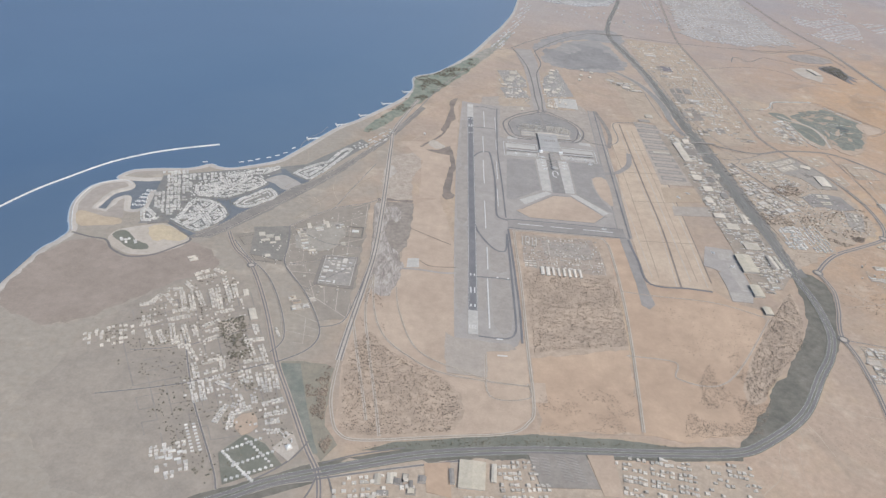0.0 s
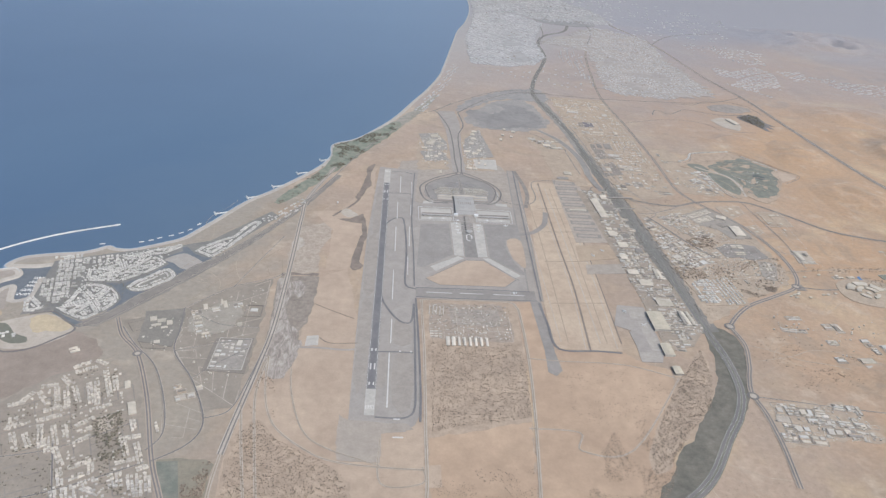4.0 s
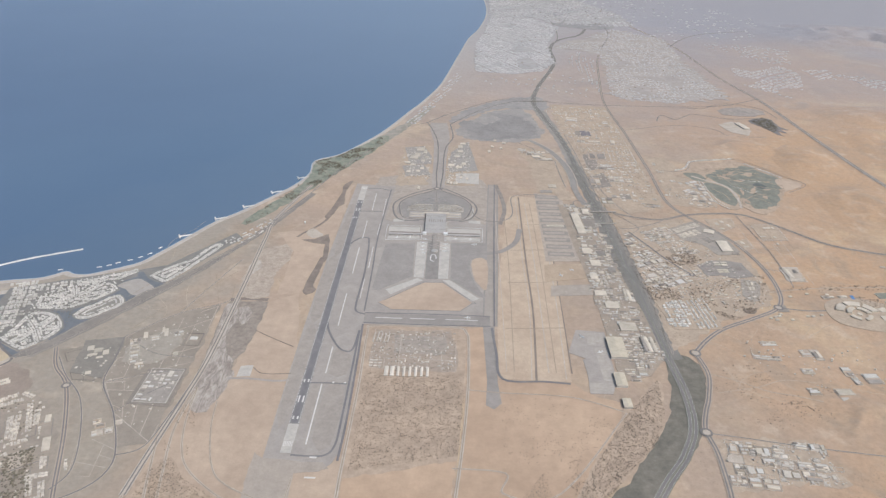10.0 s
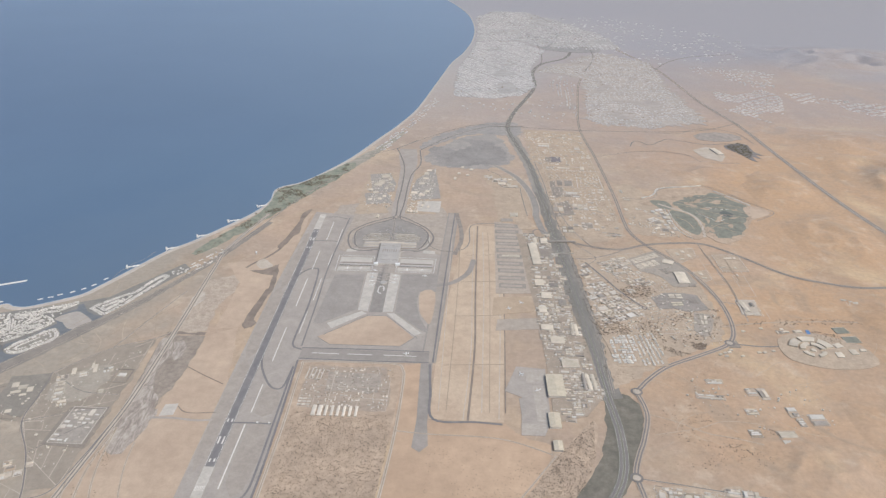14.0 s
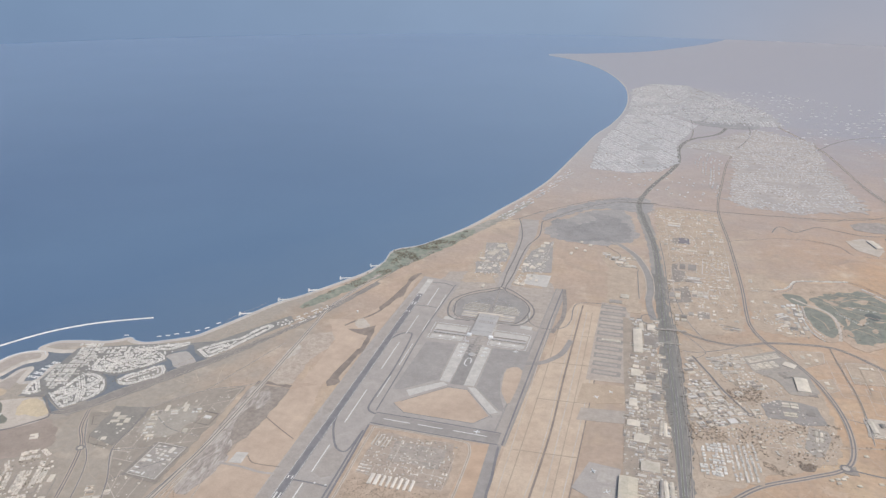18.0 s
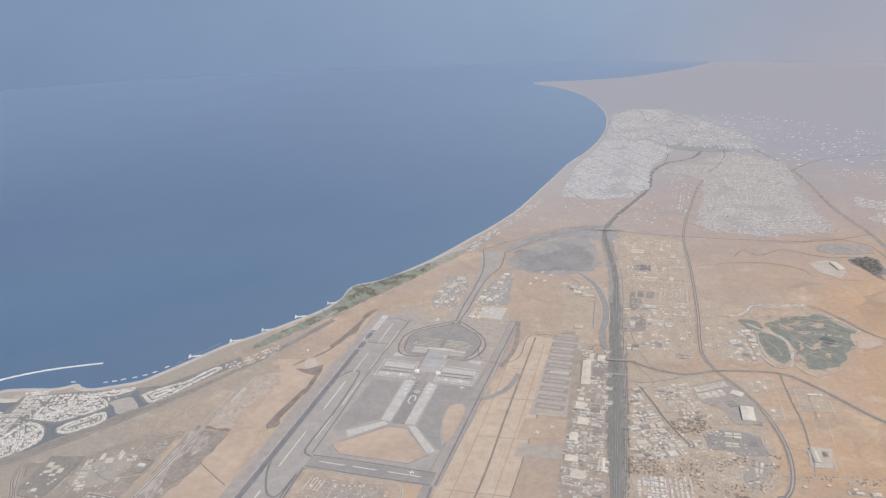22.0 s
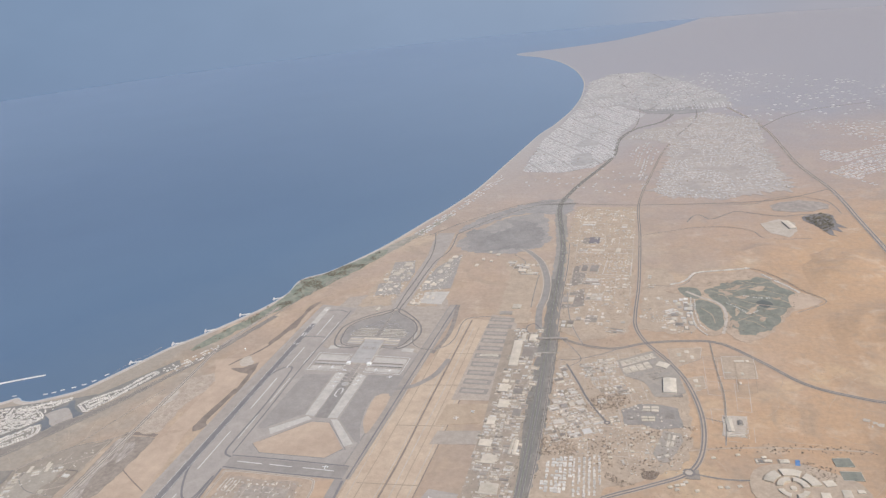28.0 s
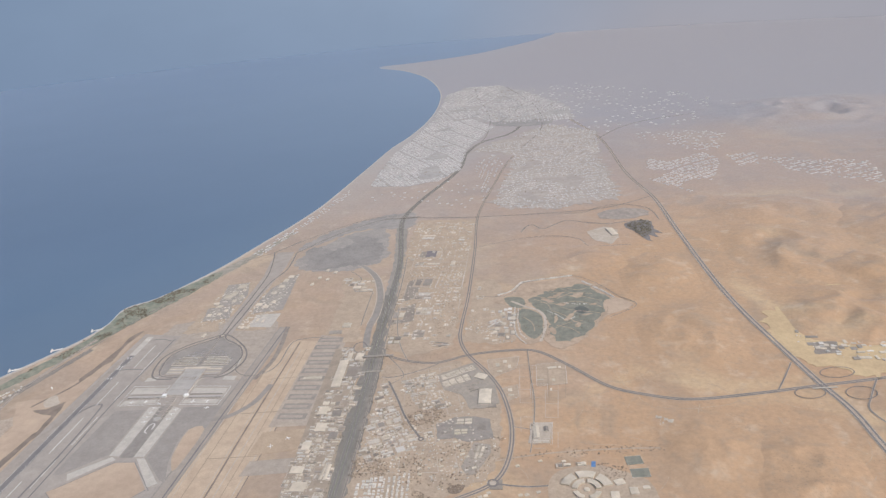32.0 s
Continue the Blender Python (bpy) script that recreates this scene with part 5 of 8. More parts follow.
single_road([(78, 655), (84, 648), (101, 645)], 1.2, "terminal forecourt road", verge=0.5)
single_road([(142, 655), (136, 647), (122, 645)], 1.2, "terminal forecourt road", verge=0.5)
single_road([(110, 720), (111, 690), (111, 668)], 0.8, "road down the middle of a car park", verge=0.5)
single_road([(145, 677), (150, 655), (165, 646), (180, 652), (186, 668), (188, 705), (214, 712)], 0.9, "winding airfield service road", verge=0.5)
single_road([(122, 930), (160, 990), (205, 1035), (240, 1045)], 1.8, "curved slip road at a road junction", verge=0.5)
single_road([(92, 935), (130, 985), (190, 1045), (240, 1052)], 1.4, "curved slip road at a road junction", verge=0.5)
single_road([(60, 910), (92, 935), (115, 970)], 1.0, "coast link road", verge=0.5)
setting(ribbon("service_strip", [(214, 882), (223.5, 872), (241, 842), (253.2, 797), (256.4, 757), (255, 733), (257, 708), (260, 690)], 6.4, level("road"), surface("strip_asphalt", (0.27, 0.245, 0.222), (0.31, 0.28, 0.252), 0.06, 0.8, 0.9)), "broad grey service strip beside the highway", "road")
for shift, w in ((-3.9, 0.9), (3.9, 0.9)):
    setting(ribbon("strip_edge", [(214 + shift, 882), (223.5 + shift, 872), (241 + shift, 842), (253.2 + shift, 797), (256.4 + shift, 757), (255 + shift, 733)], w, level("road"), PALE), "pale sandy edge of a service strip", "verge")
single_road([(206, 866), (223, 843), (221.6, 813), (242, 809), (243, 797), (244.6, 757), (246, 733)], 0.8, "sandy service road round a yard", verge=0.5)
for pts in ([(222, 838), (240, 834), (240, 812), (223, 815)], [(232, 722), (248, 724), (248, 700), (236, 700)], [(226, 806), (240, 806), (240, 780), (230, 782)]):
    patch("service_yard", pts, MOTTLED, "trampled service yard near the highway", "yard", worn=1)
single_road([(300, 1390), (330, 1500), (330, 1700), (290, 1950), (270, 2130)], 1.7, "wide city road", verge=0.5)
single_road([(400, 1400), (440, 1560), (430, 1800), (360, 2080)], 1.7, "wide city road", verge=0.5)
single_road([(-165, 265), (-122, 278), (-81, 299)], 0.9, "straight town street", verge=0.5)
single_road([(-134, 314), (-119, 278), (-110, 259), (-91, 224), (-86, 212)], 0.9, "curving town street", verge=0.5)
single_road([(-160, 300), (-130, 308), (-95, 330)], 0.7, "straight town street", verge=0.5)
single_road([(240, 1200), (300, 1270)], 1.4, "city road", verge=0.5)
single_road([(535, 1430), (640, 1560), (900, 1640)], 2.0, "far desert road", verge=0.5)
for x, y, r in ((299, 447, 3.4), (381.5, 509.4, 3.2), (282.5, 367.5, 3.2), (-115, 392, 2.4), (328, 556, 1.6), (111, 720, 2.6)):
    hub = thing("roundabout", "round road junction with a planted centre", "roundabout")
    hub["kind"] = "structure"
    circle = [(x + r * math.cos(a), y + r * math.sin(a)) for a in (math.tau * i / 14 for i in range(14))]
    ribbon("carriageway", circle, 1.3, level("road"), ROAD, hub, closed=True, steps=3)
    patch("centre", [(x + (q[0] - x) * 0.7, y + (q[1] - y) * 0.7) for q in circle], PALE, z=level("road"), parent=hub)
for cx, cy, rx, ry, a in ((640, 634, 13, 7, 0.2), (646, 606, 11, 8, 0.3), (611, 607, 11, 7, 0.2), (258, 672, 5, 7, 0.0)):
    loop = [(cx + rx * math.cos(u) * math.cos(a) - ry * math.sin(u) * math.sin(a), cy + rx * math.cos(u) * math.sin(a) + ry * math.sin(u) * math.cos(a)) for u in (math.tau * i / 12 for i in range(12))]
    setting(ribbon("slip_road", loop, 0.8, level("road"), ROAD, closed=True, steps=4), "looping slip road of an interchange", "road")
single_road([(664, 624), (650, 600), (643, 585), (648, 565), (650, 540)], 0.9, "curved slip road of an interchange")

T = math.radians
# ---- low hills inland ----
def hill(x, y, rx, ry, high, seed):
    """A low eroded rise of bare sand and gravel."""
    nx, ny = 40, 40
    verts = []
    for j in range(ny + 1):
        for i in range(nx + 1):
            u, v = 2 * i / nx - 1, 2 * j / ny - 1
            dome = max(0.0, 1 - u * u) * max(0.0, 1 - v * v)
            px, py = x + u * rx, y + v * ry
            ridge = 1 - abs(noise.fractal((px * 0.016, py * 0.016, seed), 1.0, 2.0, 3)) * 1.3
            verts.append((px, py, high * dome ** 1.3 * max(0.05, ridge) - 0.12 + 0.1 * dome))
    faces = [(j * (nx + 1) + i, j * (nx + 1) + i + 1, (j + 1) * (nx + 1) + i + 1, (j + 1) * (nx + 1) + i) for j in range(ny) for i in range(nx)]
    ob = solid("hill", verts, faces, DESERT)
    for q in ob.data.polygons:
        q.use_smooth = True
    return setting(ob, "low eroded rise of tan sand and gravel", "hill")


for i, h in enumerate(((545, 700, 45, 60, 3), (530, 545, 40, 40, 2.4), (580, 520, 36, 50, 3), (480, 880, 60, 40, 2), (540, 830, 40, 60, 3), (690, 730, 60, 60, 5), (770, 800, 90, 80, 6), (690, 880, 70, 90, 4), (700, 540, 60, 50, 4), (820, 590, 60, 40, 4),
                       (720, 1010, 90, 60, 4), (860, 950, 100, 90, 6), (480, 420, 50, 40, 3), (400, 380, 40, 30, 2), (1100, 1200, 200, 200, 9), (930, 1560, 200, 160, 8))):
    hill(*h[:4], h[4] * 2.0, i)


# ---- terminal ----
def gable_into(bm, sx, sy, h, rise, over=0.0):
    """A shallow pitched roof along y, with thickness and eaves."""
    x, y, t = sx / 2 + over, sy / 2 + over, 0.08
    prof = [(-x, h), (0, h + rise), (x, h), (x, h - t), (0, h + rise - t), (-x, h - t)]
    rings = [[bm.verts.new((px, py, pz)) for px, pz in prof] for py in (-y, y)]
    for i in range(6):
        j = (i + 1) % 6
        bm.faces.new((rings[0][i], rings[0][j], rings[1][j], rings[1][i]))
    for r in rings:
        bm.faces.new((r[0], r[1], r[4], r[5]))
        bm.faces.new((r[1], r[2], r[3], r[4]))
    bmesh.ops.recalc_face_normals(bm, faces=bm.faces)


ROOF_PALE = surface("pale_grey_roof", (0.42, 0.388, 0.355), (0.375, 0.346, 0.316), 0.1, 1.2, 0.5)
term = thing("terminal_building", "long white airport terminal with a pier and two low wings", "terminal")
block("hall", 112, 636.5, 0, 18.0, 40, 1.3, WALL, term, "cream walled central hall", 0.1)
block("roof", 112, 637, 1.3, 19, 41, 0.25, ROOF_PALE, term, "pale grey metal hall roof", 0.12)
for k in range(7):
    block("skylight", 106 + 2.0 * k, 642, 1.55, 0.7, 5.0, 0.1, ROOF_GREY, term, bevel=0.03)
for y in (624, 652):
    block("roof_joint", 112, y, 1.55, 17.5, 0.3, 0.06, ROOF_GREY, term, bevel=0.02)
for s in (-1, 1):
    block("roof_edge", 112 + s * 9.3, 637, 1.5, 0.5, 41, 0.25, ROOF_PALE, term, "pale roof edge beam", 0.05)
block("canopy", 112, 660, 1.0, 24, 3.6, 0.2, ROOF, term, "white forecourt canopy", 0.08)
for x in (102.4, 121.6):
    block("corner_block", x, 616.5, 0, 3.6, 3.2, 1.9, WHITE, term, "bright white corner block", 0.1)
for x0, x1 in ((70, 101), (123, 153)):
    wing = block("wing", (x0 + x1) / 2, 615.4, 0, x1 - x0, 2.2, 0.5, WALL, term, "low wing with a flat roof", 0.06)
    block("wing_roof", (x0 + x1) / 2, 615.4, 0.5, x1 - x0 + 0.5, 2.6, 0.1, ROOF_PALE, wing, bevel=0.05)
    block("glazing_band", (x0 + x1) / 2, 614.25, 0.12, x1 - x0 - 1, 0.1, 0.25, GLAZING, wing, bevel=0.0)
    block("service_strip", (x0 + x1) / 2, 619.2, 0, x1 - x0 - 2, 0.9, 0.5, ROOF_GREY, term, bevel=0.03)
    for k in range(8):
        block("jet_bridge", x0 + 2 + k * (x1 - x0 - 4) / 7, 612.4, 0.3, 0.35, 3.0, 0.3, ROOF_GREY, term, bevel=0.03)
block("pier", 112.5, 600, 0, 3.6, 32, 0.9, WALL, term, "short broad pier", 0.08)
block("pier_roof", 112.5, 600, 0.9, 4.4, 32.5, 0.16, ROOF_GREY, term, "dark ribbed pier roof", 0.06)
for k in range(11):
    block("roof_rib", 112.5, 585.5 + 2.9 * k, 1.06, 4.2, 0.35, 0.06, ROOF_PALE, term, bevel=0.03)
bm = bmesh.new()
bmesh.ops.create_cone(bm, cap_ends=True, segments=24, radius1=3.0, radius2=3.0, depth=1.0, matrix=Matrix.Translation((112.5, 583.5, 0.5)))
bmesh.ops.create_cone(bm, cap_ends=True, segments=24, radius1=3.2, radius2=2.4, depth=0.3, matrix=Matrix.Translation((112.5, 583.5, 1.15)))
part("pier_head", bm, ROOF_PALE, term, "round pier end")
for k in range(6):
    for s in (-1, 1):
        block("jet_bridge", 112.5 + s * 4.2, 585.5 + 4.6 * k, 0.3, 4.6, 0.4, 0.3, WALL, term, bevel=0.03, turn=s * 0.35)
setting(ribbon("turning_mark", [(112.6, 565.8), (109.9, 567.6), (109.6, 571.5), (109.8, 575.8), (111.4, 578), (113.4, 577.2), (114.2, 573.4), (114.2, 570.4)], 0.9, level("mark"), PAINT), "broad white horseshoe marking past the pier end", "marking")
for x0, x1 in ((86, 101), (121.5, 136)):
    deck = thing("parking_building", "pale parking building with shaded roof rows", "car park", group="parking buildings")
    block("deck", (x0 + x1) / 2, 656, 0, x1 - x0, 13, 0.6, STAND_SLAB, deck, bevel=0.06)
    for k in range(5):
        block("shade_roof", (x0 + x1) / 2, 651 + 2.6 * k, 0.6, x1 - x0 - 1, 1.5, 0.15, ROOF if k % 2 else ROOF_PALE, deck, bevel=0.04)
r = random.Random(2)
parked = []
for row in range(12):
    y = 666 + 2.7 * row
    half = 27 - max(0, row - 3) * 2.6
    for s in (-1, 1):
        if row < 6:
            port = thing("carport", "row of white fabric carports over parked cars", "carport", pose(111 + s * (half / 2 + 1.2), y, 0), "carports")
            block("shade", 0, 0, 0.42, half - 2, 1.0, 0.06, ROOF, port, bevel=0.02)
            for k in range(5):
                block("post", -half / 2 + 2 + k * (half - 4) / 4, 0, 0, 0.08, 0.08, 0.42, WHITE, port, bevel=0.0)
        for k in range(int(half * 2.6)):
            if r.random() < 0.75:
                parked.append((111 + s * (2 + 0.38 * k), y + r.choice((0.9, 1.45)), 1.57, 0.46, 0.2, 0.17))
car_form = [(np.array([(-0.5, -0.5, 0.05), (0.5, -0.5, 0.05), (0.5, 0.5, 0.05), (-0.5, 0.5, 0.05), (-0.5, -0.5, 0.6), (0.5, -0.5, 0.55), (0.5, 0.5, 0.55), (-0.5, 0.5, 0.6), (-0.35, -0.42, 1.0), (0.2, -0.42, 1.0), (0.2, 0.42, 1.0), (-0.35, 0.42, 1.0)]) + (0, 0, 2.0),
             [(0, 1, 5, 4), (1, 2, 6, 5), (2, 3, 7, 6), (3, 0, 4, 7), (4, 5, 9, 8), (5, 6, 10, 9), (6, 7, 11, 10), (7, 4, 8, 11), (8, 9, 10, 11)])]
scatter("parked_cars", car_form, parked, surface("car_paint", (0.36, 0.36, 0.37), (0.30, 0.30, 0.31), 0.5, 2.0, 0.3, island=0.8), "rows of parked cars of many colours", "car")


# ---- aircraft ----
def airliner():
    plane = thing("airliner", "white twin-engined airliner parked on the apron", "aircraft", group="parked airliners")
    bm = bmesh.new()
    rings = []
    for y, r, z in ((-2.3, 0.06, 0.62), (-1.9, 0.16, 0.58), (-1.2, 0.23, 0.52), (1.5, 0.23, 0.5), (2.0, 0.19, 0.48), (2.25, 0.08, 0.45)):
        rings.append([bm.verts.new((r * math.cos(a), y, z + r * math.sin(a))) for a in (math.tau * i / 10 for i in range(10))])
    for a, b in zip(rings, rings[1:]):
        for i in range(10):
            bm.faces.new((a[i], b[i], b[(i + 1) % 10], a[(i + 1) % 10]))
    bm.faces.new(rings[0][::-1])
    bm.faces.new(rings[-1])
    bmesh.ops.recalc_face_normals(bm, faces=bm.faces)
    part("fuselage", bm, WHITE, plane)

    def blade(name, root, tip, thick, up=False):
        bm = bmesh.new()
        low, high = [], []
        for (x, y0, y1) in (root, tip):
            for y in (y0, y1):
                for k, lst in ((-1, low), (1, high)):
                    lst.append(bm.verts.new((0.5 * k * thick, y, x) if up else (x, y, 0.42 + 0.5 * k * thick)))
        for q in (low, high):
            bm.faces.new((q[0], q[1], q[3], q[2]))
        for i, j in ((0, 1), (1, 3), (3, 2), (2, 0)):
            bm.faces.new((low[i], low[j], high[j], high[i]))
        bmesh.ops.recalc_face_normals(bm, faces=bm.faces)
        return part(name, bm, WHITE, plane)
    for s in (-1, 1):
        wing = blade("wing", (0.1 * s, -0.35, 0.5), (2.1 * s, -0.85, -0.6), 0.05)
        blade("tailplane", (0.05 * s, -2.2, -1.75), (0.8 * s, -2.45, -2.25), 0.04)
        bm = bmesh.new()
        bmesh.ops.create_cone(bm, cap_ends=True, segments=10, radius1=0.11, radius2=0.08, depth=0.5, matrix=Matrix.Translation((0.75 * s, 0.15, 0.28)) @ Matrix.Rotation(math.pi / 2, 4, "X"))
        part("engine", bm, ROOF_GREY, wing, "grey engine")
        block("landing_gear", 0.25 * s, -0.2, 0.0, 0.08, 0.2, 0.4, RUBBER, plane, bevel=0.0)
    blade("tail_fin", (0.62, -2.2, -1.6), (1.35, -2.5, -2.1), 0.05, True)
    block("nose_gear", 0, 1.7, 0, 0.06, 0.12, 0.34, RUBBER, plane, bevel=0.0)
    return plane


base_plane = airliner()
base_plane.matrix_basis = pose(103.6, 580, 0.37, 0, 0, -60)
for x, y, a in ((102.6, 586, -70), (102.4, 592.5, -90), (102, 599, -100), (103.5, 604.8, -120), (121, 584, 75), (121.5, 590, 90), (121.6, 596.4, 100), (78, 608, 0), (90, 608.5, 0), (131, 608, 0), (144, 608, 0), (147, 598, 100), (140, 481.5, 90), (228, 558, 40), (232, 444, 120), (222, 462, 30), (218, 548, 200)):
    copy_thing(base_plane, pose(x, y, 0.37, 0, 0, a))


# ---- large sheds and hangars ----
def shed(name, x, y, sx, sy, h, roof, label, turn=0.0, group="", rise=0.5, bays=0, yard=None):
    ob = thing(name, label, "building", pose(x, y, 0, 0, 0, turn), group)
    h = h if name == "hangar" else h * 0.7
    bm = bmesh.new()
    box_into(bm, 0, 0, 0, sx, sy, h, 0.03)
    part("body", bm, WALL, ob)
    bm = bmesh.new()
    gable_into(bm, sx, sy, h + 0.1, rise, 0.15)
    part("roof", bm, roof, ob)
    if yard is not None:
        block("yard_slab", 0, 0, 0.2, sx * 1.35 + 1.0, sy * 1.3 + 1.0, 0.03, yard, ob, "paved yard", bevel=0.0)
    for k in range(bays):
        block("door", -sx / 2 - 0.03, -sy / 2 + (k + 0.5) * sy / bays, 0, 0.08, sy / bays * 0.7, h * 0.75, ROOF_GREY, ob, bevel=0.01)
    return ob


shed("hangar", 244.5, 449, 11.5, 23.5, 1.9, ROOF_SAND, "large hangar with an ochre roof and dark side", bays=3, group="hangars")
shed("hangar", 240.3, 413.8, 7.2, 13.5, 1.6, ROOF_SAND, "ochre-roofed hangar beside the apron", bays=2, group="hangars")
shed("hangar", 240, 390.7, 5.4, 8.2, 1.4, ROOF_SAND, "small ochre-roofed hangar at the apron end", bays=1, group="hangars")
shed("warehouse", 371.8, 608, 9.5, 19.5, 1.6, ROOF, "broad white-roofed warehouse in a dark yard", bays=4)
shed("warehouse", 508.6, 954, 7.5, 24, 2.0, ROOF, "huge white-roofed shopping hall in the desert", turn=12)
patch("dark_yard", [(366, 594), (364, 620), (379, 621), (381, 594)], DARK_YARD, "dark asphalt yard round a warehouse", "yard")
patch("scrub_dark", [(528, 983), (548, 995), (559, 986), (559, 963), (566, 944), (556, 949), (558.5, 932), (549, 942), (550, 919), (542, 931), (538, 948), (527, 968)], surface("thicket_soil", (0.195, 0.18, 0.176), (0.235, 0.215, 0.204), 0.08, 0.6, 0.95, mottle=0.2), "dark thicket beside a shopping hall", "ground", 2, worn=2)
patch("scrub_dark", [(499, 1025), (520, 1040), (556, 1036), (560, 1010), (520, 998), (499, 1008)], surface("thin_scrub", (0.30, 0.262, 0.232), (0.345, 0.298, 0.258), 0.05, 0.6, 0.95, mottle=0.2), "thin grey scrub inside a loop road", "ground", 2, worn=3)
patch("mall_yard", [(479, 961), (500, 974), (516, 962), (514, 938), (503, 916), (485, 929)], PALE, "pale car park round a shopping hall", "yard", worn=2)
patch("warehouse_ground", [(232, 690), (259, 679), (266, 576), (274, 497), (276, 440), (262, 420), (240, 412), (241, 472), (240, 536), (236, 600)], surface("industrial_ground", (0.36, 0.295, 0.232), (0.305, 0.252, 0.202), 0.07, 0.8, 0.9), "dusty yards between warehouses", "ground")
for x, y, sx, sy, roof, label in ((258, 476, 12, 10, ROOF, "white-roofed depot in a dusty yard"), (268, 455, 2.4, 18, ROOF, "long narrow white shed among depots"), (271.5, 455, 2.4, 18, ROOF, "long narrow white shed among depots"), (265, 455, 2.0, 18, ROOF_GREY, "long narrow grey shed among depots"), (252, 505, 10, 9, ROOF, "white-roofed depot in a dusty yard"), (246, 522, 9, 7, ROOF, "white-roofed depot in a dusty yard"), (246.4, 646, 7.4, 42, ROOF, "long white hall beside the old apron"), (248.8, 673.5, 3.6, 13, ROOF, "narrow white hall beside the old apron"), (257.6, 673.5, 6.6, 11, ROOF, "square white hall near a junction"), (246, 592, 7, 10, ROOF, "white-roofed depot in a dusty yard"), (250, 570, 8, 9, ROOF, "white-roofed depot in a dusty yard"), (258, 588, 7, 8, ROOF_GREY, "grey-roofed depot in a dusty yard"), (262, 560, 6, 8, ROOF_GREY, "dark-roofed depot in a dusty yard"), (245, 548, 6, 9, ROOF, "white-roofed depot in a dusty yard"), (268, 520, 2.4, 16, ROOF, "long narrow white shed among depots"), (265, 520, 2.0, 16, ROOF, "long narrow white shed among depots")):
    shed("warehouse", x, y, sx, sy, random.uniform(0.9, 1.5), roof, label, group="warehouses", rise=0.25, turn=random.uniform(-4, 4), bays=random.choice((0, 1, 2)))
for x, y, sx, sy, roof, label in ((224, 640, 16, 3.2, ROOF, "long white shed on the old apron"), (34, 232, 13, 17, ROOF_SAND, "large pale-roofed warehouse by the highway"), (45, 234, 2.4, 11, ROOF, "long narrow white shed among depots"), (24, 230, 2.2, 9, ROOF_GREY, "long narrow grey shed among depots"), (-12, 225, 3, 6, ROOF, "small white shed beside the highway"), (-6, 226, 3, 6, ROOF, "small white shed beside the highway"), (224, 720, 12, 6, ROOF_GREY, "grey-roofed station building in a dusty yard"), (232, 734, 8, 8, ROOF, "white station building in a dusty yard"), (223, 820, 8, 6, ROOF, "white fire station building"), (233, 812, 6, 5, ROOF, "white fire station building")):
    shed("warehouse", x, y, sx, sy, random.uniform(0.9, 1.5), roof, label, group="warehouses", rise=0.25, turn=random.uniform(-4, 4), bays=random.choice((0, 1, 2)))
FAR_DEPOTS = []
TAKEN = [(244.5, 449, 13), (258, 476, 9), (246.4, 630, 12), (246.4, 646, 12), (246.4, 661, 12), (258, 652, 14), (258, 673, 9)]


def depot_zone(poly, count, low, high, seed, label, turn=0.0, free=1.15, single=14):
    """Depots of several sizes in an outline, none on top of another."""
    r, made, tries = random.Random(seed), 0, 0
    x0, x1 = min(q[0] for q in poly), max(q[0] for q in poly)
    y0, y1 = min(q[1] for q in poly), max(q[1] for q in poly)
    while made < count and tries < count * 40:
        tries += 1
        x, y = r.uniform(x0, x1), r.uniform(y0, y1)
        sx, sy = r.uniform(low, high), r.uniform(low, high) * r.choice((1, 1.4, 2.0))
        need = max(sx, sy) * 0.5 * free
        if inside(x, y, poly) and all(math.hypot(x - a, y - b) > c * 0.6 + need for a, b, c in TAKEN):
            TAKEN.append((x, y, need * 1.2))
            made += 1
            if made > single:
                FAR_DEPOTS.append((x, y, T(turn + r.choice((0, 90)) + r.uniform(-5, 5)), sx, sy, r.uniform(0.5, 0.9)))
                continue
            roof, tint = r.choice(((ROOF, "white"), (ROOF, "white"), (ROOF, "white"), (ROOF_SAND, "ochre"), (ROOF_GREY, "grey")))
            shed("warehouse", x, y, sx, sy, r.uniform(0.55, 1.1), roof, tint + "-roofed " + label, turn + r.choice((0, 90)) + r.uniform(-5, 5), "warehouses", 0.2, r.choice((0, 1)), r.choice((DARK_YARD, DARK_YARD, TARMAC_DARK, None, PALE)))


COMPOUNDS = [0]


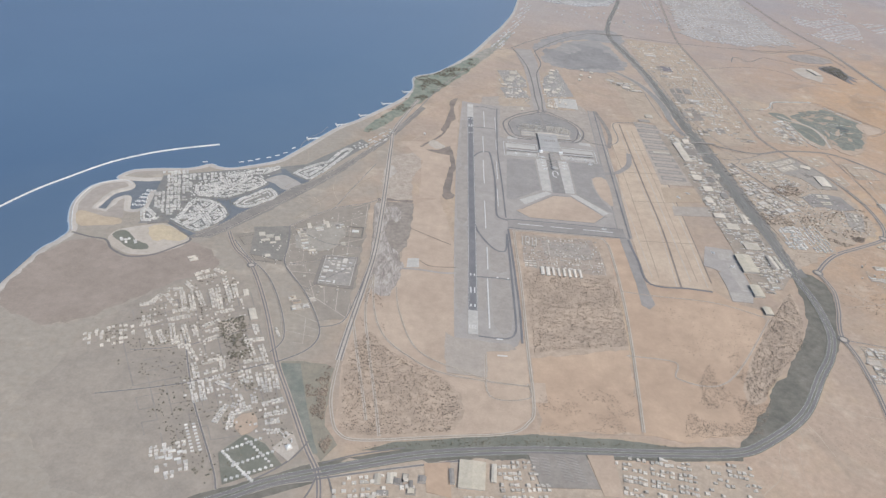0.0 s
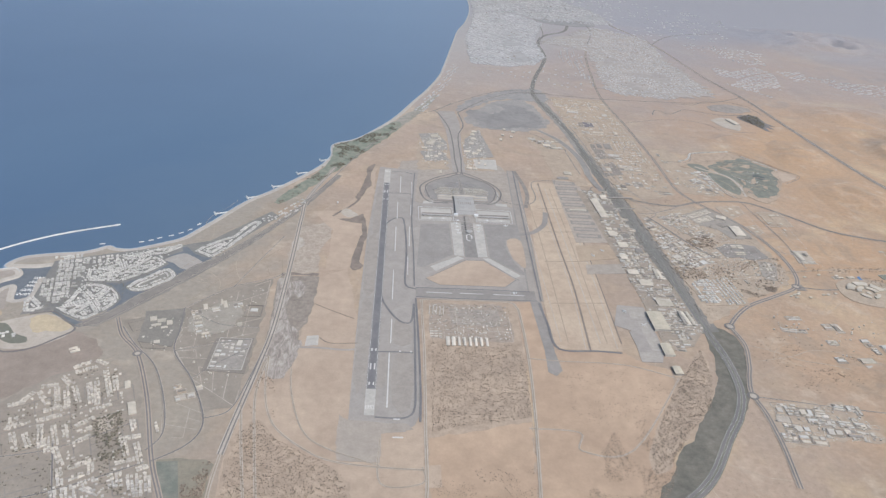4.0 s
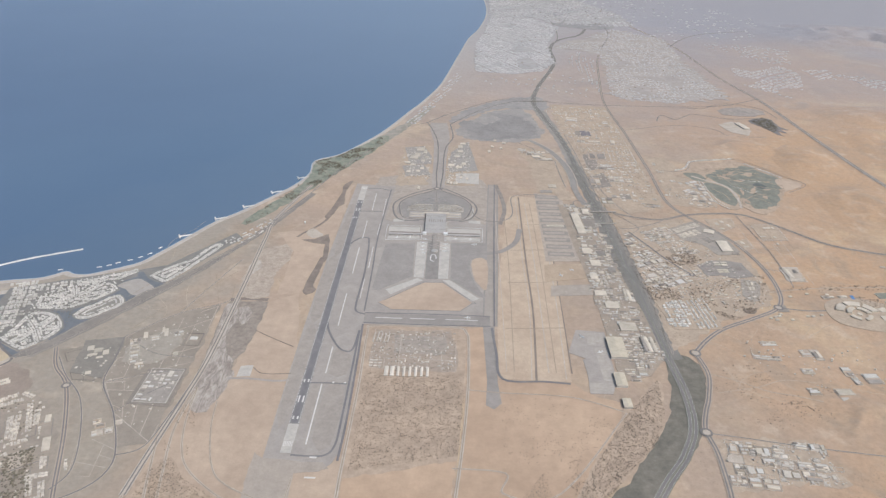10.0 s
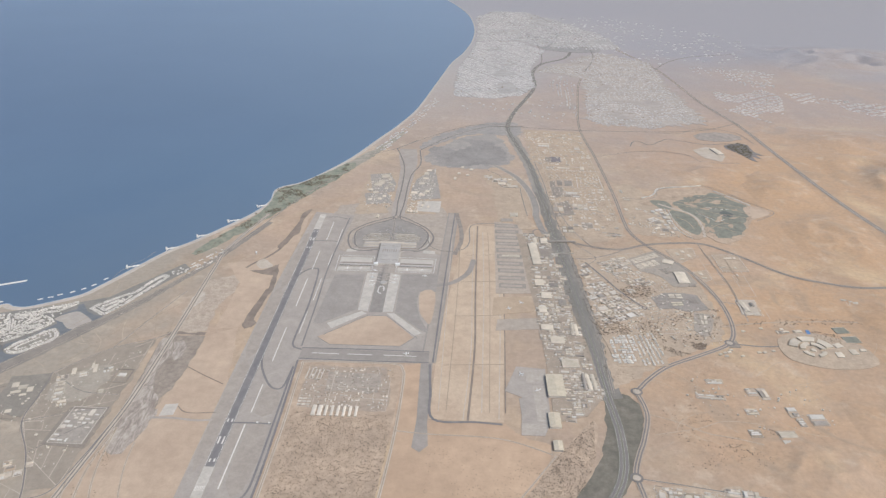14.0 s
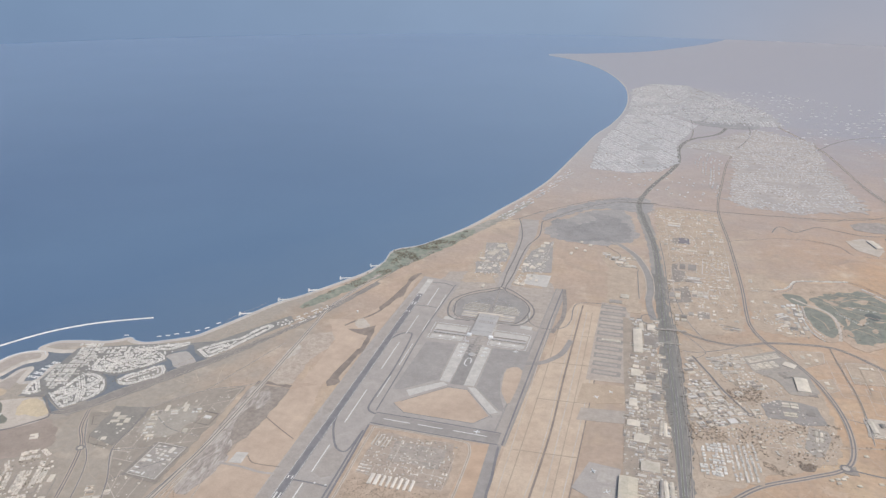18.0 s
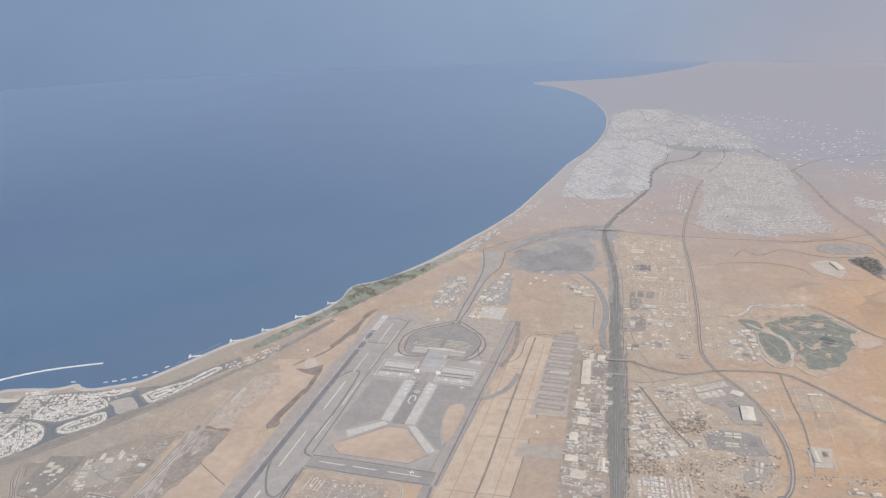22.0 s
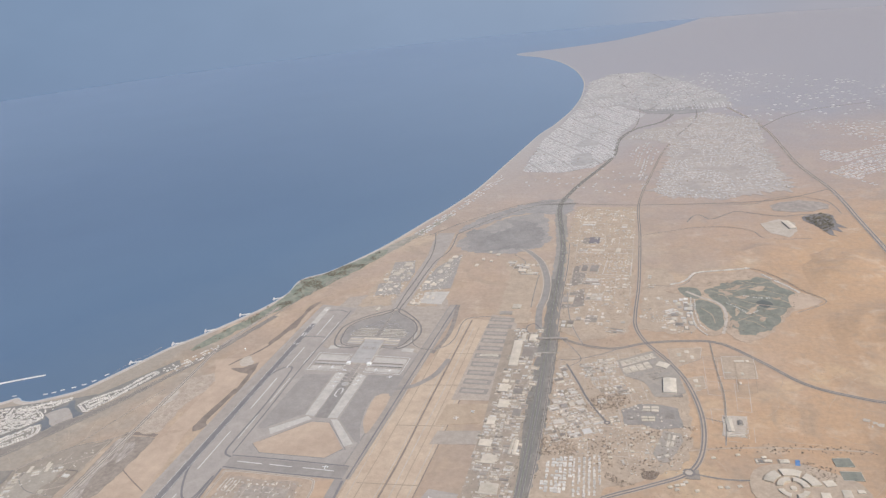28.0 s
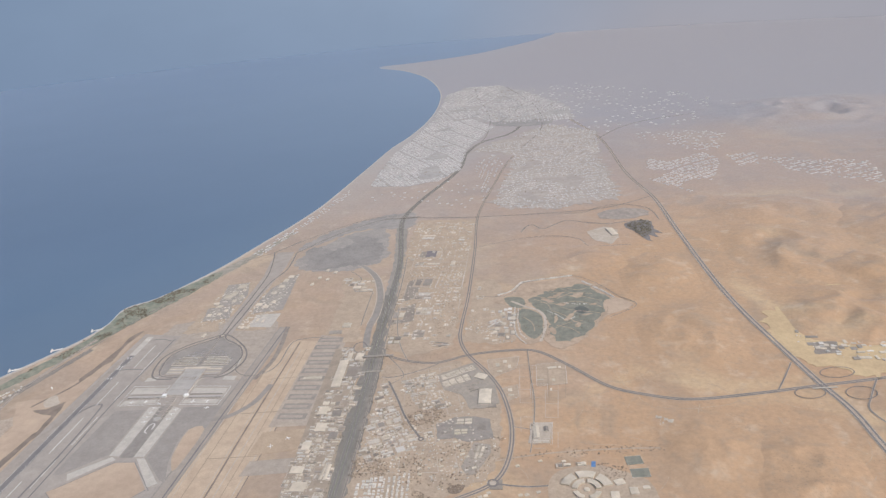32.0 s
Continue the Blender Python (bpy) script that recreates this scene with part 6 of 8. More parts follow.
def compound(x, y, w, h, turn, seed, label):
    """A walled yard with a few rows of low pitched sheds."""
    r = random.Random(seed)
    ob = thing("compound", label, "compound", pose(x, y, 0, 0, 0, turn), "walled yards")
    block("yard_slab", 0, 0, 0.2, w, h, 0.04, r.choice((MOTTLED, MOTTLED, PALE, SHOULDER, VERGE, DARK_YARD if y > 585 else PALE)), ob, bevel=0.0)
    for px, py, sx, sy in ((0, h / 2, w, 0.12), (0, -h / 2, w, 0.12), (w / 2, 0, 0.12, h), (-w / 2, 0, 0.12, h)):
        block("boundary_wall", px, py, 0.2, sx, sy, 0.22, WALL, ob, bevel=0.0)
    rows = r.choice((1, 2, 2, 3, 4))
    for k in range(rows):
        cy = -h / 2 + (k + 0.5) * h / rows
        pieces = r.choice((1, 1, 2, 3))
        for q in range(pieces):
            if r.random() < 0.86:
                sx, sy = w / pieces * r.uniform(0.6, 0.86), h / rows * r.uniform(0.42, 0.75)
                cx, high, rise = -w / 2 + (q + 0.5) * w / pieces, r.uniform(0.28, 0.55), r.uniform(0.02, 0.14)
                bm = bmesh.new()
                low = [bm.verts.new((cx + u * sx / 2, cy + v * sy / 2, 0.15)) for u, v in ((-1, -1), (1, -1), (1, 1), (-1, 1))]
                top = [bm.verts.new((cx + u * sx / 2, cy + v * sy / 2, 0.2 + high)) for u, v in ((-1, -1), (1, -1), (1, 1), (-1, 1))]
                ends = [bm.verts.new((cx + u * sx / 2, cy, 0.2 + high + rise)) for u in (-1, 1)]
                bm.faces.new((low[0], low[1], top[1], top[0]))
                bm.faces.new((low[2], low[3], top[3], top[2]))
                bm.faces.new((low[1], low[2], top[2], ends[1], top[1]))
                bm.faces.new((low[3], low[0], top[0], ends[0], top[3]))
                bm.faces.new((top[0], top[1], ends[1], ends[0]))
                bm.faces.new((top[2], top[3], ends[0], ends[1]))
                part("shed", bm, r.choice((ROOF, ROOF, ROOF, HOUSE, HOUSE, HOUSE_WHITE, HOUSE_WHITE, ROOF_GREY, ROOF_GREY)), ob)


def yards(poly, cell_w, cell_h, angle, seed, keep, label):
    """Walled yards side by side along lanes."""
    r = random.Random(seed)
    cx, cy = sum(q[0] for q in poly) / len(poly), sum(q[1] for q in poly) / len(poly)
    reach = max(math.hypot(q[0] - cx, q[1] - cy) for q in poly)
    c, s = math.cos(T(angle)), math.sin(T(angle))
    v = -reach
    while v < reach:
        u, ch = -reach, cell_h * r.uniform(0.8, 1.2)
        while u < reach:
            cw = cell_w * r.uniform(0.7, 1.35)
            x, y = cx + (u + cw / 2) * c - (v + ch / 2) * s, cy + (u + cw / 2) * s + (v + ch / 2) * c
            if inside(x, y, poly) and r.random() < keep and all(math.hypot(x - a, y - b) > q * 0.62 for a, b, q in TAKEN):
                COMPOUNDS[0] += 1
                compound(x, y, cw * 0.88, ch * 0.88, angle + r.uniform(-2, 2), seed * 1000 + COMPOUNDS[0], label)
            u += cw
        v += ch


yards([(240, 690), (262, 690), (268, 600), (272, 500), (274, 440), (262, 420), (243, 412), (251, 430), (251, 470), (242, 500), (240, 540)], 6.6, 7.2, -2, 3, 0.92, "walled industrial yard with pale sheds")
CARGO_GREY = surface("cargo_yard", (0.30, 0.275, 0.25), (0.345, 0.31, 0.275), 0.1, 0.8, 0.95)
for pts in ([(69.1, 840.0), (92.4, 845.5), (102.2, 812.3), (102.1, 788.9), (79.0, 783.4)], [(70.6, 781.4), (94.8, 787.2), (102.7, 757.8), (75.9, 751.3)], [(124.6, 827.9), (144.8, 865.3), (154.6, 773.3), (123.7, 765.9), (120.8, 796.6)]):
    patch("cargo_yard", pts, CARGO_GREY, "grey paved yard round cargo halls", "yard", worn=0.8)
for spots, sx, sy, look_word in (([(85.8, 815.3), (88.3, 833.6), (82.3, 807.5)], 7.5, 9, "large pale"), ([(75.9, 790.9), (81.5, 784.0), (92.8, 773.9), (88.3, 766.6), (78.2, 764.2), (96.7, 807.5), (92.7, 796.5), (94.3, 824.3)], 4.5, 5, "grey-white"), ([(124.7, 786.3), (133.3, 780.5), (138.8, 791.2), (131.6, 814.1), (135.2, 846.4), (138.2, 856.3), (135.2, 830.5)], 5.5, 7, "bright white"), ([(121.9, 736.1), (125.0, 735.5), (128.1, 734.8), (130.9, 735.5), (91.7, 720.4), (135.7, 750.9), (142.1, 748.1)], 2.2, 6, "narrow pale"), ([(177.4, 871.1), (183.6, 845.4), (188.0, 864.4), (173.4, 850.1), (169.0, 833.3)], 3.5, 5, "small pale")):
    for x, y in spots:
        shed("cargo_hall", x, y, sx * random.uniform(0.8, 1.2), sy * random.uniform(0.8, 1.2), random.uniform(0.7, 1.2), ROOF, look_word + " cargo hall in a grey yard", random.uniform(-4, 4), "cargo halls", 0.25, random.choice((0, 2)))
patch("grey_lot", [(251.6, 638.8), (264, 639), (264, 662.6), (251.6, 665)], DARK_YARD, "dark grey parking lot beside a long hall", "yard", worn=0.4)
for x, y, w, h, turn, label in ((284, 965, 18, 16, -5, "white walled depot between two roads"), (326.8, 954.7, 8, 13, -5, "small walled depot between two roads"), (283.8, 879.7, 9, 8, -5, "small walled yard beside the highway"), (294.6, 828, 20, 24, -4, "fenced depot of many low sheds"), (299.4, 794.6, 19, 15, -4, "large white walled depot"), (304.2, 759.4, 16, 16, -3, "large white walled depot"), (317.5, 756, 8.5, 11, -3, "square white walled yard"),
                                (304.9, 713, 11, 13, -2, "square walled house compound"), (293.4, 712.5, 5, 8, -2, "small walled yard near a junction"), (327.8, 692, 16, 8, -12, "white sheds near a road junction"), (283.8, 702, 12, 14, -2, "crowded walled yard near a junction"), (280, 752, 11, 20, -2, "dusty yard beside the highway"),
                                (356.2, 808, 3.5, 8, -4, "small white house beside a dual road"), (358, 786, 7.5, 8, -4, "white walled house beside a dual road"), (391, 742, 9, 15, -3, "cream stepped resort building beside a golf course"), (376, 731, 13, 11, 35, "cream stepped resort building beside a golf course")):
    COMPOUNDS[0] += 1
    compound(x, y, w, h, turn, 9000 + COMPOUNDS[0], label)
for x, y, w, h, turn in ((355, 461, 12, 5, 3), (347.6, 444, 19, 5, -4), (377.3, 450.6, 7.5, 8, 3), (384.4, 449, 5.6, 12, 3), (370, 430, 8, 6, 3), (365, 409, 7.5, 7, 3), (396.8, 431, 6.5, 10, 3), (398.6, 421, 4.4, 8, 3), (410.5, 424, 10.5, 11, 3), (384.8, 405, 12, 15, 3)):
    COMPOUNDS[0] += 1
    compound(x, y, w, h, turn, 9100 + COMPOUNDS[0], "lone walled compound on open sand")
patch("dark_lot", [(288, 900), (300, 899), (300, 918), (288, 919)], surface("dark_basin", (0.19, 0.17, 0.175), (0.22, 0.198, 0.20), 0.1, 0.8, 0.9), "dark square basin between two roads", "yard")
for pts, label in (([(278, 884), (341, 880)], "long pale wall between two roads"), ([(278, 872), (341, 868)], "long pale wall between two roads"), ([(309, 812), (337, 812), (338, 853), (312, 856), (309, 812)], "low pale wall round a housing estate")):
    setting(ribbon("plot_wall", pts, 0.8, level("road"), WALL, straight=True), label, "wall")
shed("warehouse", 322.4, 877, 4.6, 12, 1.2, ROOF, "tall white hall in a long walled plot", -4, "warehouses", 0.3)
shed("warehouse", 300, 878, 14, 3, 0.8, ROOF, "long low white hall in a walled plot", -4, "warehouses", 0.2)
yards([(284, 640), (286, 570), (288, 530), (330, 545), (312, 575), (296, 610), (292, 630)], 8, 8, 26, 7, 0.88, "walled yard off a straight road")
cargo_fill = []
for k, poly in enumerate(([(69, 802), (77, 840), (92.6, 846), (102, 812), (102, 746), (79, 753)], [(121, 805), (128, 835), (145, 862), (147, 778), (129, 730), (120, 735)])):
    cargo_fill += rows_in(poly, 3.6, 4.0, T(-3), 2.2, 0.6, 400 + k, 0.42, 5, 1.6) + rows_in(poly, 1.8, 2.1, T(-3), 1.0, 0.4, 410 + k, 0.22, 6, 1.0)
scatter("cargo_stores", HOUSES + SHEDS, [q for q in cargo_fill if not 103 < q[0] < 120], HOUSE, "small pale stores between cargo halls", "building")
yards([(304, 632), (330, 648), (331, 628), (322, 612), (312, 612)], 8, 5.5, 14, 8, 0.8, "walled yard off a straight road")
yards([(300, 600), (316, 606), (345, 600), (336, 566), (330, 556)], 9, 8, 20, 30, 0.55, "walled yard off a straight road")
yards([(290, 357), (350, 360), (338, 330), (286, 326)], 9, 8, -6, 17, 0.75, "walled yard beside a desert road")
for pts in ([(398, 668), (371, 664), (375, 634), (396, 650)], [(385, 620), (397, 625), (398, 608), (387, 600)], [(412, 655), (436, 658), (436, 625), (412, 622)], [(406, 571), (421.5, 574), (421, 555), (407, 549)]):
    patch("plot", pts, MOTTLED, "trampled walled plot on the sand", "yard", worn=0.6)
    setting(ribbon("plot_wall", pts + pts[:1], 0.35, level("patch"), WALL, straight=True), "low pale wall round a plot", "wall")
for x, y, sx, sy in ((425, 649, 7, 2.6), (431, 649.5, 2, 2.4), (425.5, 630.5, 2.2, 3.5), (415, 631, 5, 1.2), (423, 617, 1.4, 3), (380, 655, 3, 5), (386, 660, 3, 4), (390, 652, 2.4, 5), (382, 645, 4, 2.4), (391, 617, 3, 4), (392, 610, 4, 2)):
    shed("plot_building", x, y, sx, sy, 0.6, random.choice((ROOF, ROOF, ROOF_SAND)), "pale low house in a walled plot", 6, "sand plot houses", 0.12)
for x, y, sx, sy, h, name in ((-117, 431, 4, 5, 0.8, "white block in a dark lot"), (-111, 429, 5, 4, 0.9, "white block in a dark lot"), (-105, 427, 3.4, 5, 0.8, "white block in a dark lot"), (-113, 424, 6, 2.4, 0.6, "low white block in a dark lot"), (-107, 421.5, 4, 2, 0.6, "low white block in a dark lot"), (-86, 448, 2.6, 7, 0.7, "long white hall among plots"), (-73, 452, 2.4, 9, 0.7, "long white hall among plots"), (-76, 455, 1.4, 6, 0.6, "long white hall among plots"), (-107, 405, 3.4, 3, 0.6, "small white block beside a road"), (-58, 428, 3, 4, 0.6, "small white block among plots")):
    shed("plot_building", x, y, sx, sy, h, ROOF, name, 18, "plot buildings", 0.15)
yards([(-92, 440), (-48, 485), (-48, 420), (-90, 402)], 7, 7, 22, 32, 0.14, "walled compound among open plots")
yards([(-84, 362), (-62, 374), (-62, 345), (-78, 335)], 6, 6, 24, 33, 0.3, "walled compound among open plots")
yards([(204, 845), (238, 838), (242, 790), (214, 800)], 9, 8, 0, 22, 0.6, "service yard near the highway")
depot_zone([(374, 690), (394, 700), (394, 760), (378, 755)], 20, 2.1, 4.8, 20, "resort building beside a golf course")
patch("yellow_sand", [(609.7, 717.8), (655.0, 766.4), (703.9, 788.1), (741.6, 773.0), (676.1, 628.0), (641.8, 641.2), (616.9, 654.8)], surface("yellow_sand", (0.54, 0.41, 0.25), (0.49, 0.365, 0.225), 0.03, 0.5, 0.95), "bright yellow graded sand of a new district", "ground", 3, worn=9)
patch("site_ground", [(637.9, 679.5), (657.8, 682.5), (653.5, 662.4), (634.4, 661.3)], DARK_YARD, "dark building site in yellow sand", "yard", worn=2)
depot_zone([(649.1, 721.1), (704.5, 697.9), (680.5, 644.2), (647.6, 645.2), (635.0, 681.5)], 26, 2.0, 5.0, 121, "new block in yellow sand", single=26)
depot_zone([(630, 700), (660, 705), (700, 690), (690, 655), (645, 660)], 34, 1.8, 4.0, 21, "new building in yellow sand")
depot_zone([(-15, 232), (10, 234), (10, 215), (-15, 212)], 10, 1.4, 3.2, 27, "depot south of the highway")



def shed_rows(name, quad, count, deep, roof, label, h=0.7, pieces=2):
    """Long sheds side by side across a four-cornered plot."""
    a, b, c, d = (Vector(q) for q in quad)
    for k in range(count):
        u = (k + 0.5) / count
        p, q = a.lerp(d, u), b.lerp(c, u)
        way = q - p
        for i in range(pieces):
            mid = p.lerp(q, (i + 0.5) / pieces)
            shed(name, mid.x, mid.y, way.length / pieces * random.uniform(0.7, 0.92), deep * random.uniform(0.85, 1.1), h * random.uniform(0.8, 1.2), roof, label, math.degrees(math.atan2(way.y, way.x)), "long sheds", 0.12)


patch("park_yard", [(330, 642), (360, 660), (366, 648), (378, 634), (383, 600), (372, 593), (361, 592), (353, 612), (338, 619)], surface("park_yard", (0.31, 0.275, 0.24), (0.35, 0.305, 0.255), 0.1, 0.8, 0.95), "grey yards of a warehouse park", "yard", worn=1)
shed_rows("long_shed", [(333, 640), (359, 656), (362.5, 649), (336, 632.5)], 4, 1.1, ROOF, "long white shed in a warehouse park", 0.6, 7)
shed_rows("long_shed", [(335, 629.6), (356, 642), (360, 633), (339, 622)], 5, 1.1, ROOF, "long white shed in a warehouse park", 0.6, 4)
shed_rows("long_shed", [(355, 623.6), (363.5, 627), (368, 618), (360, 614.5)], 4, 1.2, ROOF_GREY, "long grey shed beside a broad warehouse")
shed("warehouse", 367, 637.5, 9, 7, 1.1, ROOF, "square white hall in a warehouse park", -25, "warehouses", 0.3, 2)
shed("warehouse", 357, 648.5, 3, 2.4, 0.8, ROOF, "small white hall in a warehouse park", 30, "warehouses", 0.2)
patch("depot_yard", [(337, 573), (350, 582), (365, 583), (377, 579), (380, 557), (364, 552), (352, 557), (340, 555)], surface("depot_yard", (0.265, 0.24, 0.215), (0.305, 0.27, 0.24), 0.08, 0.8, 0.95), "dark grey depot yards side by side", "yard", worn=0.8)
shed_rows("long_shed", [(352, 579), (364, 580), (364, 572.5), (352, 572.5)], 2, 2.6, ROOF, "white depot hall in a dark yard", 1.0)
shed_rows("long_shed", [(341, 570.5), (347.5, 571.5), (350, 561), (342, 559)], 2, 2.2, ROOF_GREY, "dark-roofed depot shed in a dark yard", 0.8)
shed_rows("long_shed", [(351, 566.5), (361, 567.5), (361.5, 561), (352, 560)], 2, 2.2, ROOF_SAND, "pale depot shed in a dark yard", 0.8)
shed("warehouse", 371, 569, 6, 6, 0.6, ROOF_GREY, "grey flat hall in a dark yard", 4, "warehouses", 0.12)
patch("wedge_yard", [(366.7, 551.8), (378.2, 549.2), (379.2, 540.9), (370.2, 518.6), (364.2, 516.3), (359.3, 525.6)], surface("wedge_yard", (0.32, 0.285, 0.245), (0.36, 0.31, 0.26), 0.1, 0.8, 0.95), "wedge-shaped grey plot of two long halls", "yard")
shed_rows("long_shed", [(369.0, 548.7), (367.3, 533.0), (372.8, 533.4), (375.6, 546.9)], 2, 1.6, ROOF, "long white hall in a wedge-shaped plot")
for x, y, a in [(353.2, 552.1, 20), (355.8, 547.9, 20), (359.1, 542.8, 20), (359.8, 538.7, 20), (362.9, 535.8, 20), (368.4, 524.2, 20), (314.5, 533.9, 20), (369.9, 494.1, 20), (373.9, 496.1, 20), (377.4, 497.3, 20), (379.2, 500.0, 20), (373.8, 492.3, 20), (399.4, 498.1, 20), (403.4, 498.4, 20), (410.8, 500.7, 20), (344.8, 532.6, 20), (346.2, 525.7, 20), (331.3, 523.7, 20), (332.3, 517.9, 20), (385.7, 492.8, 20), (412.5, 531.0, 20), (428.2, 530.6, 20), (397.3, 526.1, 20)]:
    shed("plot_building", x, y, 2.6, 1.8, 0.7, random.choice((ROOF, ROOF, ROOF_SAND)), "small pale house on a sandy plot", a + random.uniform(-8, 8), "sand plot houses", 0.2)
patch("grove_ground", [(352.3, 506.1), (359.4, 507.5), (363.6, 506.9), (360.6, 501.3), (353.6, 499.9)], MUD, "dark damp ground under a grove", "ground", 3, worn=1)
patch("roundabout_green", [(383.0, 511.1), (387.8, 513.2), (388.2, 503.3), (379.3, 503.6)], DARK_YARD, "dark planted ground beside a roundabout", "verge", worn=0.5)
patch("court_wall_yard", [(408.1, 573.9), (422.9, 574.6), (419.0, 551.5), (404.5, 550.7)], PALE, "pale walled yard of a desert house", "yard")
scatter("depots", HOUSES + SHEDS, FAR_DEPOTS, HOUSE_WHITE, "close-set white depots and stores between roads", "building")

# ---- walled compound beside the road ----
gaol = thing("walled_compound", "square walled compound of low white blocks", "compound", pose(-57, 395, 0, 0, 0, -1))
for x, y, sx, sy in ((0, 16.5, 21, 0.3), (0, -16.5, 21, 0.3), (10.5, 0, 0.3, 33), (-10.5, 0, 0.3, 33)):
    block("perimeter_wall", x, y, 0, sx, sy, 0.6, WALL, gaol, bevel=0.02)
r = random.Random(31)
for k in range(8):
    for q in range(5):
        if r.random() < 0.8:
            block("cell_block", -8 + 3.8 * q + r.uniform(-0.4, 0.4), -13.6 + 3.9 * k + r.uniform(-0.5, 0.5), 0, r.choice((1.2, 2.2, 3.0)), r.choice((1.0, 1.8, 3.0)), r.uniform(0.4, 0.7), r.choice((HOUSE_WHITE, HOUSE, ROOF_GREY)), gaol, bevel=0.03)
patch("compound_yard", [(-71, 377), (-70, 411), (-45, 413), (-44, 375)], surface("moat_soil", (0.235, 0.205, 0.175), (0.27, 0.235, 0.20), 0.1, 1.0, 0.95), "dark ditch round a walled compound", "yard")
patch("compound_yard", [(-68, 380), (-67, 409), (-47, 410.5), (-46, 378.5)], surface("inner_yard", (0.305, 0.27, 0.235), (0.345, 0.305, 0.265), 0.15, 1.0, 0.95), "trampled ground inside a walled compound", "yard")
patch("dark_lot", [(-125, 440), (-99, 446), (-95, 420), (-96, 400), (-119, 405)], surface("dark_lot", (0.225, 0.204, 0.176), (0.265, 0.238, 0.205), 0.08, 0.8, 0.95), "dark sealed lot round a white building", "yard", worn=1)
patch("pale_plots", [(-92, 440), (-66, 458), (-60, 440), (-66, 420), (-90, 418)], surface("pale_plot", (0.325, 0.286, 0.238), (0.36, 0.316, 0.262), 0.1, 0.7, 0.95), "paler graded plots among tracks", "ground", 3, worn=3)
walled = thing("walled_compound", "small dark-walled compound with one block", "compound", pose(-51.5, 445, 0))
for x, y, sx, sy in ((0, 7, 11, 0.4), (0, -7, 11, 0.4), (5.5, 0, 0.4, 14), (-5.5, 0, 0.4, 14)):
    block("perimeter_wall", x, y, 0, sx, sy, 0.7, ROOF_GREY, walled, bevel=0.02)
block("block", 0, 1, 0, 5, 3, 0.9, HOUSE_WHITE, walled, bevel=0.05)

# ---- mosque yard ----
patch("mosque_yard", [(-66, 238.7), (-58, 250.6), (-52.6, 239.4), (-56.5, 231.3)], PALE, "pale paved diamond yard round a mosque", "yard")
mosque = thing("mosque", "small white mosque with a dome and minaret", "mosque", pose(-58, 240, 0, 0, 0, 30))
block("prayer_hall", 0, 0, 0, 3, 3, 1.0, HOUSE_WHITE, mosque, bevel=0.05)
bm = bmesh.new()
bmesh.ops.create_uvsphere(bm, u_segments=16, v_segments=8, radius=1.1, matrix=Matrix.Translation((0, 0, 1.0)))
bmesh.ops.bisect_plane(bm, geom=bm.verts[:] + bm.edges[:] + bm.faces[:], plane_co=(0, 0, 0.95), plane_no=(0, 0, -1), clear_outer=True)
part("dome", bm, WHITE, mosque, "white dome")
bm = bmesh.new()
bmesh.ops.create_cone(bm, cap_ends=True, segments=8, radius1=0.25, radius2=0.16, depth=3.2, matrix=Matrix.Translation((2.4, 2.4, 1.6)))
part("minaret", bm, WHITE, mosque)

# ---- radar dome ----
radar = thing("radar_station", "white radar dome on a low tower", "radar", pose(-9, 630, 0))
bm = bmesh.new()
bmesh.ops.create_cone(bm, cap_ends=True, segments=10, radius1=0.6, radius2=0.5, depth=1.6, matrix=Matrix.Translation((0, 0, 0.8)))
part("tower", bm, WALL, radar)
bm = bmesh.new()
bmesh.ops.create_icosphere(bm, subdivisions=2, radius=0.8, matrix=Matrix.Translation((0, 0, 2.1)))
part("dome", bm, WHITE, radar)

# ---- breakwater, groynes, marina ----
def rock_bank(name, points, width, high, label, steps=10):
    """A heaped ridge of armour rock standing in the water."""
    line = glide(points, steps)
    rows = []
    for f in (-0.5, -0.28, -0.1, 0.1, 0.28, 0.5):
        rows.append((f, high * (1 - (abs(f) / 0.5) ** 1.5) - 0.75))
    left = sides(line, 1.0)
    verts = []
    r = random.Random(len(points))
    for a, b in zip(*left):
        mid, across = (a + b) / 2, (a - b)
        for f, z in rows:
            verts.append((mid.x + across.x * f * width + r.uniform(-0.12, 0.12), mid.y + across.y * f * width + r.uniform(-0.12, 0.12), z + r.uniform(-0.1, 0.1)))
    k = len(rows)
    faces = [(i * k + j, i * k + j + 1, (i + 1) * k + j + 1, (i + 1) * k + j) for i in range(len(line) - 1) for j in range(k - 1)]
    return tagged(solid(name, verts, faces, ROCK), label, "breakwater")


for x, y, a in ((-161, 541, 25), (-154.5, 544.5, 25), (-149, 549, 35), (-141, 554, 30), (-134.5, 559.5, 38), (-129, 566, 45), (-124, 577, 55), (-190, 535, 20)):
    reef = rock_bank("reef", [(-2, 0), (0, 0.3), (2, 0)], 1.0, 0.8, "short offshore reef of pale rock", 4)
    reef.matrix_basis = pose(x, y, 0, 0, 0, a)
rock_bank("breakwater", [(-330, 350), (-319, 405), (-308, 437), (-297, 464), (-283, 488), (-264, 517), (-244, 537), (-221, 553), (-188, 570)], 1.25, 1.3, "long curved rock breakwater off the marina", 24)
rock_bank("marina_mole", [(-246, 415), (-253.5, 431), (-260, 450), (-260.6, 467.5), (-257.5, 480), (-248, 488.5), (-238, 491.5), (-231.6, 486.4)], 1.6, 1.2, "pale rock edging of the marina point", 12)
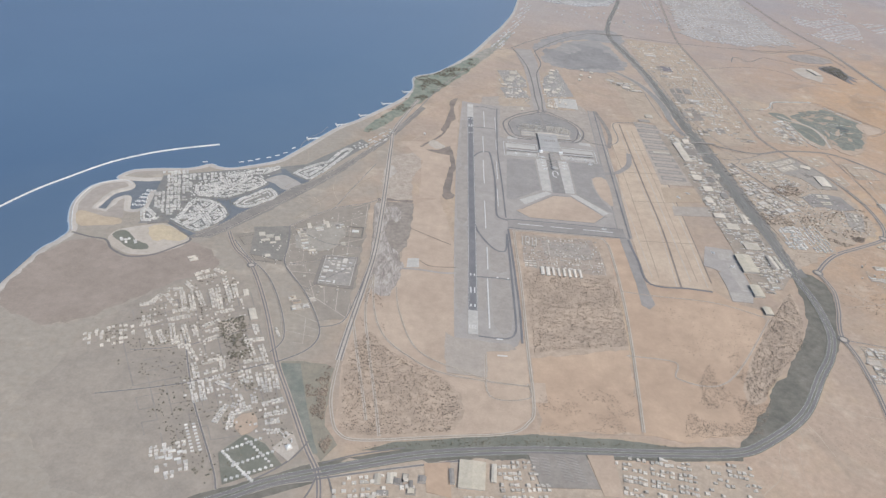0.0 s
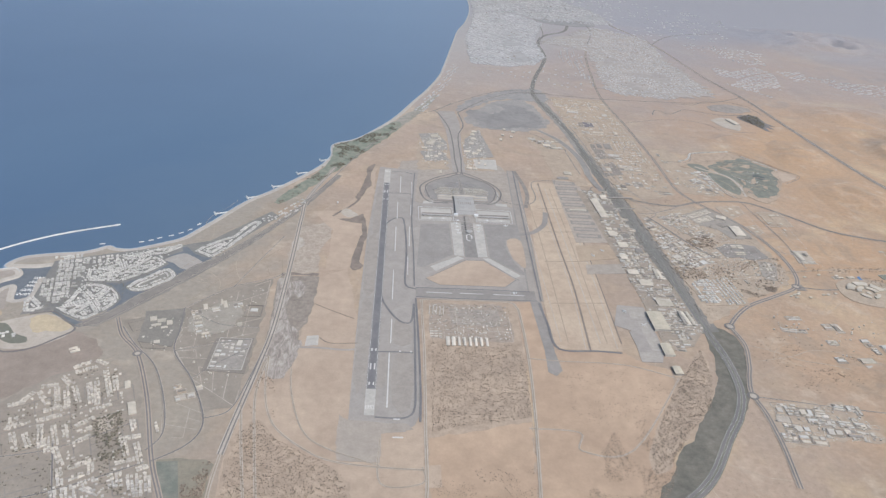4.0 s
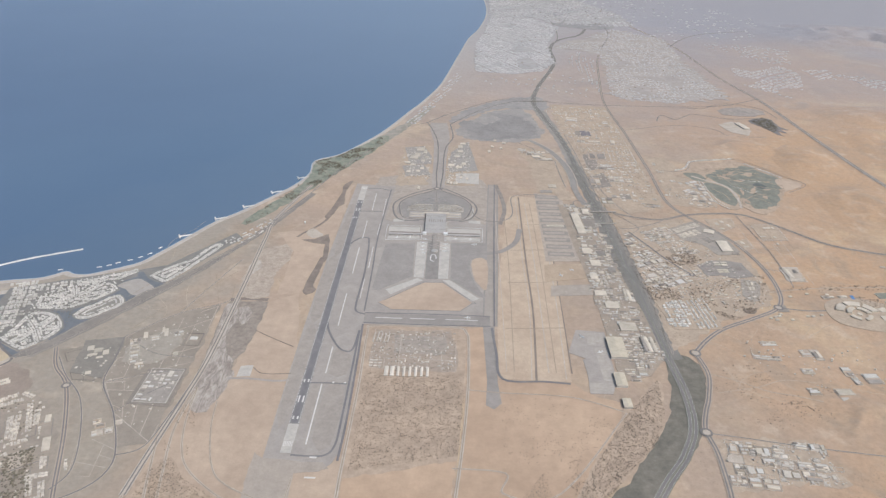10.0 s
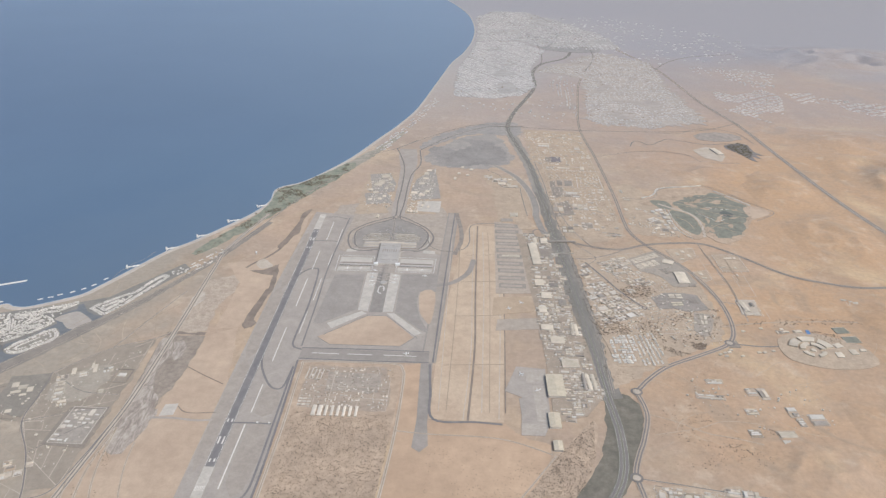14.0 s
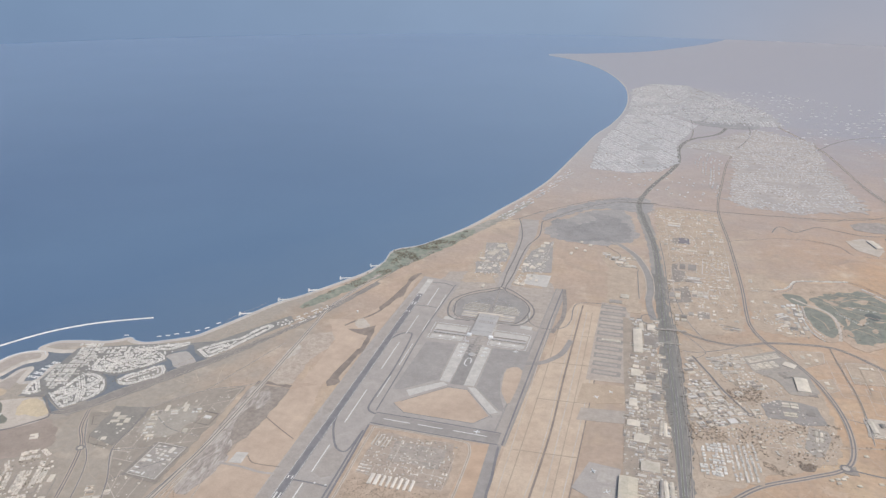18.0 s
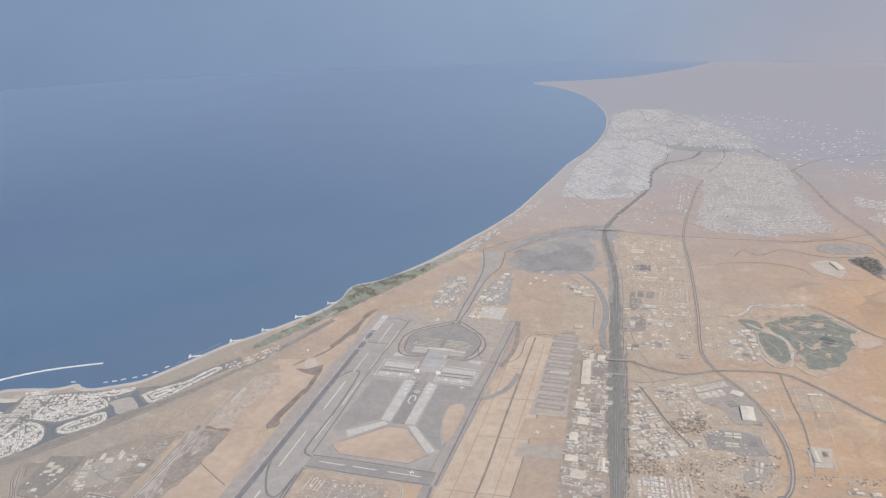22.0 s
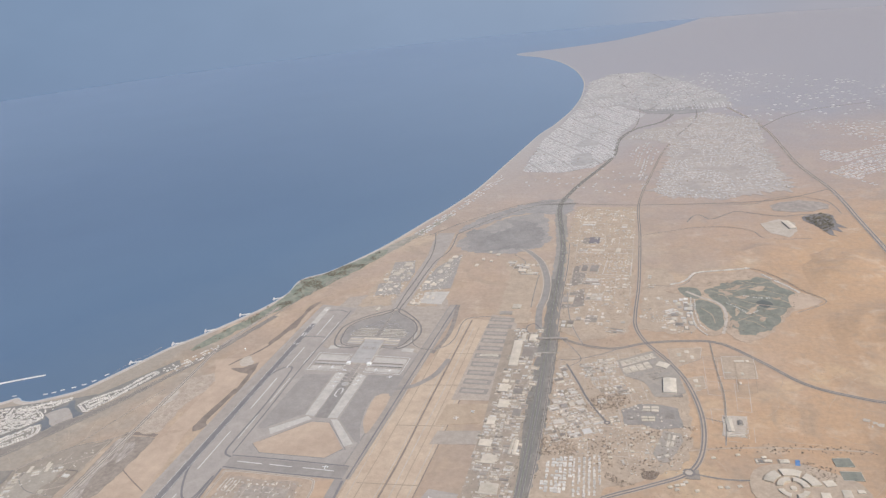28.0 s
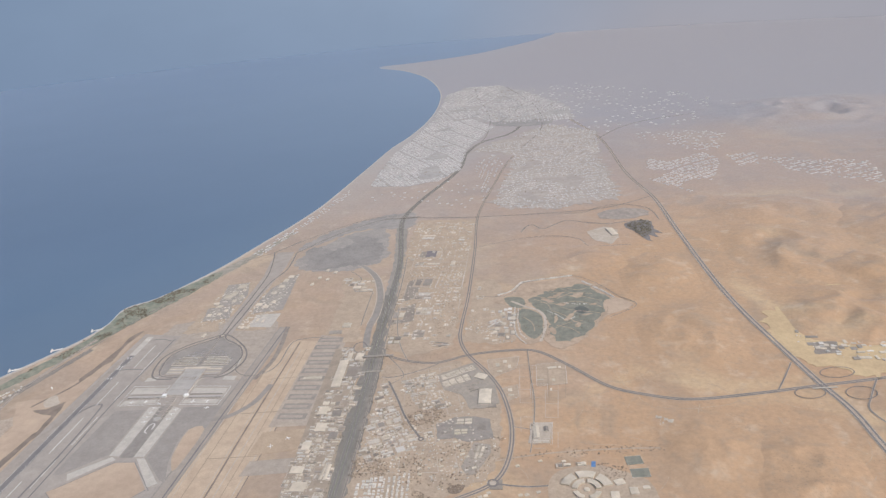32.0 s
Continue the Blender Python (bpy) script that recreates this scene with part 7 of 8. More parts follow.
for x, y in ((-112, 600), (-91, 637), (-72, 665), (-53, 701), (-34, 740)):
    arm = thing("groyne", "T-shaped rock groyne off the beach", "groyne", pose(x, y, 0, 0, 0, 26))
    for pts, w in (([(7, 0), (2, 0), (-3.5, 0)], 1.5), ([(-3.5, -4), (-3.8, 0), (-3.5, 4)], 1.8)):
        bank = rock_bank("rock_arm", pts, w, 1.1, "")
        bank.parent = arm
        del bank["category"]
for k in range(5):
    pier = thing("pontoon", "floating pontoon with moored white boats", "pontoon", pose(-216 + 0.6 * k, 457 + 5.6 * k, -0.5, 0, 0, 8), "marina pontoons")
    block("deck", 0, 0, 0, 10, 0.6, 0.2, CONCRETE, pier, bevel=0.02)
    for i in range(9):
        for s in (-1, 1):
            block("finger", -4.4 + 1.1 * i, s * 0.8, 0, 0.12, 1.0, 0.15, WHITE, pier, bevel=0.0)
r = random.Random(8)
boats = []
for k in range(5):
    for i in range(18):
        if r.random() < 0.8:
            boats.append((-216 + 0.6 * k - 4.6 + 0.54 * i, 457 + 5.6 * k + r.choice((-0.9, 0.9)), 1.7, r.uniform(0.8, 1.5), r.uniform(0.25, 0.4), r.uniform(0.25, 0.5)))
hull = [(np.array([(-0.5, -0.4, -0.6), (0.2, -0.5, -0.6), (0.5, 0, -0.6), (0.2, 0.5, -0.6), (-0.5, 0.4, -0.6), (-0.5, -0.5, 0.5), (0.25, -0.6, 0.5), (0.62, 0, 0.55), (0.25, 0.6, 0.5), (-0.5, 0.5, 0.5), (-0.25, -0.25, 1.1), (0.1, -0.25, 1.1), (0.1, 0.25, 1.1), (-0.25, 0.25, 1.1)]) - (0, 0, 0.4),
         [(0, 1, 6, 5), (1, 2, 7, 6), (2, 3, 8, 7), (3, 4, 9, 8), (4, 0, 5, 9), (5, 6, 7, 8, 9), (10, 11, 12, 13), (5, 6, 11, 10), (8, 9, 13, 12), (6, 8, 12, 11), (9, 5, 10, 13)])]
scatter("moored_boats", hull, boats, WHITE, "small white boats moored in the marina", "boat").location.z = -0.25

# ---- golf course ----
patch("golf_ground", [(370, 777), (388, 795), (400, 813), (430, 822), (455, 826), (475, 806), (490, 780), (506, 759), (480, 738), (462, 712), (455, 694), (433, 680), (420, 694), (406, 689), (396, 708), (396, 755)], SCRUBLAND, "sandy rough of a desert golf course", "golf course", 3, worn=3)
patch("fairway", [(407, 772), (417, 784), (428, 795), (457, 808), (470, 797), (484, 776), (486, 762), (478, 742), (465, 723), (455, 703), (434, 692), (426, 706), (424, 730), (420, 746)], GREEN, "watered green fairways of a golf course", "golf course", 4, worn=5)
patch("fairway", [(398, 754), (412, 753), (419, 738), (420, 724), (414, 699), (404, 705), (398.5, 725)], GREEN, "watered green fairway bent round the rough", "golf course", 4, worn=2)
patch("fairway", [(383, 781), (396, 784), (405, 770), (400, 760), (388, 765)], GREEN, "small watered green at the edge of the rough", "golf course", 4, worn=2)
for x, y, sx, sy, a in ((455, 783, 9, 5, 0.3), (436, 786, 12, 3, 0.5), (424, 775, 10, 2.5, -0.6), (440, 765, 8, 2.5, 0.2), (446, 740, 12, 2.2, 0.9), (432, 735, 9, 2, 1.4), (462, 742, 7, 2, 0.2), (452, 722, 5, 2.2, 1.0), (428, 712, 7, 2, 1.9), (470, 764, 6, 2.2, 0.4), (413, 786, 6, 3, 0.2)):
    patch("bunker", [(x + sx * math.cos(u) * math.cos(a) * (0.7 + 0.3 * math.sin(3 * u)) - sy * math.sin(u) * math.sin(a), y + sx * math.cos(u) * math.sin(a) + sy * math.sin(u) * math.cos(a)) for u in (math.tau * i / 9 for i in range(9))], SCRUBLAND, "pale sand waste on a golf course", "bunker", 3, worn=1.6)
patch("pond", [(450, 754), (457, 759.5), (464, 751.5), (456, 744)], POND, "small dark pond on a golf course", "water", 4)
patch("sand_tip", [(480, 770), (490, 772), (505, 759), (484, 742), (478, 752)], SAND, "graded sand at the end of a golf course", "ground", 3)
single_road([(390, 775), (404, 762), (416, 753), (422, 737), (421, 714), (417, 693)], 2.4, "pale sandy path through a golf course", PALE)
single_road([(356, 788), (381, 787), (393, 797), (402, 817), (430, 826), (456, 830), (478, 808), (494, 780), (509, 759), (482, 736)], 0.6, "road edging a golf course", verge=0.3)

for pts, w in (([(420, 780), (432, 776), (444, 784), (462, 780)], 1.2), ([(436, 760), (448, 752), (462, 748), (474, 744)], 1.2), ([(430, 716), (442, 726), (456, 730)], 1.0), ([(412, 778), (424, 768), (428, 756)], 1.0), ([(440, 800), (452, 788), (468, 776), (478, 770)], 1.1), ([(406, 790), (425, 780), (438, 782), (452, 790), (470, 786)], 1.6), ([(418, 770), (436, 766), (450, 770), (468, 764), (480, 752)], 1.4)):
    setting(ribbon("golf_path", pts, w * 0.6, level("patch"), SCRUBLAND, steps=5), "pale sandy path winding through fairways", "path")
for pts, w in (([(428, 752), (440, 742), (448, 730), (456, 724)], 1.5), ([(432, 722), (444, 716), (452, 706)], 1.3), ([(402, 740), (410, 728), (412, 712)], 1.2), ([(446, 800), (458, 796), (466, 800), (476, 796)], 1.4), ([(422, 800), (430, 792), (444, 792)], 1.3)):
    setting(ribbon("golf_path", pts, w * 0.6, level("patch"), SCRUBLAND, steps=5), "pale sandy path winding through fairways", "path")

# ---- plots on the sand ----
for pts in ([(407.5, 647), (421, 647), (420.6, 626), (407.3, 626)], [(421.6, 647), (435.5, 646), (433.5, 605), (421, 605.4)], [(407.2, 625), (420.4, 625), (420, 605.6), (407, 606)], [(406.6, 574), (422.4, 573.6), (421.4, 548.6), (406.2, 549)]):
    setting(ribbon("plot_wall", pts + pts[:1], 0.3, level("road"), VERGE if pts[0][1] > 640 else WALL, straight=True), "thin wall round a square plot on the sand", "wall")
for x, y, w, h, turn in ((414, 552.6, 13, 5, 0), (409, 569.5, 4.6, 6.4, 0), (504.8, 573, 13, 9, -14), (498, 579, 4, 3, -14), (430, 527, 5, 3, 4), (438.8, 528, 6, 3.6, 4), (424.8, 526.4, 4.4, 5.4, 8)):
    COMPOUNDS[0] += 1
    compound(x, y, w, h, turn, 9200 + COMPOUNDS[0], "low cream compound on trampled sand")
scatter("campus_trees", CLUMPS, strewn([(449, 513), (467, 512), (468, 526), (450, 530)], 110, 0.6, 1.1, 61), BUSH, "dusty young trees in rows beside a campus", "tree")

# ---- campus and pitches ----
campus = thing("campus", "ring-shaped cream college campus round a court", "campus", pose(441, 503, 0))
for r0, a0, a1, w, h in ((14, 0.25, 1.0, 6, 1.4), (14, 1.15, 1.95, 6, 1.4), (14, 2.1, 2.85, 6, 1.4), (7.5, 0.1, 1.45, 3.5, 1.6), (7.5, 1.7, 3.05, 3.5, 1.6), (7.5, 3.4, 4.4, 3.2, 1.2), (7.5, 4.9, 6.0, 3.2, 1.2)):
    n = 8
    verts = []
    for i in range(n + 1):
        a = a0 + (a1 - a0) * i / n
        for rr in (r0 - w / 2, r0 + w / 2):
            verts += [(rr * math.cos(a), rr * math.sin(a), z) for z in (0, h)]
    faces = [(0, 1, 3, 2), (4 * n + 2, 4 * n + 3, 4 * n + 1, 4 * n)]
    for i in range(n):
        b = 4 * i
        faces += [(b + 1, b + 3, b + 7, b + 5), (b, b + 1, b + 5, b + 4), (b + 2, b + 6, b + 7, b + 3)]
    solid("wing", verts, faces, ROOF, campus)
bm = bmesh.new()
bmesh.ops.create_cone(bm, cap_ends=True, segments=20, radius1=2.2, radius2=1.8, depth=1.0, matrix=Matrix.Translation((0, 0, 0.5)))
part("rotunda", bm, ROOF, campus, "round white hall")
patch("campus_ground", [(420, 490), (418, 512), (428, 523), (448, 527), (462, 522), (480, 512), (482, 488), (450, 480)], MOTTLED, "dark paved grounds of a campus", "ground", 3)
for pts in ([(468, 535), (478.5, 536.5), (480, 528.3), (469, 527)], [(470, 522.7), (482, 523.8), (482.5, 515.5), (470.6, 514.4)]):
    patch("pitch", pts, GREEN, "dull green sports pitch", "pitch")
    setting(ribbon("pitch_line", pts, 0.15, level("mark"), PAINT, closed=True, steps=1), "white line round a sports pitch", "marking")
patch("court", [(445.5, 524.8), (448.4, 524.8), (449, 530.7), (446.3, 530.7)], BLUE, "small bright blue sports court", "court")
for x, y, sx, sy, a in ((462, 510, 6, 5, 20), (470, 502, 5, 6, 5), (458, 498, 5, 6, 0), (478, 505, 4, 2.5, 5), (430, 527, 4, 2, 5), (441, 528, 3, 3, 0)):
    shed("college_building", x, y, sx, sy, 1.0, ROOF, "cream college building on the campus", a, "college buildings", 0.15)
shed("villa", 410.5, 562.5, 4, 14, 1.0, ROOF, "white compound house with a dark court", 4)
shed("villa", 417.5, 566, 3, 5, 1.2, ROOF_GREY, "grey-roofed court of a white compound", 4)
shed("desert_house", 506, 573, 5, 4, 1.0, ROOF, "lone white house with a yard on open sand", 10)

# ---- bridges over the highway ----
setting(ribbon("loop_road", [(262, 690), (255, 700), (249, 696), (249.5, 686), (256, 679), (264, 675)], 1.1, level("road") + 0.004, ROAD), "small asphalt loop ramp beside the highway", "road")
for y, w, x0, x1, h in ((648, 0.7, 265, 283, 0.8), (673, 2.2, 260, 288, 1.0), (1042, 2.4, 226, 262, 1.0), (612, 1.0, 614, 632, 0.9)):
    bridge = thing("road_bridge", "concrete road bridge over the highway", "bridge", pose((x0 + x1) / 2, y, 0, 0, 0, 4), "highway bridges")
    deck = block("deck", 0, 0, h, x1 - x0, w, 0.25, TARMAC_DARK if w > 2 else CONCRETE, bridge, bevel=0.03)
    for s in (-1, 1):
        block("parapet", 0, s * (w / 2 - 0.06), h + 0.25, x1 - x0, 0.1, 0.12, WALL, deck, bevel=0.0)
    for k in (-1, 0, 1):
        block("pillar", k * (x1 - x0) * 0.33, 0, 0, 0.4, w * 0.7, h, CONCRETE, bridge, bevel=0.03)

# ---- houses ----
def terraces(poly, depths, pitch, size, height, seed=0, keep=0.95):
    """Rows of houses that follow the edge of an outline, one row behind another: x, y, turn, length, width, height."""
    r, out = random.Random(seed), []
    ring = [Vector((*q, 0)) for q in poly]
    area = sum(a.x * b.y - b.x * a.y for a, b in zip(ring, ring[1:] + ring[:1]))
    edge = []
    for a, b in zip(ring, ring[1:] + ring[:1]):
        d, cuts = b - a, max(1, int((b - a).length / 0.25))
        inward = Vector((-d.y, d.x, 0)).normalized() * (1 if area > 0 else -1)
        edge += [(a.lerp(b, k / cuts), inward, math.atan2(d.y, d.x)) for k in range(cuts)]
    rim = np.array([q[0].xy for q in edge])
    for depth in depths:
        last = None
        for at, inward, turn in edge:
            q = at + inward * depth
            if last is not None and (q - last).length < pitch:
                continue
            if not inside(q.x, q.y, poly) or np.hypot(rim[:, 0] - q.x, rim[:, 1] - q.y).min() < depth - 0.12 or any((q.x - o[0]) ** 2 + (q.y - o[1]) ** 2 < (0.8 * pitch) ** 2 for o in out[-400:]):
                continue
            last = q
            if r.random() < keep:
                out.append((q.x, q.y, turn + r.uniform(-0.06, 0.06), size * r.uniform(0.88, 1.12), size * r.uniform(0.8, 1.05), height * r.uniform(0.75, 1.3)))
    return out


def strips(lines, pitch=1.7, size=1.62, height=0.6, seed=0, keep=0.93):
    """Two rows of houses, back to back, along each straight strip."""
    r, out = random.Random(seed), []
    for x0, y0, x1, y1 in lines:
        a, b = Vector((x0, y0, 0)), Vector((x1, y1, 0))
        d = (b - a).normalized()
        across, count = Vector((-d.y, d.x, 0)), max(2, round((b - a).length / pitch) + 1)
        for k in range(count):
            for side in (-1, 1):
                if r.random() < keep:
                    q = a.lerp(b, k / (count - 1)) + across * side * (size * 0.56 + r.uniform(-0.1, 0.1)) + d * r.uniform(-0.15, 0.15)
                    out.append((q.x, q.y, math.atan2(d.y, d.x) + r.choice((0, 0, 1.5708)) + r.uniform(-0.07, 0.07), size * r.uniform(0.75, 1.15), size * r.uniform(0.7, 1.1), height * r.uniform(0.7, 1.35)))
    return out


def sectors(rim, hub, cuts):
    """An outline divided into blocks by streets that run from its middle to some of its corners."""
    return [[hub] + [rim[k % len(rim)] for k in range(a, b + 1)] for a, b in zip(cuts, cuts[1:] + [cuts[0] + len(rim)])]


PENINSULA = [(-185.6, 441.3), (-182, 452.9), (-182, 469), (-177.8, 473), (-169.3, 473.4), (-159.4, 470), (-152, 461.6), (-148.2, 454.2), (-149.8, 446), (-155, 436), (-161.6, 427.8), (-164.8, 427.2), (-174.9, 432.4), (-185.2, 439.4)]
NORTH_ESTATE = [(-181.5, 478.5), (-185, 493), (-178.5, 497), (-167.1, 503.5), (-166.9, 511.8), (-148.5, 515.5), (-145.7, 518.6), (-134.6, 512.4), (-130.8, 507.3), (-135.6, 499.2), (-142, 490.6), (-156, 478), (-168.2, 477.2), (-177.2, 477)]
SHORE_ROW = [(-168.5, 518), (-152.7, 523.4), (-148.6, 527.3), (-136.3, 533), (-128.3, 540), (-125.6, 535), (-136, 522), (-145.6, 519.4), (-148.8, 515.9), (-166.7, 512.2)]
villas = []
for k, block_outline in enumerate(sectors(PENINSULA, (-166, 452), [0, 2, 5, 7, 9, 12]) + sectors(NORTH_ESTATE, (-158, 494), [0, 2, 4, 6, 8, 10, 12])):
    villas += terraces(block_outline, (0.95, 2.5, 5.3, 6.8), 1.7, 1.42, 0.5, k, 0.93)
villas += terraces(SHORE_ROW, (1.0, 2.7), 1.75, 1.42, 0.5, 30)
for q in rows_in([(-187, 440), (-184, 456), (-185, 478), (-186.5, 494), (-178, 505), (-168, 520), (-150, 528), (-128, 539), (-126, 533), (-133, 522), (-132.4, 507), (-141, 492), (-155, 478.6), (-169, 475.5), (-160, 471), (-149, 454), (-162, 428)], 1.9, 1.9, T(40), 1.2, 0.45, 92, 0.45, 9, 0.4):
    if all((q[0] - w[0]) ** 2 + (q[1] - w[1]) ** 2 > 3.4 for w in villas):
        villas.append(q)
scatter("marina_villas", HOUSES, villas, HOUSE_WHITE, "dense curved rows of white flat-roofed villas beside a marina", "house")
island = terraces([(-149.3, 471), (-145.9, 479.7), (-139.1, 487.4), (-132.5, 497.1), (-126.5, 500.2), (-120.7, 494.7), (-118, 488.6), (-120.1, 481.9), (-127.3, 475.1), (-132.3, 468.9), (-137.8, 465.3), (-144.4, 465.8)], (1.2, 2.8, 6.0), 1.75, 1.42, 0.55, 4, 0.93)
settle("island_villa", "white villa in a ring on a lagoon island", "villa", "island villas", island, WHITE_OWN, 3)
beach = terraces([(-115, 528.4), (-110.9, 536.6), (-98.9, 549.9), (-90.3, 557.2), (-83.6, 578.2), (-77.2, 586.7), (-70.4, 585.8), (-75.1, 571.8), (-82.3, 553.4), (-89.2, 535.8), (-97.5, 520.9), (-101.4, 519.4)], (1.0, 2.6, 5.6, 7.2), 1.75, 1.4, 0.55, 5, 0.93) + rows_in([(-76, 588), (-64, 603), (-43, 640), (-36, 628), (-56, 590), (-69, 586)], 2.3, 2.6, T(60), 1.6, 0.6, 35, 0.6, 4, 1.4)
settle("villa", "white villa in a straight row behind the beach", "villa", "beach villas", beach, WHITE_OWN, 4)
flats = rows_in([(-217, 512.6), (-199.9, 516), (-190.4, 509.6), (-186.6, 493.4), (-188, 481.8), (-184, 456), (-188.4, 444.5), (-191.2, 444), (-205, 457.6), (-210, 478), (-204.6, 481.6), (-208.8, 499)], 2.6, 2.9, T(18), 2.3, 0.75, 5, 0.9, 4, 0.9)
settle("apartment_block", "beige stepped apartment block beside a marina", "apartment block", "marina apartments", flats, surface("grey_render", (0.47, 0.44, 0.40), (0.53, 0.50, 0.455), 0.05, 1.5, 0.85, each=0.2), 5)
point = terraces([(-211.5, 448.6), (-208.6, 455.5), (-194.4, 441.5), (-197.6, 435.4), (-206, 434)], (0.9, 2.7, 5.3), 1.75, 1.6, 0.65, 31) + rows_in([(-193, 512), (-170.5, 517), (-167, 505.4), (-177.5, 498), (-184.6, 500.5)], 2.9, 3.2, T(20), 2.2, 0.8, 34, 0.8, 4, 1.0) + rows_in([(-212, 411), (-203, 413), (-195, 405), (-204, 401)], 2.4, 2.4, T(25), 2.0, 0.7, 6, 0.5)
settle("villa", "white flat-roofed villa on the marina point", "villa", "point villas", point, WHITE_OWN, 6)
town = strips([(-147.4, 376.1, -138.6, 383.1), (-136.9, 383.3, -130, 380.4), (-144.4, 371.7, -135, 377.4), (-151, 367, -143.7, 360.3), (-158.3, 357.2, -150.9, 359.6), (-133, 361.4, -125.6, 344.7), (-129.1, 362.9, -121.9, 343.5), (-127.7, 373.4, -117, 350.8),
               (-120.5, 368.3, -115.4, 356.4), (-140.2, 357.9, -132.9, 345.1), (-149.9, 356.9, -142.4, 339), (-145, 357.4, -136.8, 339.5), (-158.1, 352.3, -149.3, 342.5), (-161.2, 352, -163.9, 344.3), (-169.5, 340.6, -162.6, 343.4)], seed=1)
town += strips([(-149.9, 335.8, -137.5, 341.5), (-123.2, 337.7, -114.4, 343.6), (-158.5, 323.6, -153.1, 328), (-148.5, 328.4, -136.6, 334.4), (-126, 325.5, -119.6, 331.9), (-123, 320.4, -117.8, 323.7), (-120.6, 313.6, -115.8, 317.7), (-157.3, 318, -149.7, 304.9),
                (-150.4, 317.7, -144.4, 308.9), (-145.5, 324.8, -138.2, 308.5), (-137.7, 315, -133.3, 305.3), (-138.2, 324.4, -131.2, 310.9), (-132.4, 324.9, -127.8, 315.8), (-130.8, 308.2, -122.4, 296.2), (-161.3, 321.5, -161.5, 326.3)], seed=2)
town += strips([(-117.4, 294.4, -108.7, 299.3), (-107.8, 297.7, -105, 290.3), (-114.2, 287.1, -108.8, 290), (-111.4, 281.7, -100.8, 287.3), (-118.8, 278, -112.3, 265.1), (-114.3, 280.3, -108.7, 267.2), (-109.7, 278.6, -106.7, 272.6), (-105.3, 280.9, -96.5, 277.5),
                (-95.2, 289.7, -91.3, 281.9), (-91.1, 290.9, -88.1, 282.9), (-91.6, 272.1, -87.4, 264.8), (-84.4, 274.5, -81.9, 268.2), (-91, 259.1, -83, 264.4), (-92, 263.8, -91.1, 267.9), (-98.6, 252.7, -96, 264.3), (-90.3, 248.7, -91.2, 258.1), (-122.2, 293.2, -117.2, 282.9)], seed=3)
town += strips([(-85.6, 290.4, -79.4, 276), (-80.1, 288.8, -76.3, 277), (-77.3, 292.3, -72.5, 279.2), (-82.9, 294.4, -78.7, 296.4), (-76.9, 267.3, -68, 271.7), (-74.2, 259.8, -64.7, 263.7), (-72.8, 254.9, -67, 256.7), (-64.7, 251.2, -60.5, 247.3),
                (-70.3, 248.8, -65.1, 249.8), (-96.5, 313.7, -91.8, 304.1), (-98.9, 315.4, -89.9, 318.9), (-94.8, 298.2, -85.4, 302), (-89.4, 312.9, -82.6, 298.7), (-97.3, 330.4, -94, 323.3)], seed=4)
for k, (poly, keep) in enumerate((([(-125, 234), (-117.4, 237.6), (-110, 240.6), (-101.2, 221.7), (-109.9, 215.9), (-117.4, 218.4)], 0.75), ([(-192.7, 313.7), (-174.5, 321.3), (-160.4, 332.3), (-157.4, 326.2), (-167.8, 304.5), (-183, 295.4)], 0.5), ([(-85.5, 329.5), (-81, 330), (-77.7, 322.3), (-82, 321)], 0.9))):
    town += rows_in(poly, 2.3, 2.6, T(112), 2.0, 0.6, 120 + k, keep, 6, 1.2)
for q in rows_in([(-160, 356), (-140, 381), (-121, 376), (-98, 332), (-82, 300), (-62, 252), (-80, 245), (-100, 262), (-122, 270), (-126, 300), (-165, 318)], 2.5, 2.6, T(112), 1.5, 0.45, 77, 0.36, 6, 1.2):
    if all((q[0] - w[0]) ** 2 + (q[1] - w[1]) ** 2 > 4.2 for w in town) and not (-119 < q[0] < -102 and 303 < q[1] < 337):
        town.append(q)
town.sort(key=lambda q: q[1])
settle("town_house", "cream flat-roofed house in a dusty walled plot", "house", "town houses", town[:290], HOUSE_OWN, 7)
scatter("town_houses", HOUSES, town[290:], HOUSE, "low cream flat-roofed houses of a coastal town", "house")
shed("hall", -101, 340.6, 4.0, 10.8, 0.9, ROOF, "long white hall at the edge of the town", 22, "town halls", 0.15)
shed("hall", -110.6, 361.4, 3.0, 6.4, 0.8, ROOF, "small white hall at the edge of the town", 20, "town halls", 0.15)
for k, (x, y, sx, sy) in enumerate(((-156, 395, 5.0, 2.0), (-152.6, 393.4, 2.2, 3.2), (-154.8, 391.6, 3.0, 1.6))):
    shed("hall", x, y, sx, sy, 0.8, ROOF, "lone white block on the tidal flat", 30, "town halls", 0.12)
patch("town_park", [(-117, 331), (-111.4, 335.4), (-106.2, 327.4), (-107.8, 321.4), (-113.2, 322.8)], PALE, "round bare clearing among dark trees", "ground", 3, worn=0.6)
patch("open_plot", [(-90, 254.6), (-81, 261), (-76.6, 252), (-83, 245)], SAND, "bare yellowish plot inside the town", "ground", 2, worn=1)
rounds = []
for k in range(15):
    rounds += [(-88 + 2.2 * k * 0.55, 233 - 1.05 * k, 0, 1.5, 1.5, 0.7)]
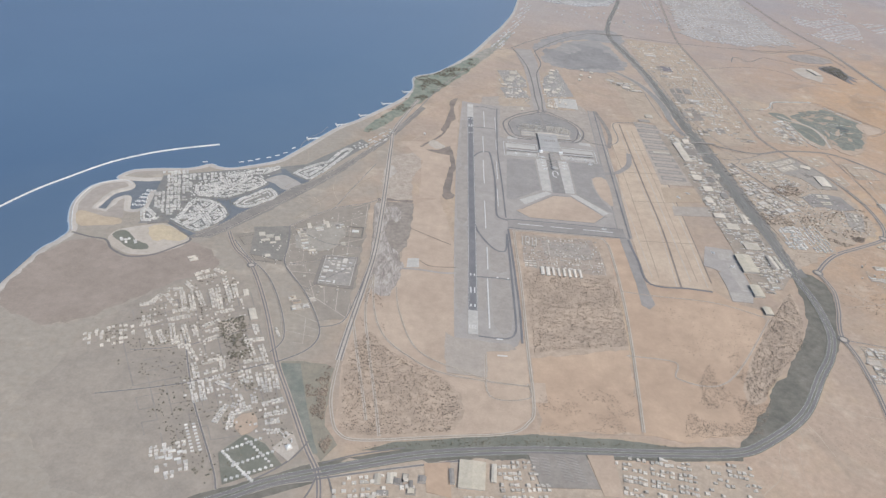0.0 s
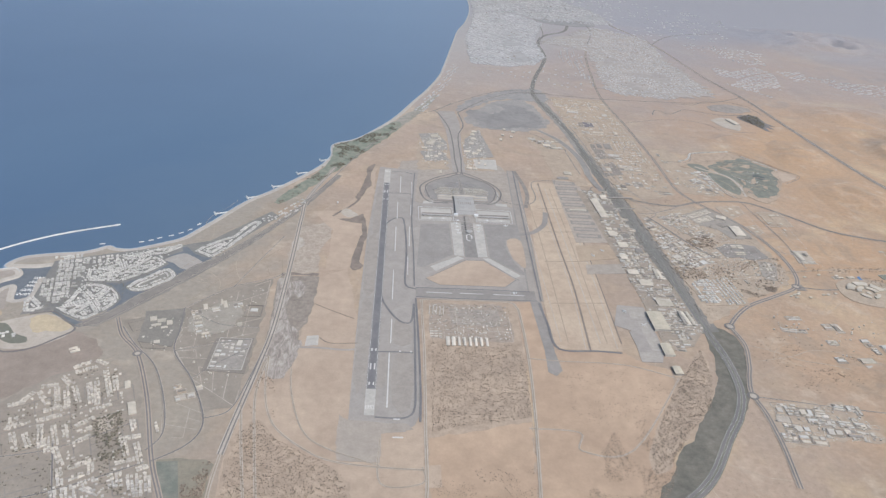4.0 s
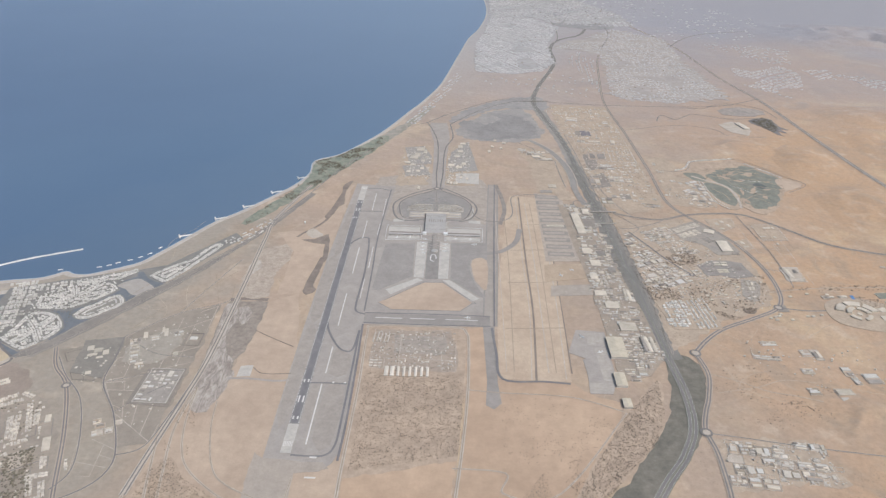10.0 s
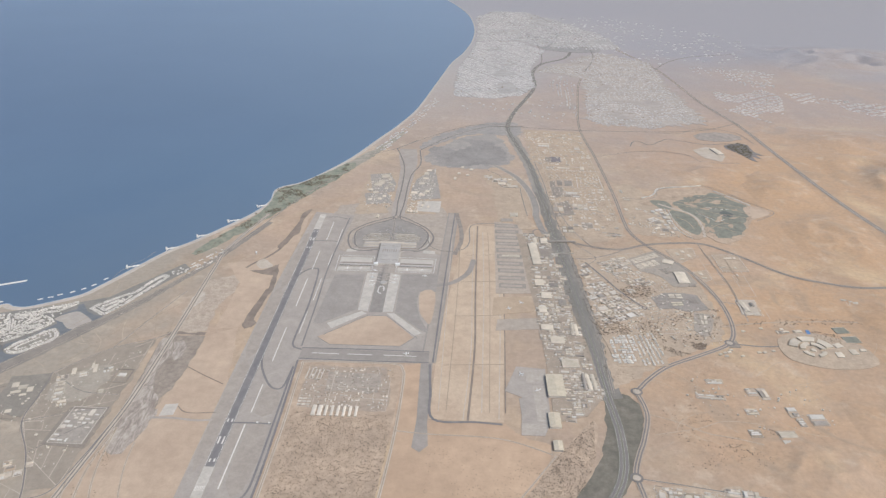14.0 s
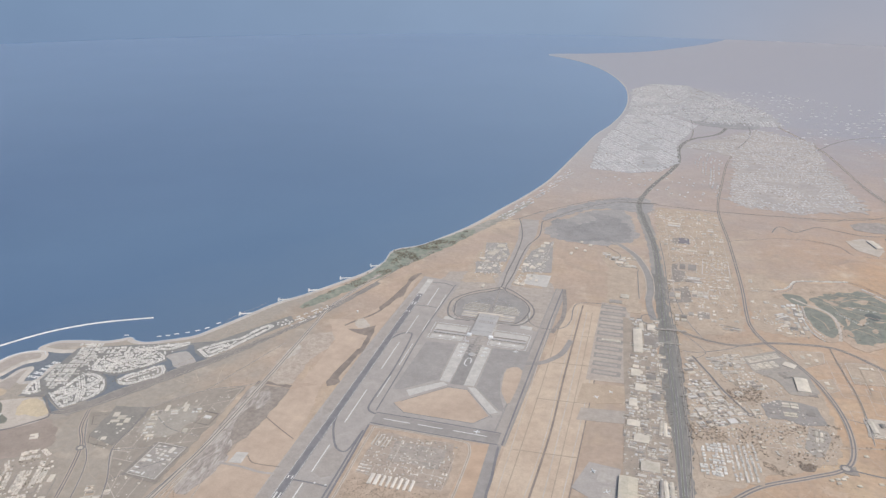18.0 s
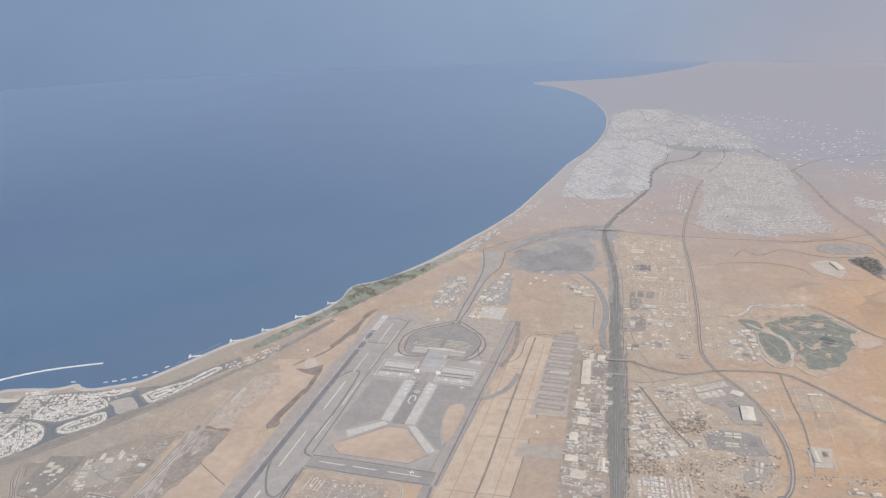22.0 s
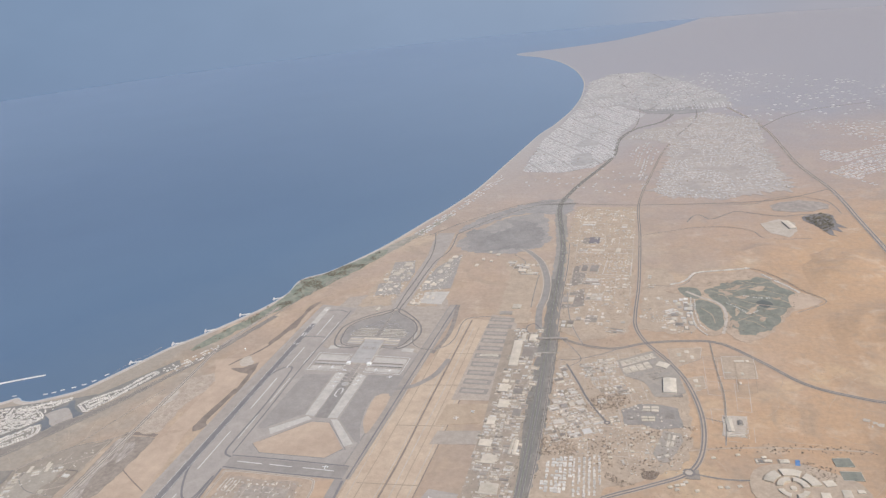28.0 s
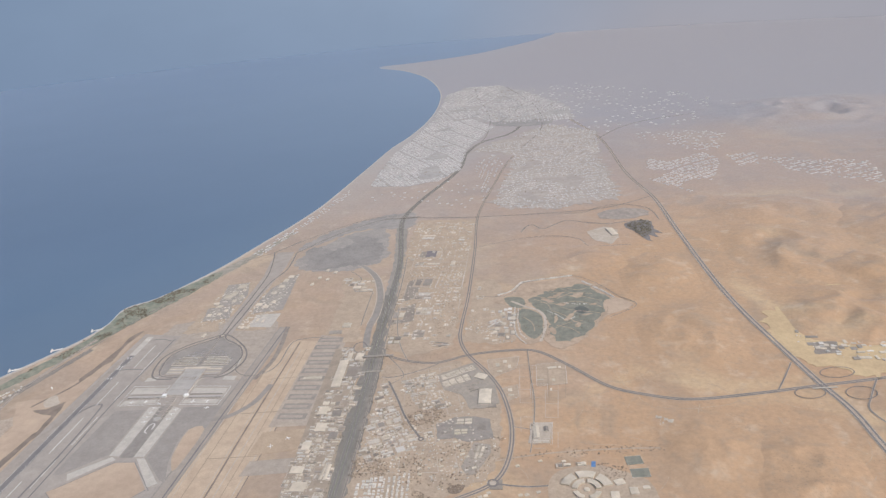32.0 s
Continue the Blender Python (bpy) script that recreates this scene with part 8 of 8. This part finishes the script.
for k in range(9):
    rounds += [(-89 + 2.0 * k, 234 + 1.25 * k, 0, 1.4, 1.4, 0.7), (-83 + 2.4 * k, 217.5 + 1.3 * k, 0, 1.5, 1.5, 0.7), (-80 + 1.8 * k, 243 - 1.6 * k, 0, 1.4, 1.4, 0.7), (-82 + 2.1 * k, 226 + 1.3 * k, 0, 1.4, 1.4, 0.7)]
settle("pavilion_house", "small white pavilion house in a dark garden", "house", "pavilion houses", rounds, WHITE_OWN, 8)
patch("garden", [(-91, 233), (-81, 246), (-70, 241), (-59, 229), (-84, 215)], GRASS, "dark planted gardens between small white houses", "garden")
scatter("camp_sheds", SHEDS, [(-117 + 4 * (k % 3), 232 - 4.5 * (k // 3), T(20), 3.2, 1.4, 0.6) for k in range(6)] + [(-112 + 1.05 * k, 249 - 2.0 * k, T(25), 1.6, 1.0, 0.6) for k in range(9)] + [(-108.5 + 1.05 * k, 250 - 2.0 * k, T(25), 1.6, 1.0, 0.6) for k in range(9)], HOUSE_WHITE, "rows of small pale sheds", "shed")
scatter("south_houses", HOUSES, rows_in([(44, 240), (64, 244), (74, 226), (60, 205), (30, 205), (30, 219), (44, 222)], 2.4, 2.9, T(6), 1.9, 0.75, 40, 0.8) + rows_in([(-30, 224), (8, 230), (8, 195), (-40, 195)], 2.5, 3.0, T(10), 2.0, 0.7, 42, 0.55) + rows_in([(152, 252), (180, 254), (185, 200), (152, 200)], 2.5, 3.0, T(-8), 2.0, 0.7, 43, 0.5) + rows_in([(109, 251), (148, 253), (152, 205), (108, 205)], 2.5, 3.0, T(-8), 2.0, 0.8, 41, 0.8, 5, 1.6), HOUSE, "cream flat-roofed houses south of the highway", "house")
scatter("depot_rows", SHEDS, [(66 + 5.4 * (k % 2), 246 - 1.9 * (k // 2) , T(-8), 4.6, 0.9, 0.5) for k in range(12)] + [(79 + 0.5 * (k // 2) + 6.2 * (k % 2), 248 - 1.8 * (k // 2), T(-12), 5.4, 0.9, 0.5) for k in range(18)], ROOF_GREY, "rows of long dark market sheds", "shed")
patch("market_yard", [(63, 249), (93, 251), (98, 230), (68, 228)], DARK_YARD, "dark yard of a shed market", "yard")
patch("red_plot", [(10, 237), (23, 239), (24, 218), (12, 220)], ORANGE, "bare reddish plot by the highway", "ground")
patch("sand_plot", [(94, 251), (108, 252), (109, 226), (99, 226)], SAND, "bright sandy plot by the highway", "ground")
settle("suburb_house", "cream two-storey house of a dense suburb", "house", "suburb houses", rows_in([(290, 512), (308, 515), (308, 478), (296, 476), (291, 480)], 2.6, 2.6, T(4), 2.2, 0.9, 50, 0.9, 4, 1.0) + rows_in([(309, 516), (326, 518), (328, 495), (326, 479), (309, 477)], 2.9, 1.75, T(4), 1.5, 0.8, 51, 0.95, 1, 0.4), WHITE_OWN, 10)
patch("suburb_plot", [(287, 512), (293, 517), (326, 519.5), (330, 495), (328, 477), (292, 475)], MOTTLED, "paved ground of a walled suburb", "ground")
scatter("works_sheds", SHEDS, [(86 + 3.9 * k, 416.5, T(90), 10, 2.6 if k < 2 else 1.7, 0.8) for k in range(8)] + [(74 + 2.6 * k, 455 - 0.2 * k, T(85), 11, 0.8, 0.5) for k in range(5)] + [(75 + 3 * (k % 3), 428 - 3 * (k // 3), T(5), 2.4, 1.2, 0.5) for k in range(9)], HOUSE, "rows of white works sheds in a fenced block", "shed")
r = random.Random(5)
scatter("camp_huts", SHEDS, [(r.uniform(74, 132), r.uniform(420, 463), r.choice((0, 1.57)) + r.uniform(-0.1, 0.1), r.uniform(0.8, 2.4), r.uniform(0.5, 1.0), r.uniform(0.3, 0.6)) for _ in range(170)], HOUSE, "scattered huts, pipes and stores in a works yard", "hut")
mixed_zone = []
for i, (poly, keep) in enumerate((([(284, 560), (300, 600), (330, 560), (345, 545), (330, 515), (288, 515)], 0.26), ([(298, 632), (330, 648), (340, 620), (345, 600), (310, 606)], 0.25), ([(240, 420), (274, 440), (270, 520), (262, 600), (242, 600)], 0.12), ([(268, 890), (338, 890), (338, 1020), (250, 1020)], 0.16), ([(286, 735), (338, 735), (338, 880), (276, 880)], 0.2)), 0):
    mixed_zone += rows_in(poly, 2.6, 3.0, T(8 * i), 1.5, 0.6, 60 + i, keep) + rows_in(poly, 1.5, 1.7, T(8 * i + 20), 0.7, 0.35, 160 + i, 0.07 if i in (3, 4, 11, 12) else min(0.2, keep))
for i, (poly, keep) in enumerate((([(340, 640), (370, 560), (390, 560), (380, 510), (340, 500), (330, 540)], 0.13), ([(286, 326), (350, 330), (350, 362), (288, 360)], 0.2), ([(390, 400), (425, 420), (420, 460), (380, 450), (340, 470), (330, 440)], 0.06), ([(620, 690), (740, 740), (720, 650), (650, 650)], 0.10), ([(350, 750), (395, 690), (378, 690), (352, 720)], 0.25)), 5):
    mixed_zone += rows_in(poly, 2.6, 3.0, T(8 * i), 1.5, 0.6, 60 + i, keep) + rows_in(poly, 1.5, 1.7, T(8 * i + 20), 0.7, 0.35, 160 + i, 0.07 if i in (3, 4, 11, 12) else min(0.2, keep))
for i, (poly, keep) in enumerate((([(-130, 425), (-100, 440), (-50, 480), (-48, 350), (-75, 372), (-112, 400)], 0.05), ([(70, 730), (100, 738), (96, 842), (70, 835)], 0.08), ([(119, 740), (142, 735), (143, 846), (121, 844)], 0.08)), 10):
    mixed_zone += rows_in(poly, 2.6, 3.0, T(8 * i), 1.5, 0.6, 60 + i, keep) + rows_in(poly, 1.5, 1.7, T(8 * i + 20), 0.7, 0.35, 160 + i, 0.07 if i in (3, 4, 11, 12) else min(0.2, keep))
def plot_forms():
    """Square plots: four thin walls and one or two flat houses inside."""
    def cube(x0, y0, x1, y1, z1):
        v = [(x, y, z) for z in (0, z1) for x, y in ((x0, y0), (x1, y0), (x1, y1), (x0, y1))]
        return v, [(i, (i + 1) % 4, 4 + (i + 1) % 4, 4 + i) for i in range(4)] + [(4, 5, 6, 7)]
    walls = [cube(-0.5, -0.5, 0.5, -0.46, 0.5), cube(-0.5, 0.46, 0.5, 0.5, 0.5), cube(-0.5, -0.46, -0.46, 0.46, 0.5), cube(0.46, -0.46, 0.5, 0.46, 0.5)]
    forms = []
    for bits in ([cube(-0.3, -0.25, 0.28, 0.3, 1.0)], [cube(-0.4, -0.36, 0.05, 0.36, 0.9), cube(0.15, -0.3, 0.38, 0.0, 0.6)], [cube(-0.38, 0.05, 0.38, 0.38, 1.0)], [cube(-0.36, -0.36, -0.1, 0.36, 0.9), cube(0.1, -0.36, 0.36, 0.36, 0.9)], []):
        v, f = [], []
        for bv, bf in walls + bits:
            f += [tuple(i + len(v) for i in q) for q in bf]
            v += bv
        forms.append((np.array(v, float), f))
    return forms


plots = []
for k, (poly, pitch, turn, keep) in enumerate((([(284, 640), (286, 570), (289, 535), (302, 547), (318, 560), (308, 580), (296, 612), (290, 632)], 4.6, 26, 0.7), ([(300, 634), (328, 648), (336, 622), (344, 600), (322, 592), (306, 612)], 5.0, 26, 0.6), ([(278, 700), (338, 690), (338, 745), (278, 745)], 6.0, -4, 0.4), ([(276, 770), (338, 770), (338, 815), (300, 808), (276, 812)], 6.5, -4, 0.35), ([(270, 890), (338, 888), (338, 945), (268, 950)], 6.5, -5, 0.3),
                                               ([(311, 816), (335, 816), (336, 851), (313, 853)], 3.4, -4, 0.85), ([(350, 705), (372, 694), (390, 700), (392, 728), (370, 770), (350, 770)], 6.5, 10, 0.35), ([(268, 975), (338, 972), (338, 1020), (262, 1022)], 6.5, -4, 0.35), ([(340, 545), (352, 555), (364, 550), (366, 520), (340, 510)], 5.5, 20, 0.3), ([(286, 326), (350, 330), (350, 362), (288, 360)], 5.5, -6, 0.5), ([(242, 420), (274, 440), (271, 520), (264, 610), (243, 600)], 4.6, -2, 0.2))):
    for q in rows_in(poly, pitch, pitch, T(turn), pitch * 0.82, 0.5, 300 + k, keep, 5, 1.4):
        if all(math.hypot(q[0] - a, q[1] - b) > c * 0.55 for a, b, c in TAKEN):
            plots.append(q)
scatter("walled_plots", plot_forms(), plots, HOUSE, "low walled plots with flat-roofed houses", "house")
scatter("yard_buildings", HOUSES, mixed_zone, HOUSE, "small scattered flat-roofed buildings and stores", "building")
villas = along([(376, 790), (390, 799), (400, 818), (415, 823), (438, 828), (454, 832)], 2.6, 2.1, 0.8, 71) + along([(462, 816), (470, 806), (482, 789), (490, 776)], 2.7, 2.1, 0.8, 72) + along([(394, 762), (393, 735), (396, 705), (404, 690)], 2.6, 1.4, 0.6, 73) + along([(397, 758), (396.5, 735), (399, 710), (405, 697)], 2.8, 1.2, 0.6, 74) + along([(440, 768), (452, 764), (464, 764)], 2.2, 1.3, 0.6, 75) + along([(424, 752), (434, 742), (442, 732), (450, 738)], 2.2, 1.2, 0.6, 76)
settle("golf_villa", "white villa edging a golf course", "villa", "golf villas", villas, WHITE_OWN, 9)
def row_town(poly, angle, seed, keep=0.9, pitch=3.0, size=2.7, pair=3.1, street=4.4, break_every=9, height=0.6, wobble=4.0):
    """Rows of houses back to back between narrow streets, cut by lanes, inside an outline."""
    r, out = random.Random(seed), []
    cx, cy = sum(q[0] for q in poly) / len(poly), sum(q[1] for q in poly) / len(poly)
    reach = max(math.hypot(q[0] - cx, q[1] - cy) for q in poly)
    c, d = math.cos(T(angle)), math.sin(T(angle))
    v, row = -reach, 0
    while v < reach:
        shift = r.uniform(0, pitch * break_every)
        for k in range(int(2 * reach / pitch)):
            if (k + int(shift / pitch)) % break_every == 0:
                continue
            u = -reach + k * pitch
            w = v + wobble * math.sin(u * 0.02 + v * 0.01)
            x, y = cx + u * c - w * d, cy + u * d + w * c
            quarter = noise.noise((x * 0.018, y * 0.018, seed))
            if quarter > -0.33 and inside(x, y, poly) and r.random() < keep:
                out.append((x + r.uniform(-0.3, 0.3), y + r.uniform(-0.3, 0.3), T(angle) + r.uniform(-0.08, 0.08), size * r.uniform(0.8, 1.15), size * r.uniform(0.65, 1.0), height * r.uniform(0.6, 1.4)))
        row += 1
        v += pair if row % 2 else street + (3.5 if row % 12 == 0 else 0)
    return out


OLD_CITY = [(160, 1203.7), (161, 1304.8), (166, 1423.8), (187, 1535), (199, 1668), (282, 1700), (344, 1593), (298, 1414), (298, 1277), (269.8, 1217.6), (223, 1194)]
FAR_CITY = [(201, 1679), (206, 1830), (203, 2008), (247, 2118), (338, 2121), (409, 1996), (501, 1773), (511, 1621), (456, 1612), (344, 1621), (282, 1713)]
SUBURBS = [(308.9, 1390.6), (356, 1456), (454, 1585), (540, 1497), (529.6, 1301), (534.8, 1090.5), (459.4, 1054), (380, 1064), (360, 1090), (378, 1230), (387, 1352), (360, 1379)]
EAST_TOWN = [(601, 1278), (632, 1251), (691, 1299), (708, 1254), (673, 1147), (630, 1096), (612, 1125), (583, 1162)]
city = row_town(OLD_CITY, 118, 80, 0.93, 2.9, 2.75) + row_town([(201, 1679), (206, 1830), (250, 1850), (290, 1800), (300, 1712), (282, 1700)], 100, 81, 0.8, 3.6, 3.0, 4.0, 6.0, 7, 0.8, 9.0) + row_town([(206, 1836), (203, 2008), (247, 2118), (338, 2121), (350, 1960), (300, 1830), (262, 1852)], 62, 91, 0.7, 4.0, 3.3, 4.6, 7.5, 6, 0.8, 14.0) + row_town([(300, 1800), (360, 1940), (409, 1990), (501, 1773), (440, 1700), (340, 1640), (302, 1700)], 140, 92, 0.7, 3.8, 3.2, 4.4, 7.0, 6, 0.8, 12.0) + row_town([(350, 1622), (440, 1690), (505, 1760), (511, 1621), (456, 1612)], 80, 93, 0.7, 3.6, 3.0, 4.4, 7.0, 6, 0.8, 12.0)
city += row_town(SUBURBS, 8, 83, 0.62, 3.2, 2.3, 4.2, 6.4, 7, 0.6, 8.0) + row_town([(320, 1292), (350, 1372), (368, 1300), (352, 1180), (347, 1070), (336, 1205)], 82, 84, 0.5, 3.6, 2.6, 4.4, 7.5, 6, 0.9)
city += row_town(EAST_TOWN, 30, 86, 0.85, 3.0, 2.5, 4.0, 6.0, 6, 0.6, 9.0) + row_town([(723, 1274), (771, 1280), (747, 1190), (727, 1193)], 30, 87, 0.85, 3.4, 2.9, 4.2, 7.0, 6, 0.6, 8.0)
city += row_town([(603, 1465), (686, 1462), (760, 1430), (735, 1344), (729, 1308), (684, 1310), (607, 1420)], 15, 88, 0.4, 4.6, 3.2, 6.0, 9.0, 6, 0.8, 8.0) + row_town([(762, 1255), (900, 1200), (885, 1085), (792, 1160)], 20, 89, 0.6, 4.0, 3.0, 5.0, 8.0, 6, 0.7, 8.0)
city += rows_in([(500, 1560), (540, 1470), (900, 1560), (760, 1850), (520, 2100), (420, 2030)], 12, 15, T(20), 5.0, 0.9, 90, 0.3, 6, 8.0)
city += rows_in([(64, 930), (100, 1060), (128, 1190), (138, 1180), (112, 1050), (76, 925)], 3.6, 4.4, T(70), 2.4, 0.7, 85, 0.55, 6, 2.0) + rows_in([(152, 1130), (262, 1100), (330, 1065), (338, 1180), (300, 1230), (262, 1190), (200, 1170)], 7.0, 9.0, T(78), 3.0, 0.6, 82, 0.2, 5, 3.0)
scatter("city_houses", HOUSES, city, CITY, "dense pale city of low blocks along the coast", "city")
CITY_SOIL = surface("city_ground", (0.345, 0.325, 0.308), (0.405, 0.375, 0.35), 0.03, 0.35, 0.95, mottle=0.12)
patch("suburb_ground", SUBURBS, surface("suburb_ground", (0.355, 0.318, 0.288), (0.405, 0.357, 0.316), 0.03, 0.35, 0.95, mottle=0.12), "dusty grey streets of a suburb", "ground", worn=16)
patch("city_ground", OLD_CITY, CITY_SOIL, "grey streets and yards of an old seaside city", "ground", worn=7)
patch("city_ground", FAR_CITY, CITY_SOIL, "grey streets and yards of far city districts", "ground", worn=12)
CITY_GREEN = surface("dusty_park", (0.27, 0.26, 0.248), (0.32, 0.30, 0.28), 0.04, 0.4, 0.95)
patch("city_green", [(345, 1600), (410, 1580), (462, 1596), (452, 1640), (390, 1632), (346, 1640)], CITY_GREEN, "dark green belt between city districts", "park", 3, worn=8)
for line, w in (([(285, 1700), (330, 1770), (420, 1800), (500, 1760)], 5.0), ([(345, 1610), (380, 1720), (390, 1850), (330, 2000)], 5.0), ([(200, 1760), (260, 1790), (330, 1770)], 4.0)):
    setting(ribbon("green_belt", line, w, level("patch"), CITY_GREEN), "dark planted avenue through the city", "verge")
scatter("city_trees", CLUMPS, strewn(OLD_CITY, 260, 1.0, 2.0, 24) + strewn(SUBURBS, 200, 1.0, 2.0, 25) + strewn(FAR_CITY, 120, 1.4, 2.6, 26), BUSH, "dusty trees between the houses of a city", "tree")

# ---- faint wheel tracks over the open sand ----
r, verts, faces = random.Random(44), [], []
for x0, x1, y0, y1, count in ((300, 620, 380, 680, 60), (400, 760, 680, 1050, 50), (-40, 20, 300, 620, 22), (140, 260, 268, 410, 24), (285, 345, 680, 1030, 40), (-130, -45, 400, 610, 30), (70, 110, 730, 850, 10), (560, 1000, 480, 640, 30)):
    for _ in range(count):
        x, y, a, pts = r.uniform(x0, x1), r.uniform(y0, y1), r.uniform(0, 6.28), []
        for _ in range(r.randint(5, 12)):
            pts.append((x, y))
            x, y, a = x + 7 * math.cos(a), y + 7 * math.sin(a), a + r.uniform(-0.35, 0.35)
        v, f = ribbon_mesh(glide(pts, 3), r.uniform(0.15, 0.4), 0.015, drop=0.0)
        faces += [tuple(q + len(verts) for q in t) for t in f[::3]]
        verts += v
tagged(solid("wheel_tracks", verts, faces, surface("wheel_track", (0.345, 0.275, 0.215), (0.47, 0.385, 0.29), 0.02, 0.8, 0.95)), "faint wheel tracks across open sand", "track", kind="stuff")

# ---- bushes and trees ----
scatter("bushes", CLUMPS, strewn([(73, 328), (72, 415), (134, 414), (138, 400), (134, 342)], 3000, 0.34, 0.85, 1) + strewn([(72, 266), (72, 292), (90, 290), (126, 280), (124, 268)], 300, 0.3, 0.65, 2, 0.5, 0.1) + strewn([(95, 300), (130, 300), (128, 280), (100, 284)], 160, 0.3, 0.65, 42, 0.3, 0.1) + strewn([(74, 416), (134, 418), (133, 464), (74, 466)], 250, 0.4, 0.9, 3), BUSH, "low dusty bushes dotted over fenced sand", "bush")
scatter("bushes", CLUMPS, strewn([(-37, 322), (-38, 298), (-35, 256), (-20, 252), (22, 259), (29, 275), (24, 293), (10, 304), (-14, 318), (-28, 334)], 2600, 0.34, 0.85, 4) + strewn([(-34, 400), (-36, 330), (-28, 300), (-16, 318), (-20, 350)], 160, 0.4, 1.0, 5, 0.5), BUSH, "low dusty bushes round the runway end", "bush")
scatter("bushes", CLUMPS, strewn([(265, 416), (262, 385), (252, 358), (230, 334), (208, 306), (196, 298), (200, 318), (216, 346), (240, 384)], 2000, 0.34, 0.85, 6) + strewn([(150, 268), (196, 276), (225, 330), (215, 350), (180, 330), (160, 300)], 1900, 0.28, 0.65, 7, 0.3, 0.06) + strewn([(160, 400), (236, 390), (225, 350), (160, 330)], 300, 0.3, 0.65, 8, 0.7, 0.05), BUSH, "low dusty bushes on reddish sand", "bush")
scatter("bushes", CLUMPS, strewn([(314, 586), (328, 595), (339, 596), (344, 582), (332, 574.5), (318, 574)], 190, 0.7, 1.5, 9) + strewn([(284, 560), (330, 560), (345, 590), (330, 600), (296, 600)], 200, 0.6, 1.2, 29, 0.4, 0.06) + strewn([(282.9, 533.0), (299.8, 536.1), (309.8, 528.4), (311.1, 516.5), (285.7, 514.8)], 240, 0.6, 1.3, 30) + strewn([(328.3, 504.4), (339.5, 497.9), (349.1, 493.4), (341.1, 489.3), (330.0, 497.2)], 110, 0.5, 1.1, 31) + strewn([(352.3, 506.1), (359.4, 507.5), (363.6, 506.9), (360.6, 501.3), (353.6, 499.9)], 60, 0.8, 1.6, 32) + strewn([(284, 515), (340, 500), (380, 520), (388, 560), (340, 545), (292, 540)], 300, 0.6, 1.5, 10, 0.7, 0.06) + strewn([(300, 420), (300, 380), (340, 370), (400, 400), (330, 440)], 240, 0.4, 1.0, 11, 0.7, 0.05) + strewn([(376, 532), (430, 545), (470, 548), (540, 552), (540, 545), (470, 540), (430, 535)], 130, 0.6, 1.3, 12) + strewn([(-62, 298), (-46, 301), (-45, 275), (-44, 256), (-37, 246), (-40, 238), (-46, 248), (-55, 274)], 520, 0.5, 1.2, 21, 0.3, 0.08), BUSH, "dusty acacia bushes between compounds", "bush")
scatter("bushes", CLUMPS, strewn([(286, 450), (284, 560), (282, 690), (340, 700), (352, 668), (378, 620), (386, 560), (374, 515), (330, 486)], 900, 0.35, 0.85, 71, 0.35, 0.07) + strewn([(282, 700), (276, 800), (270, 880), (338, 880), (342, 790), (340, 704)], 520, 0.4, 0.9, 72, 0.35, 0.06) + strewn([(240, 420), (241, 540), (234, 680), (260, 680), (268, 560), (274, 440)], 380, 0.35, 0.75, 73), BUSH, "dusty trees and bushes between yards and sheds", "bush")
scatter("park_trees", CLUMPS, strewn([(-27, 786), (-3, 808), (36, 875), (48, 860), (9, 770), (-17, 713), (-44, 655), (-63, 624), (-66, 640), (-38, 700), (-26, 745)], 900, 0.8, 1.8, 13, 0.2, 0.06), LEAF, "clumped trees in a seaside park", "tree")
scatter("verge_trees", CLUMPS, strewn([(271, 436), (270, 500), (267, 560), (263, 690), (257, 800), (265, 800), (272, 690), (274, 500)], 280, 0.5, 1.1, 14) + strewn([(281, 436), (282, 500), (279, 600), (276, 690), (272, 800), (276, 800), (281, 690), (287, 500)], 280, 0.5, 1.1, 15) + strewn([(-22, 243), (-6, 249), (53, 260), (145, 262), (114, 259), (9, 247)], 260, 0.4, 1.0, 16), LEAF, "roadside trees along the highway", "tree")
scatter("golf_trees", CLUMPS, strewn([(398, 720), (404, 790), (440, 818), (478, 806), (490, 770), (478, 738), (440, 694), (408, 694)], 420, 0.5, 1.1, 17, 0.5, 0.08), LEAF, "scattered trees on a golf course", "tree")
scatter("town_trees", CLUMPS, strewn([(-182, 312), (-140, 378), (-119, 374), (-84, 305), (-56, 245), (-90, 212), (-140, 260)], 800, 0.5, 1.3, 18, 0.4, 0.06) + strewn([(-120, 330), (-106, 338), (-100, 322), (-90, 300), (-104, 300)], 240, 0.8, 1.8, 19) + strewn([(-208, 500), (-130, 530), (-150, 445), (-166, 430), (-200, 440)], 500, 0.5, 1.0, 22), LEAF, "dusty garden trees between town houses", "tree")
scatter("thicket", CLUMPS, strewn([(530, 981), (548, 993), (557, 984), (557, 962), (554, 948), (542, 932), (538, 948), (529, 968)], 260, 1.2, 2.4, 23), LEAF, "dark thickets of trees on damp ground", "thicket")
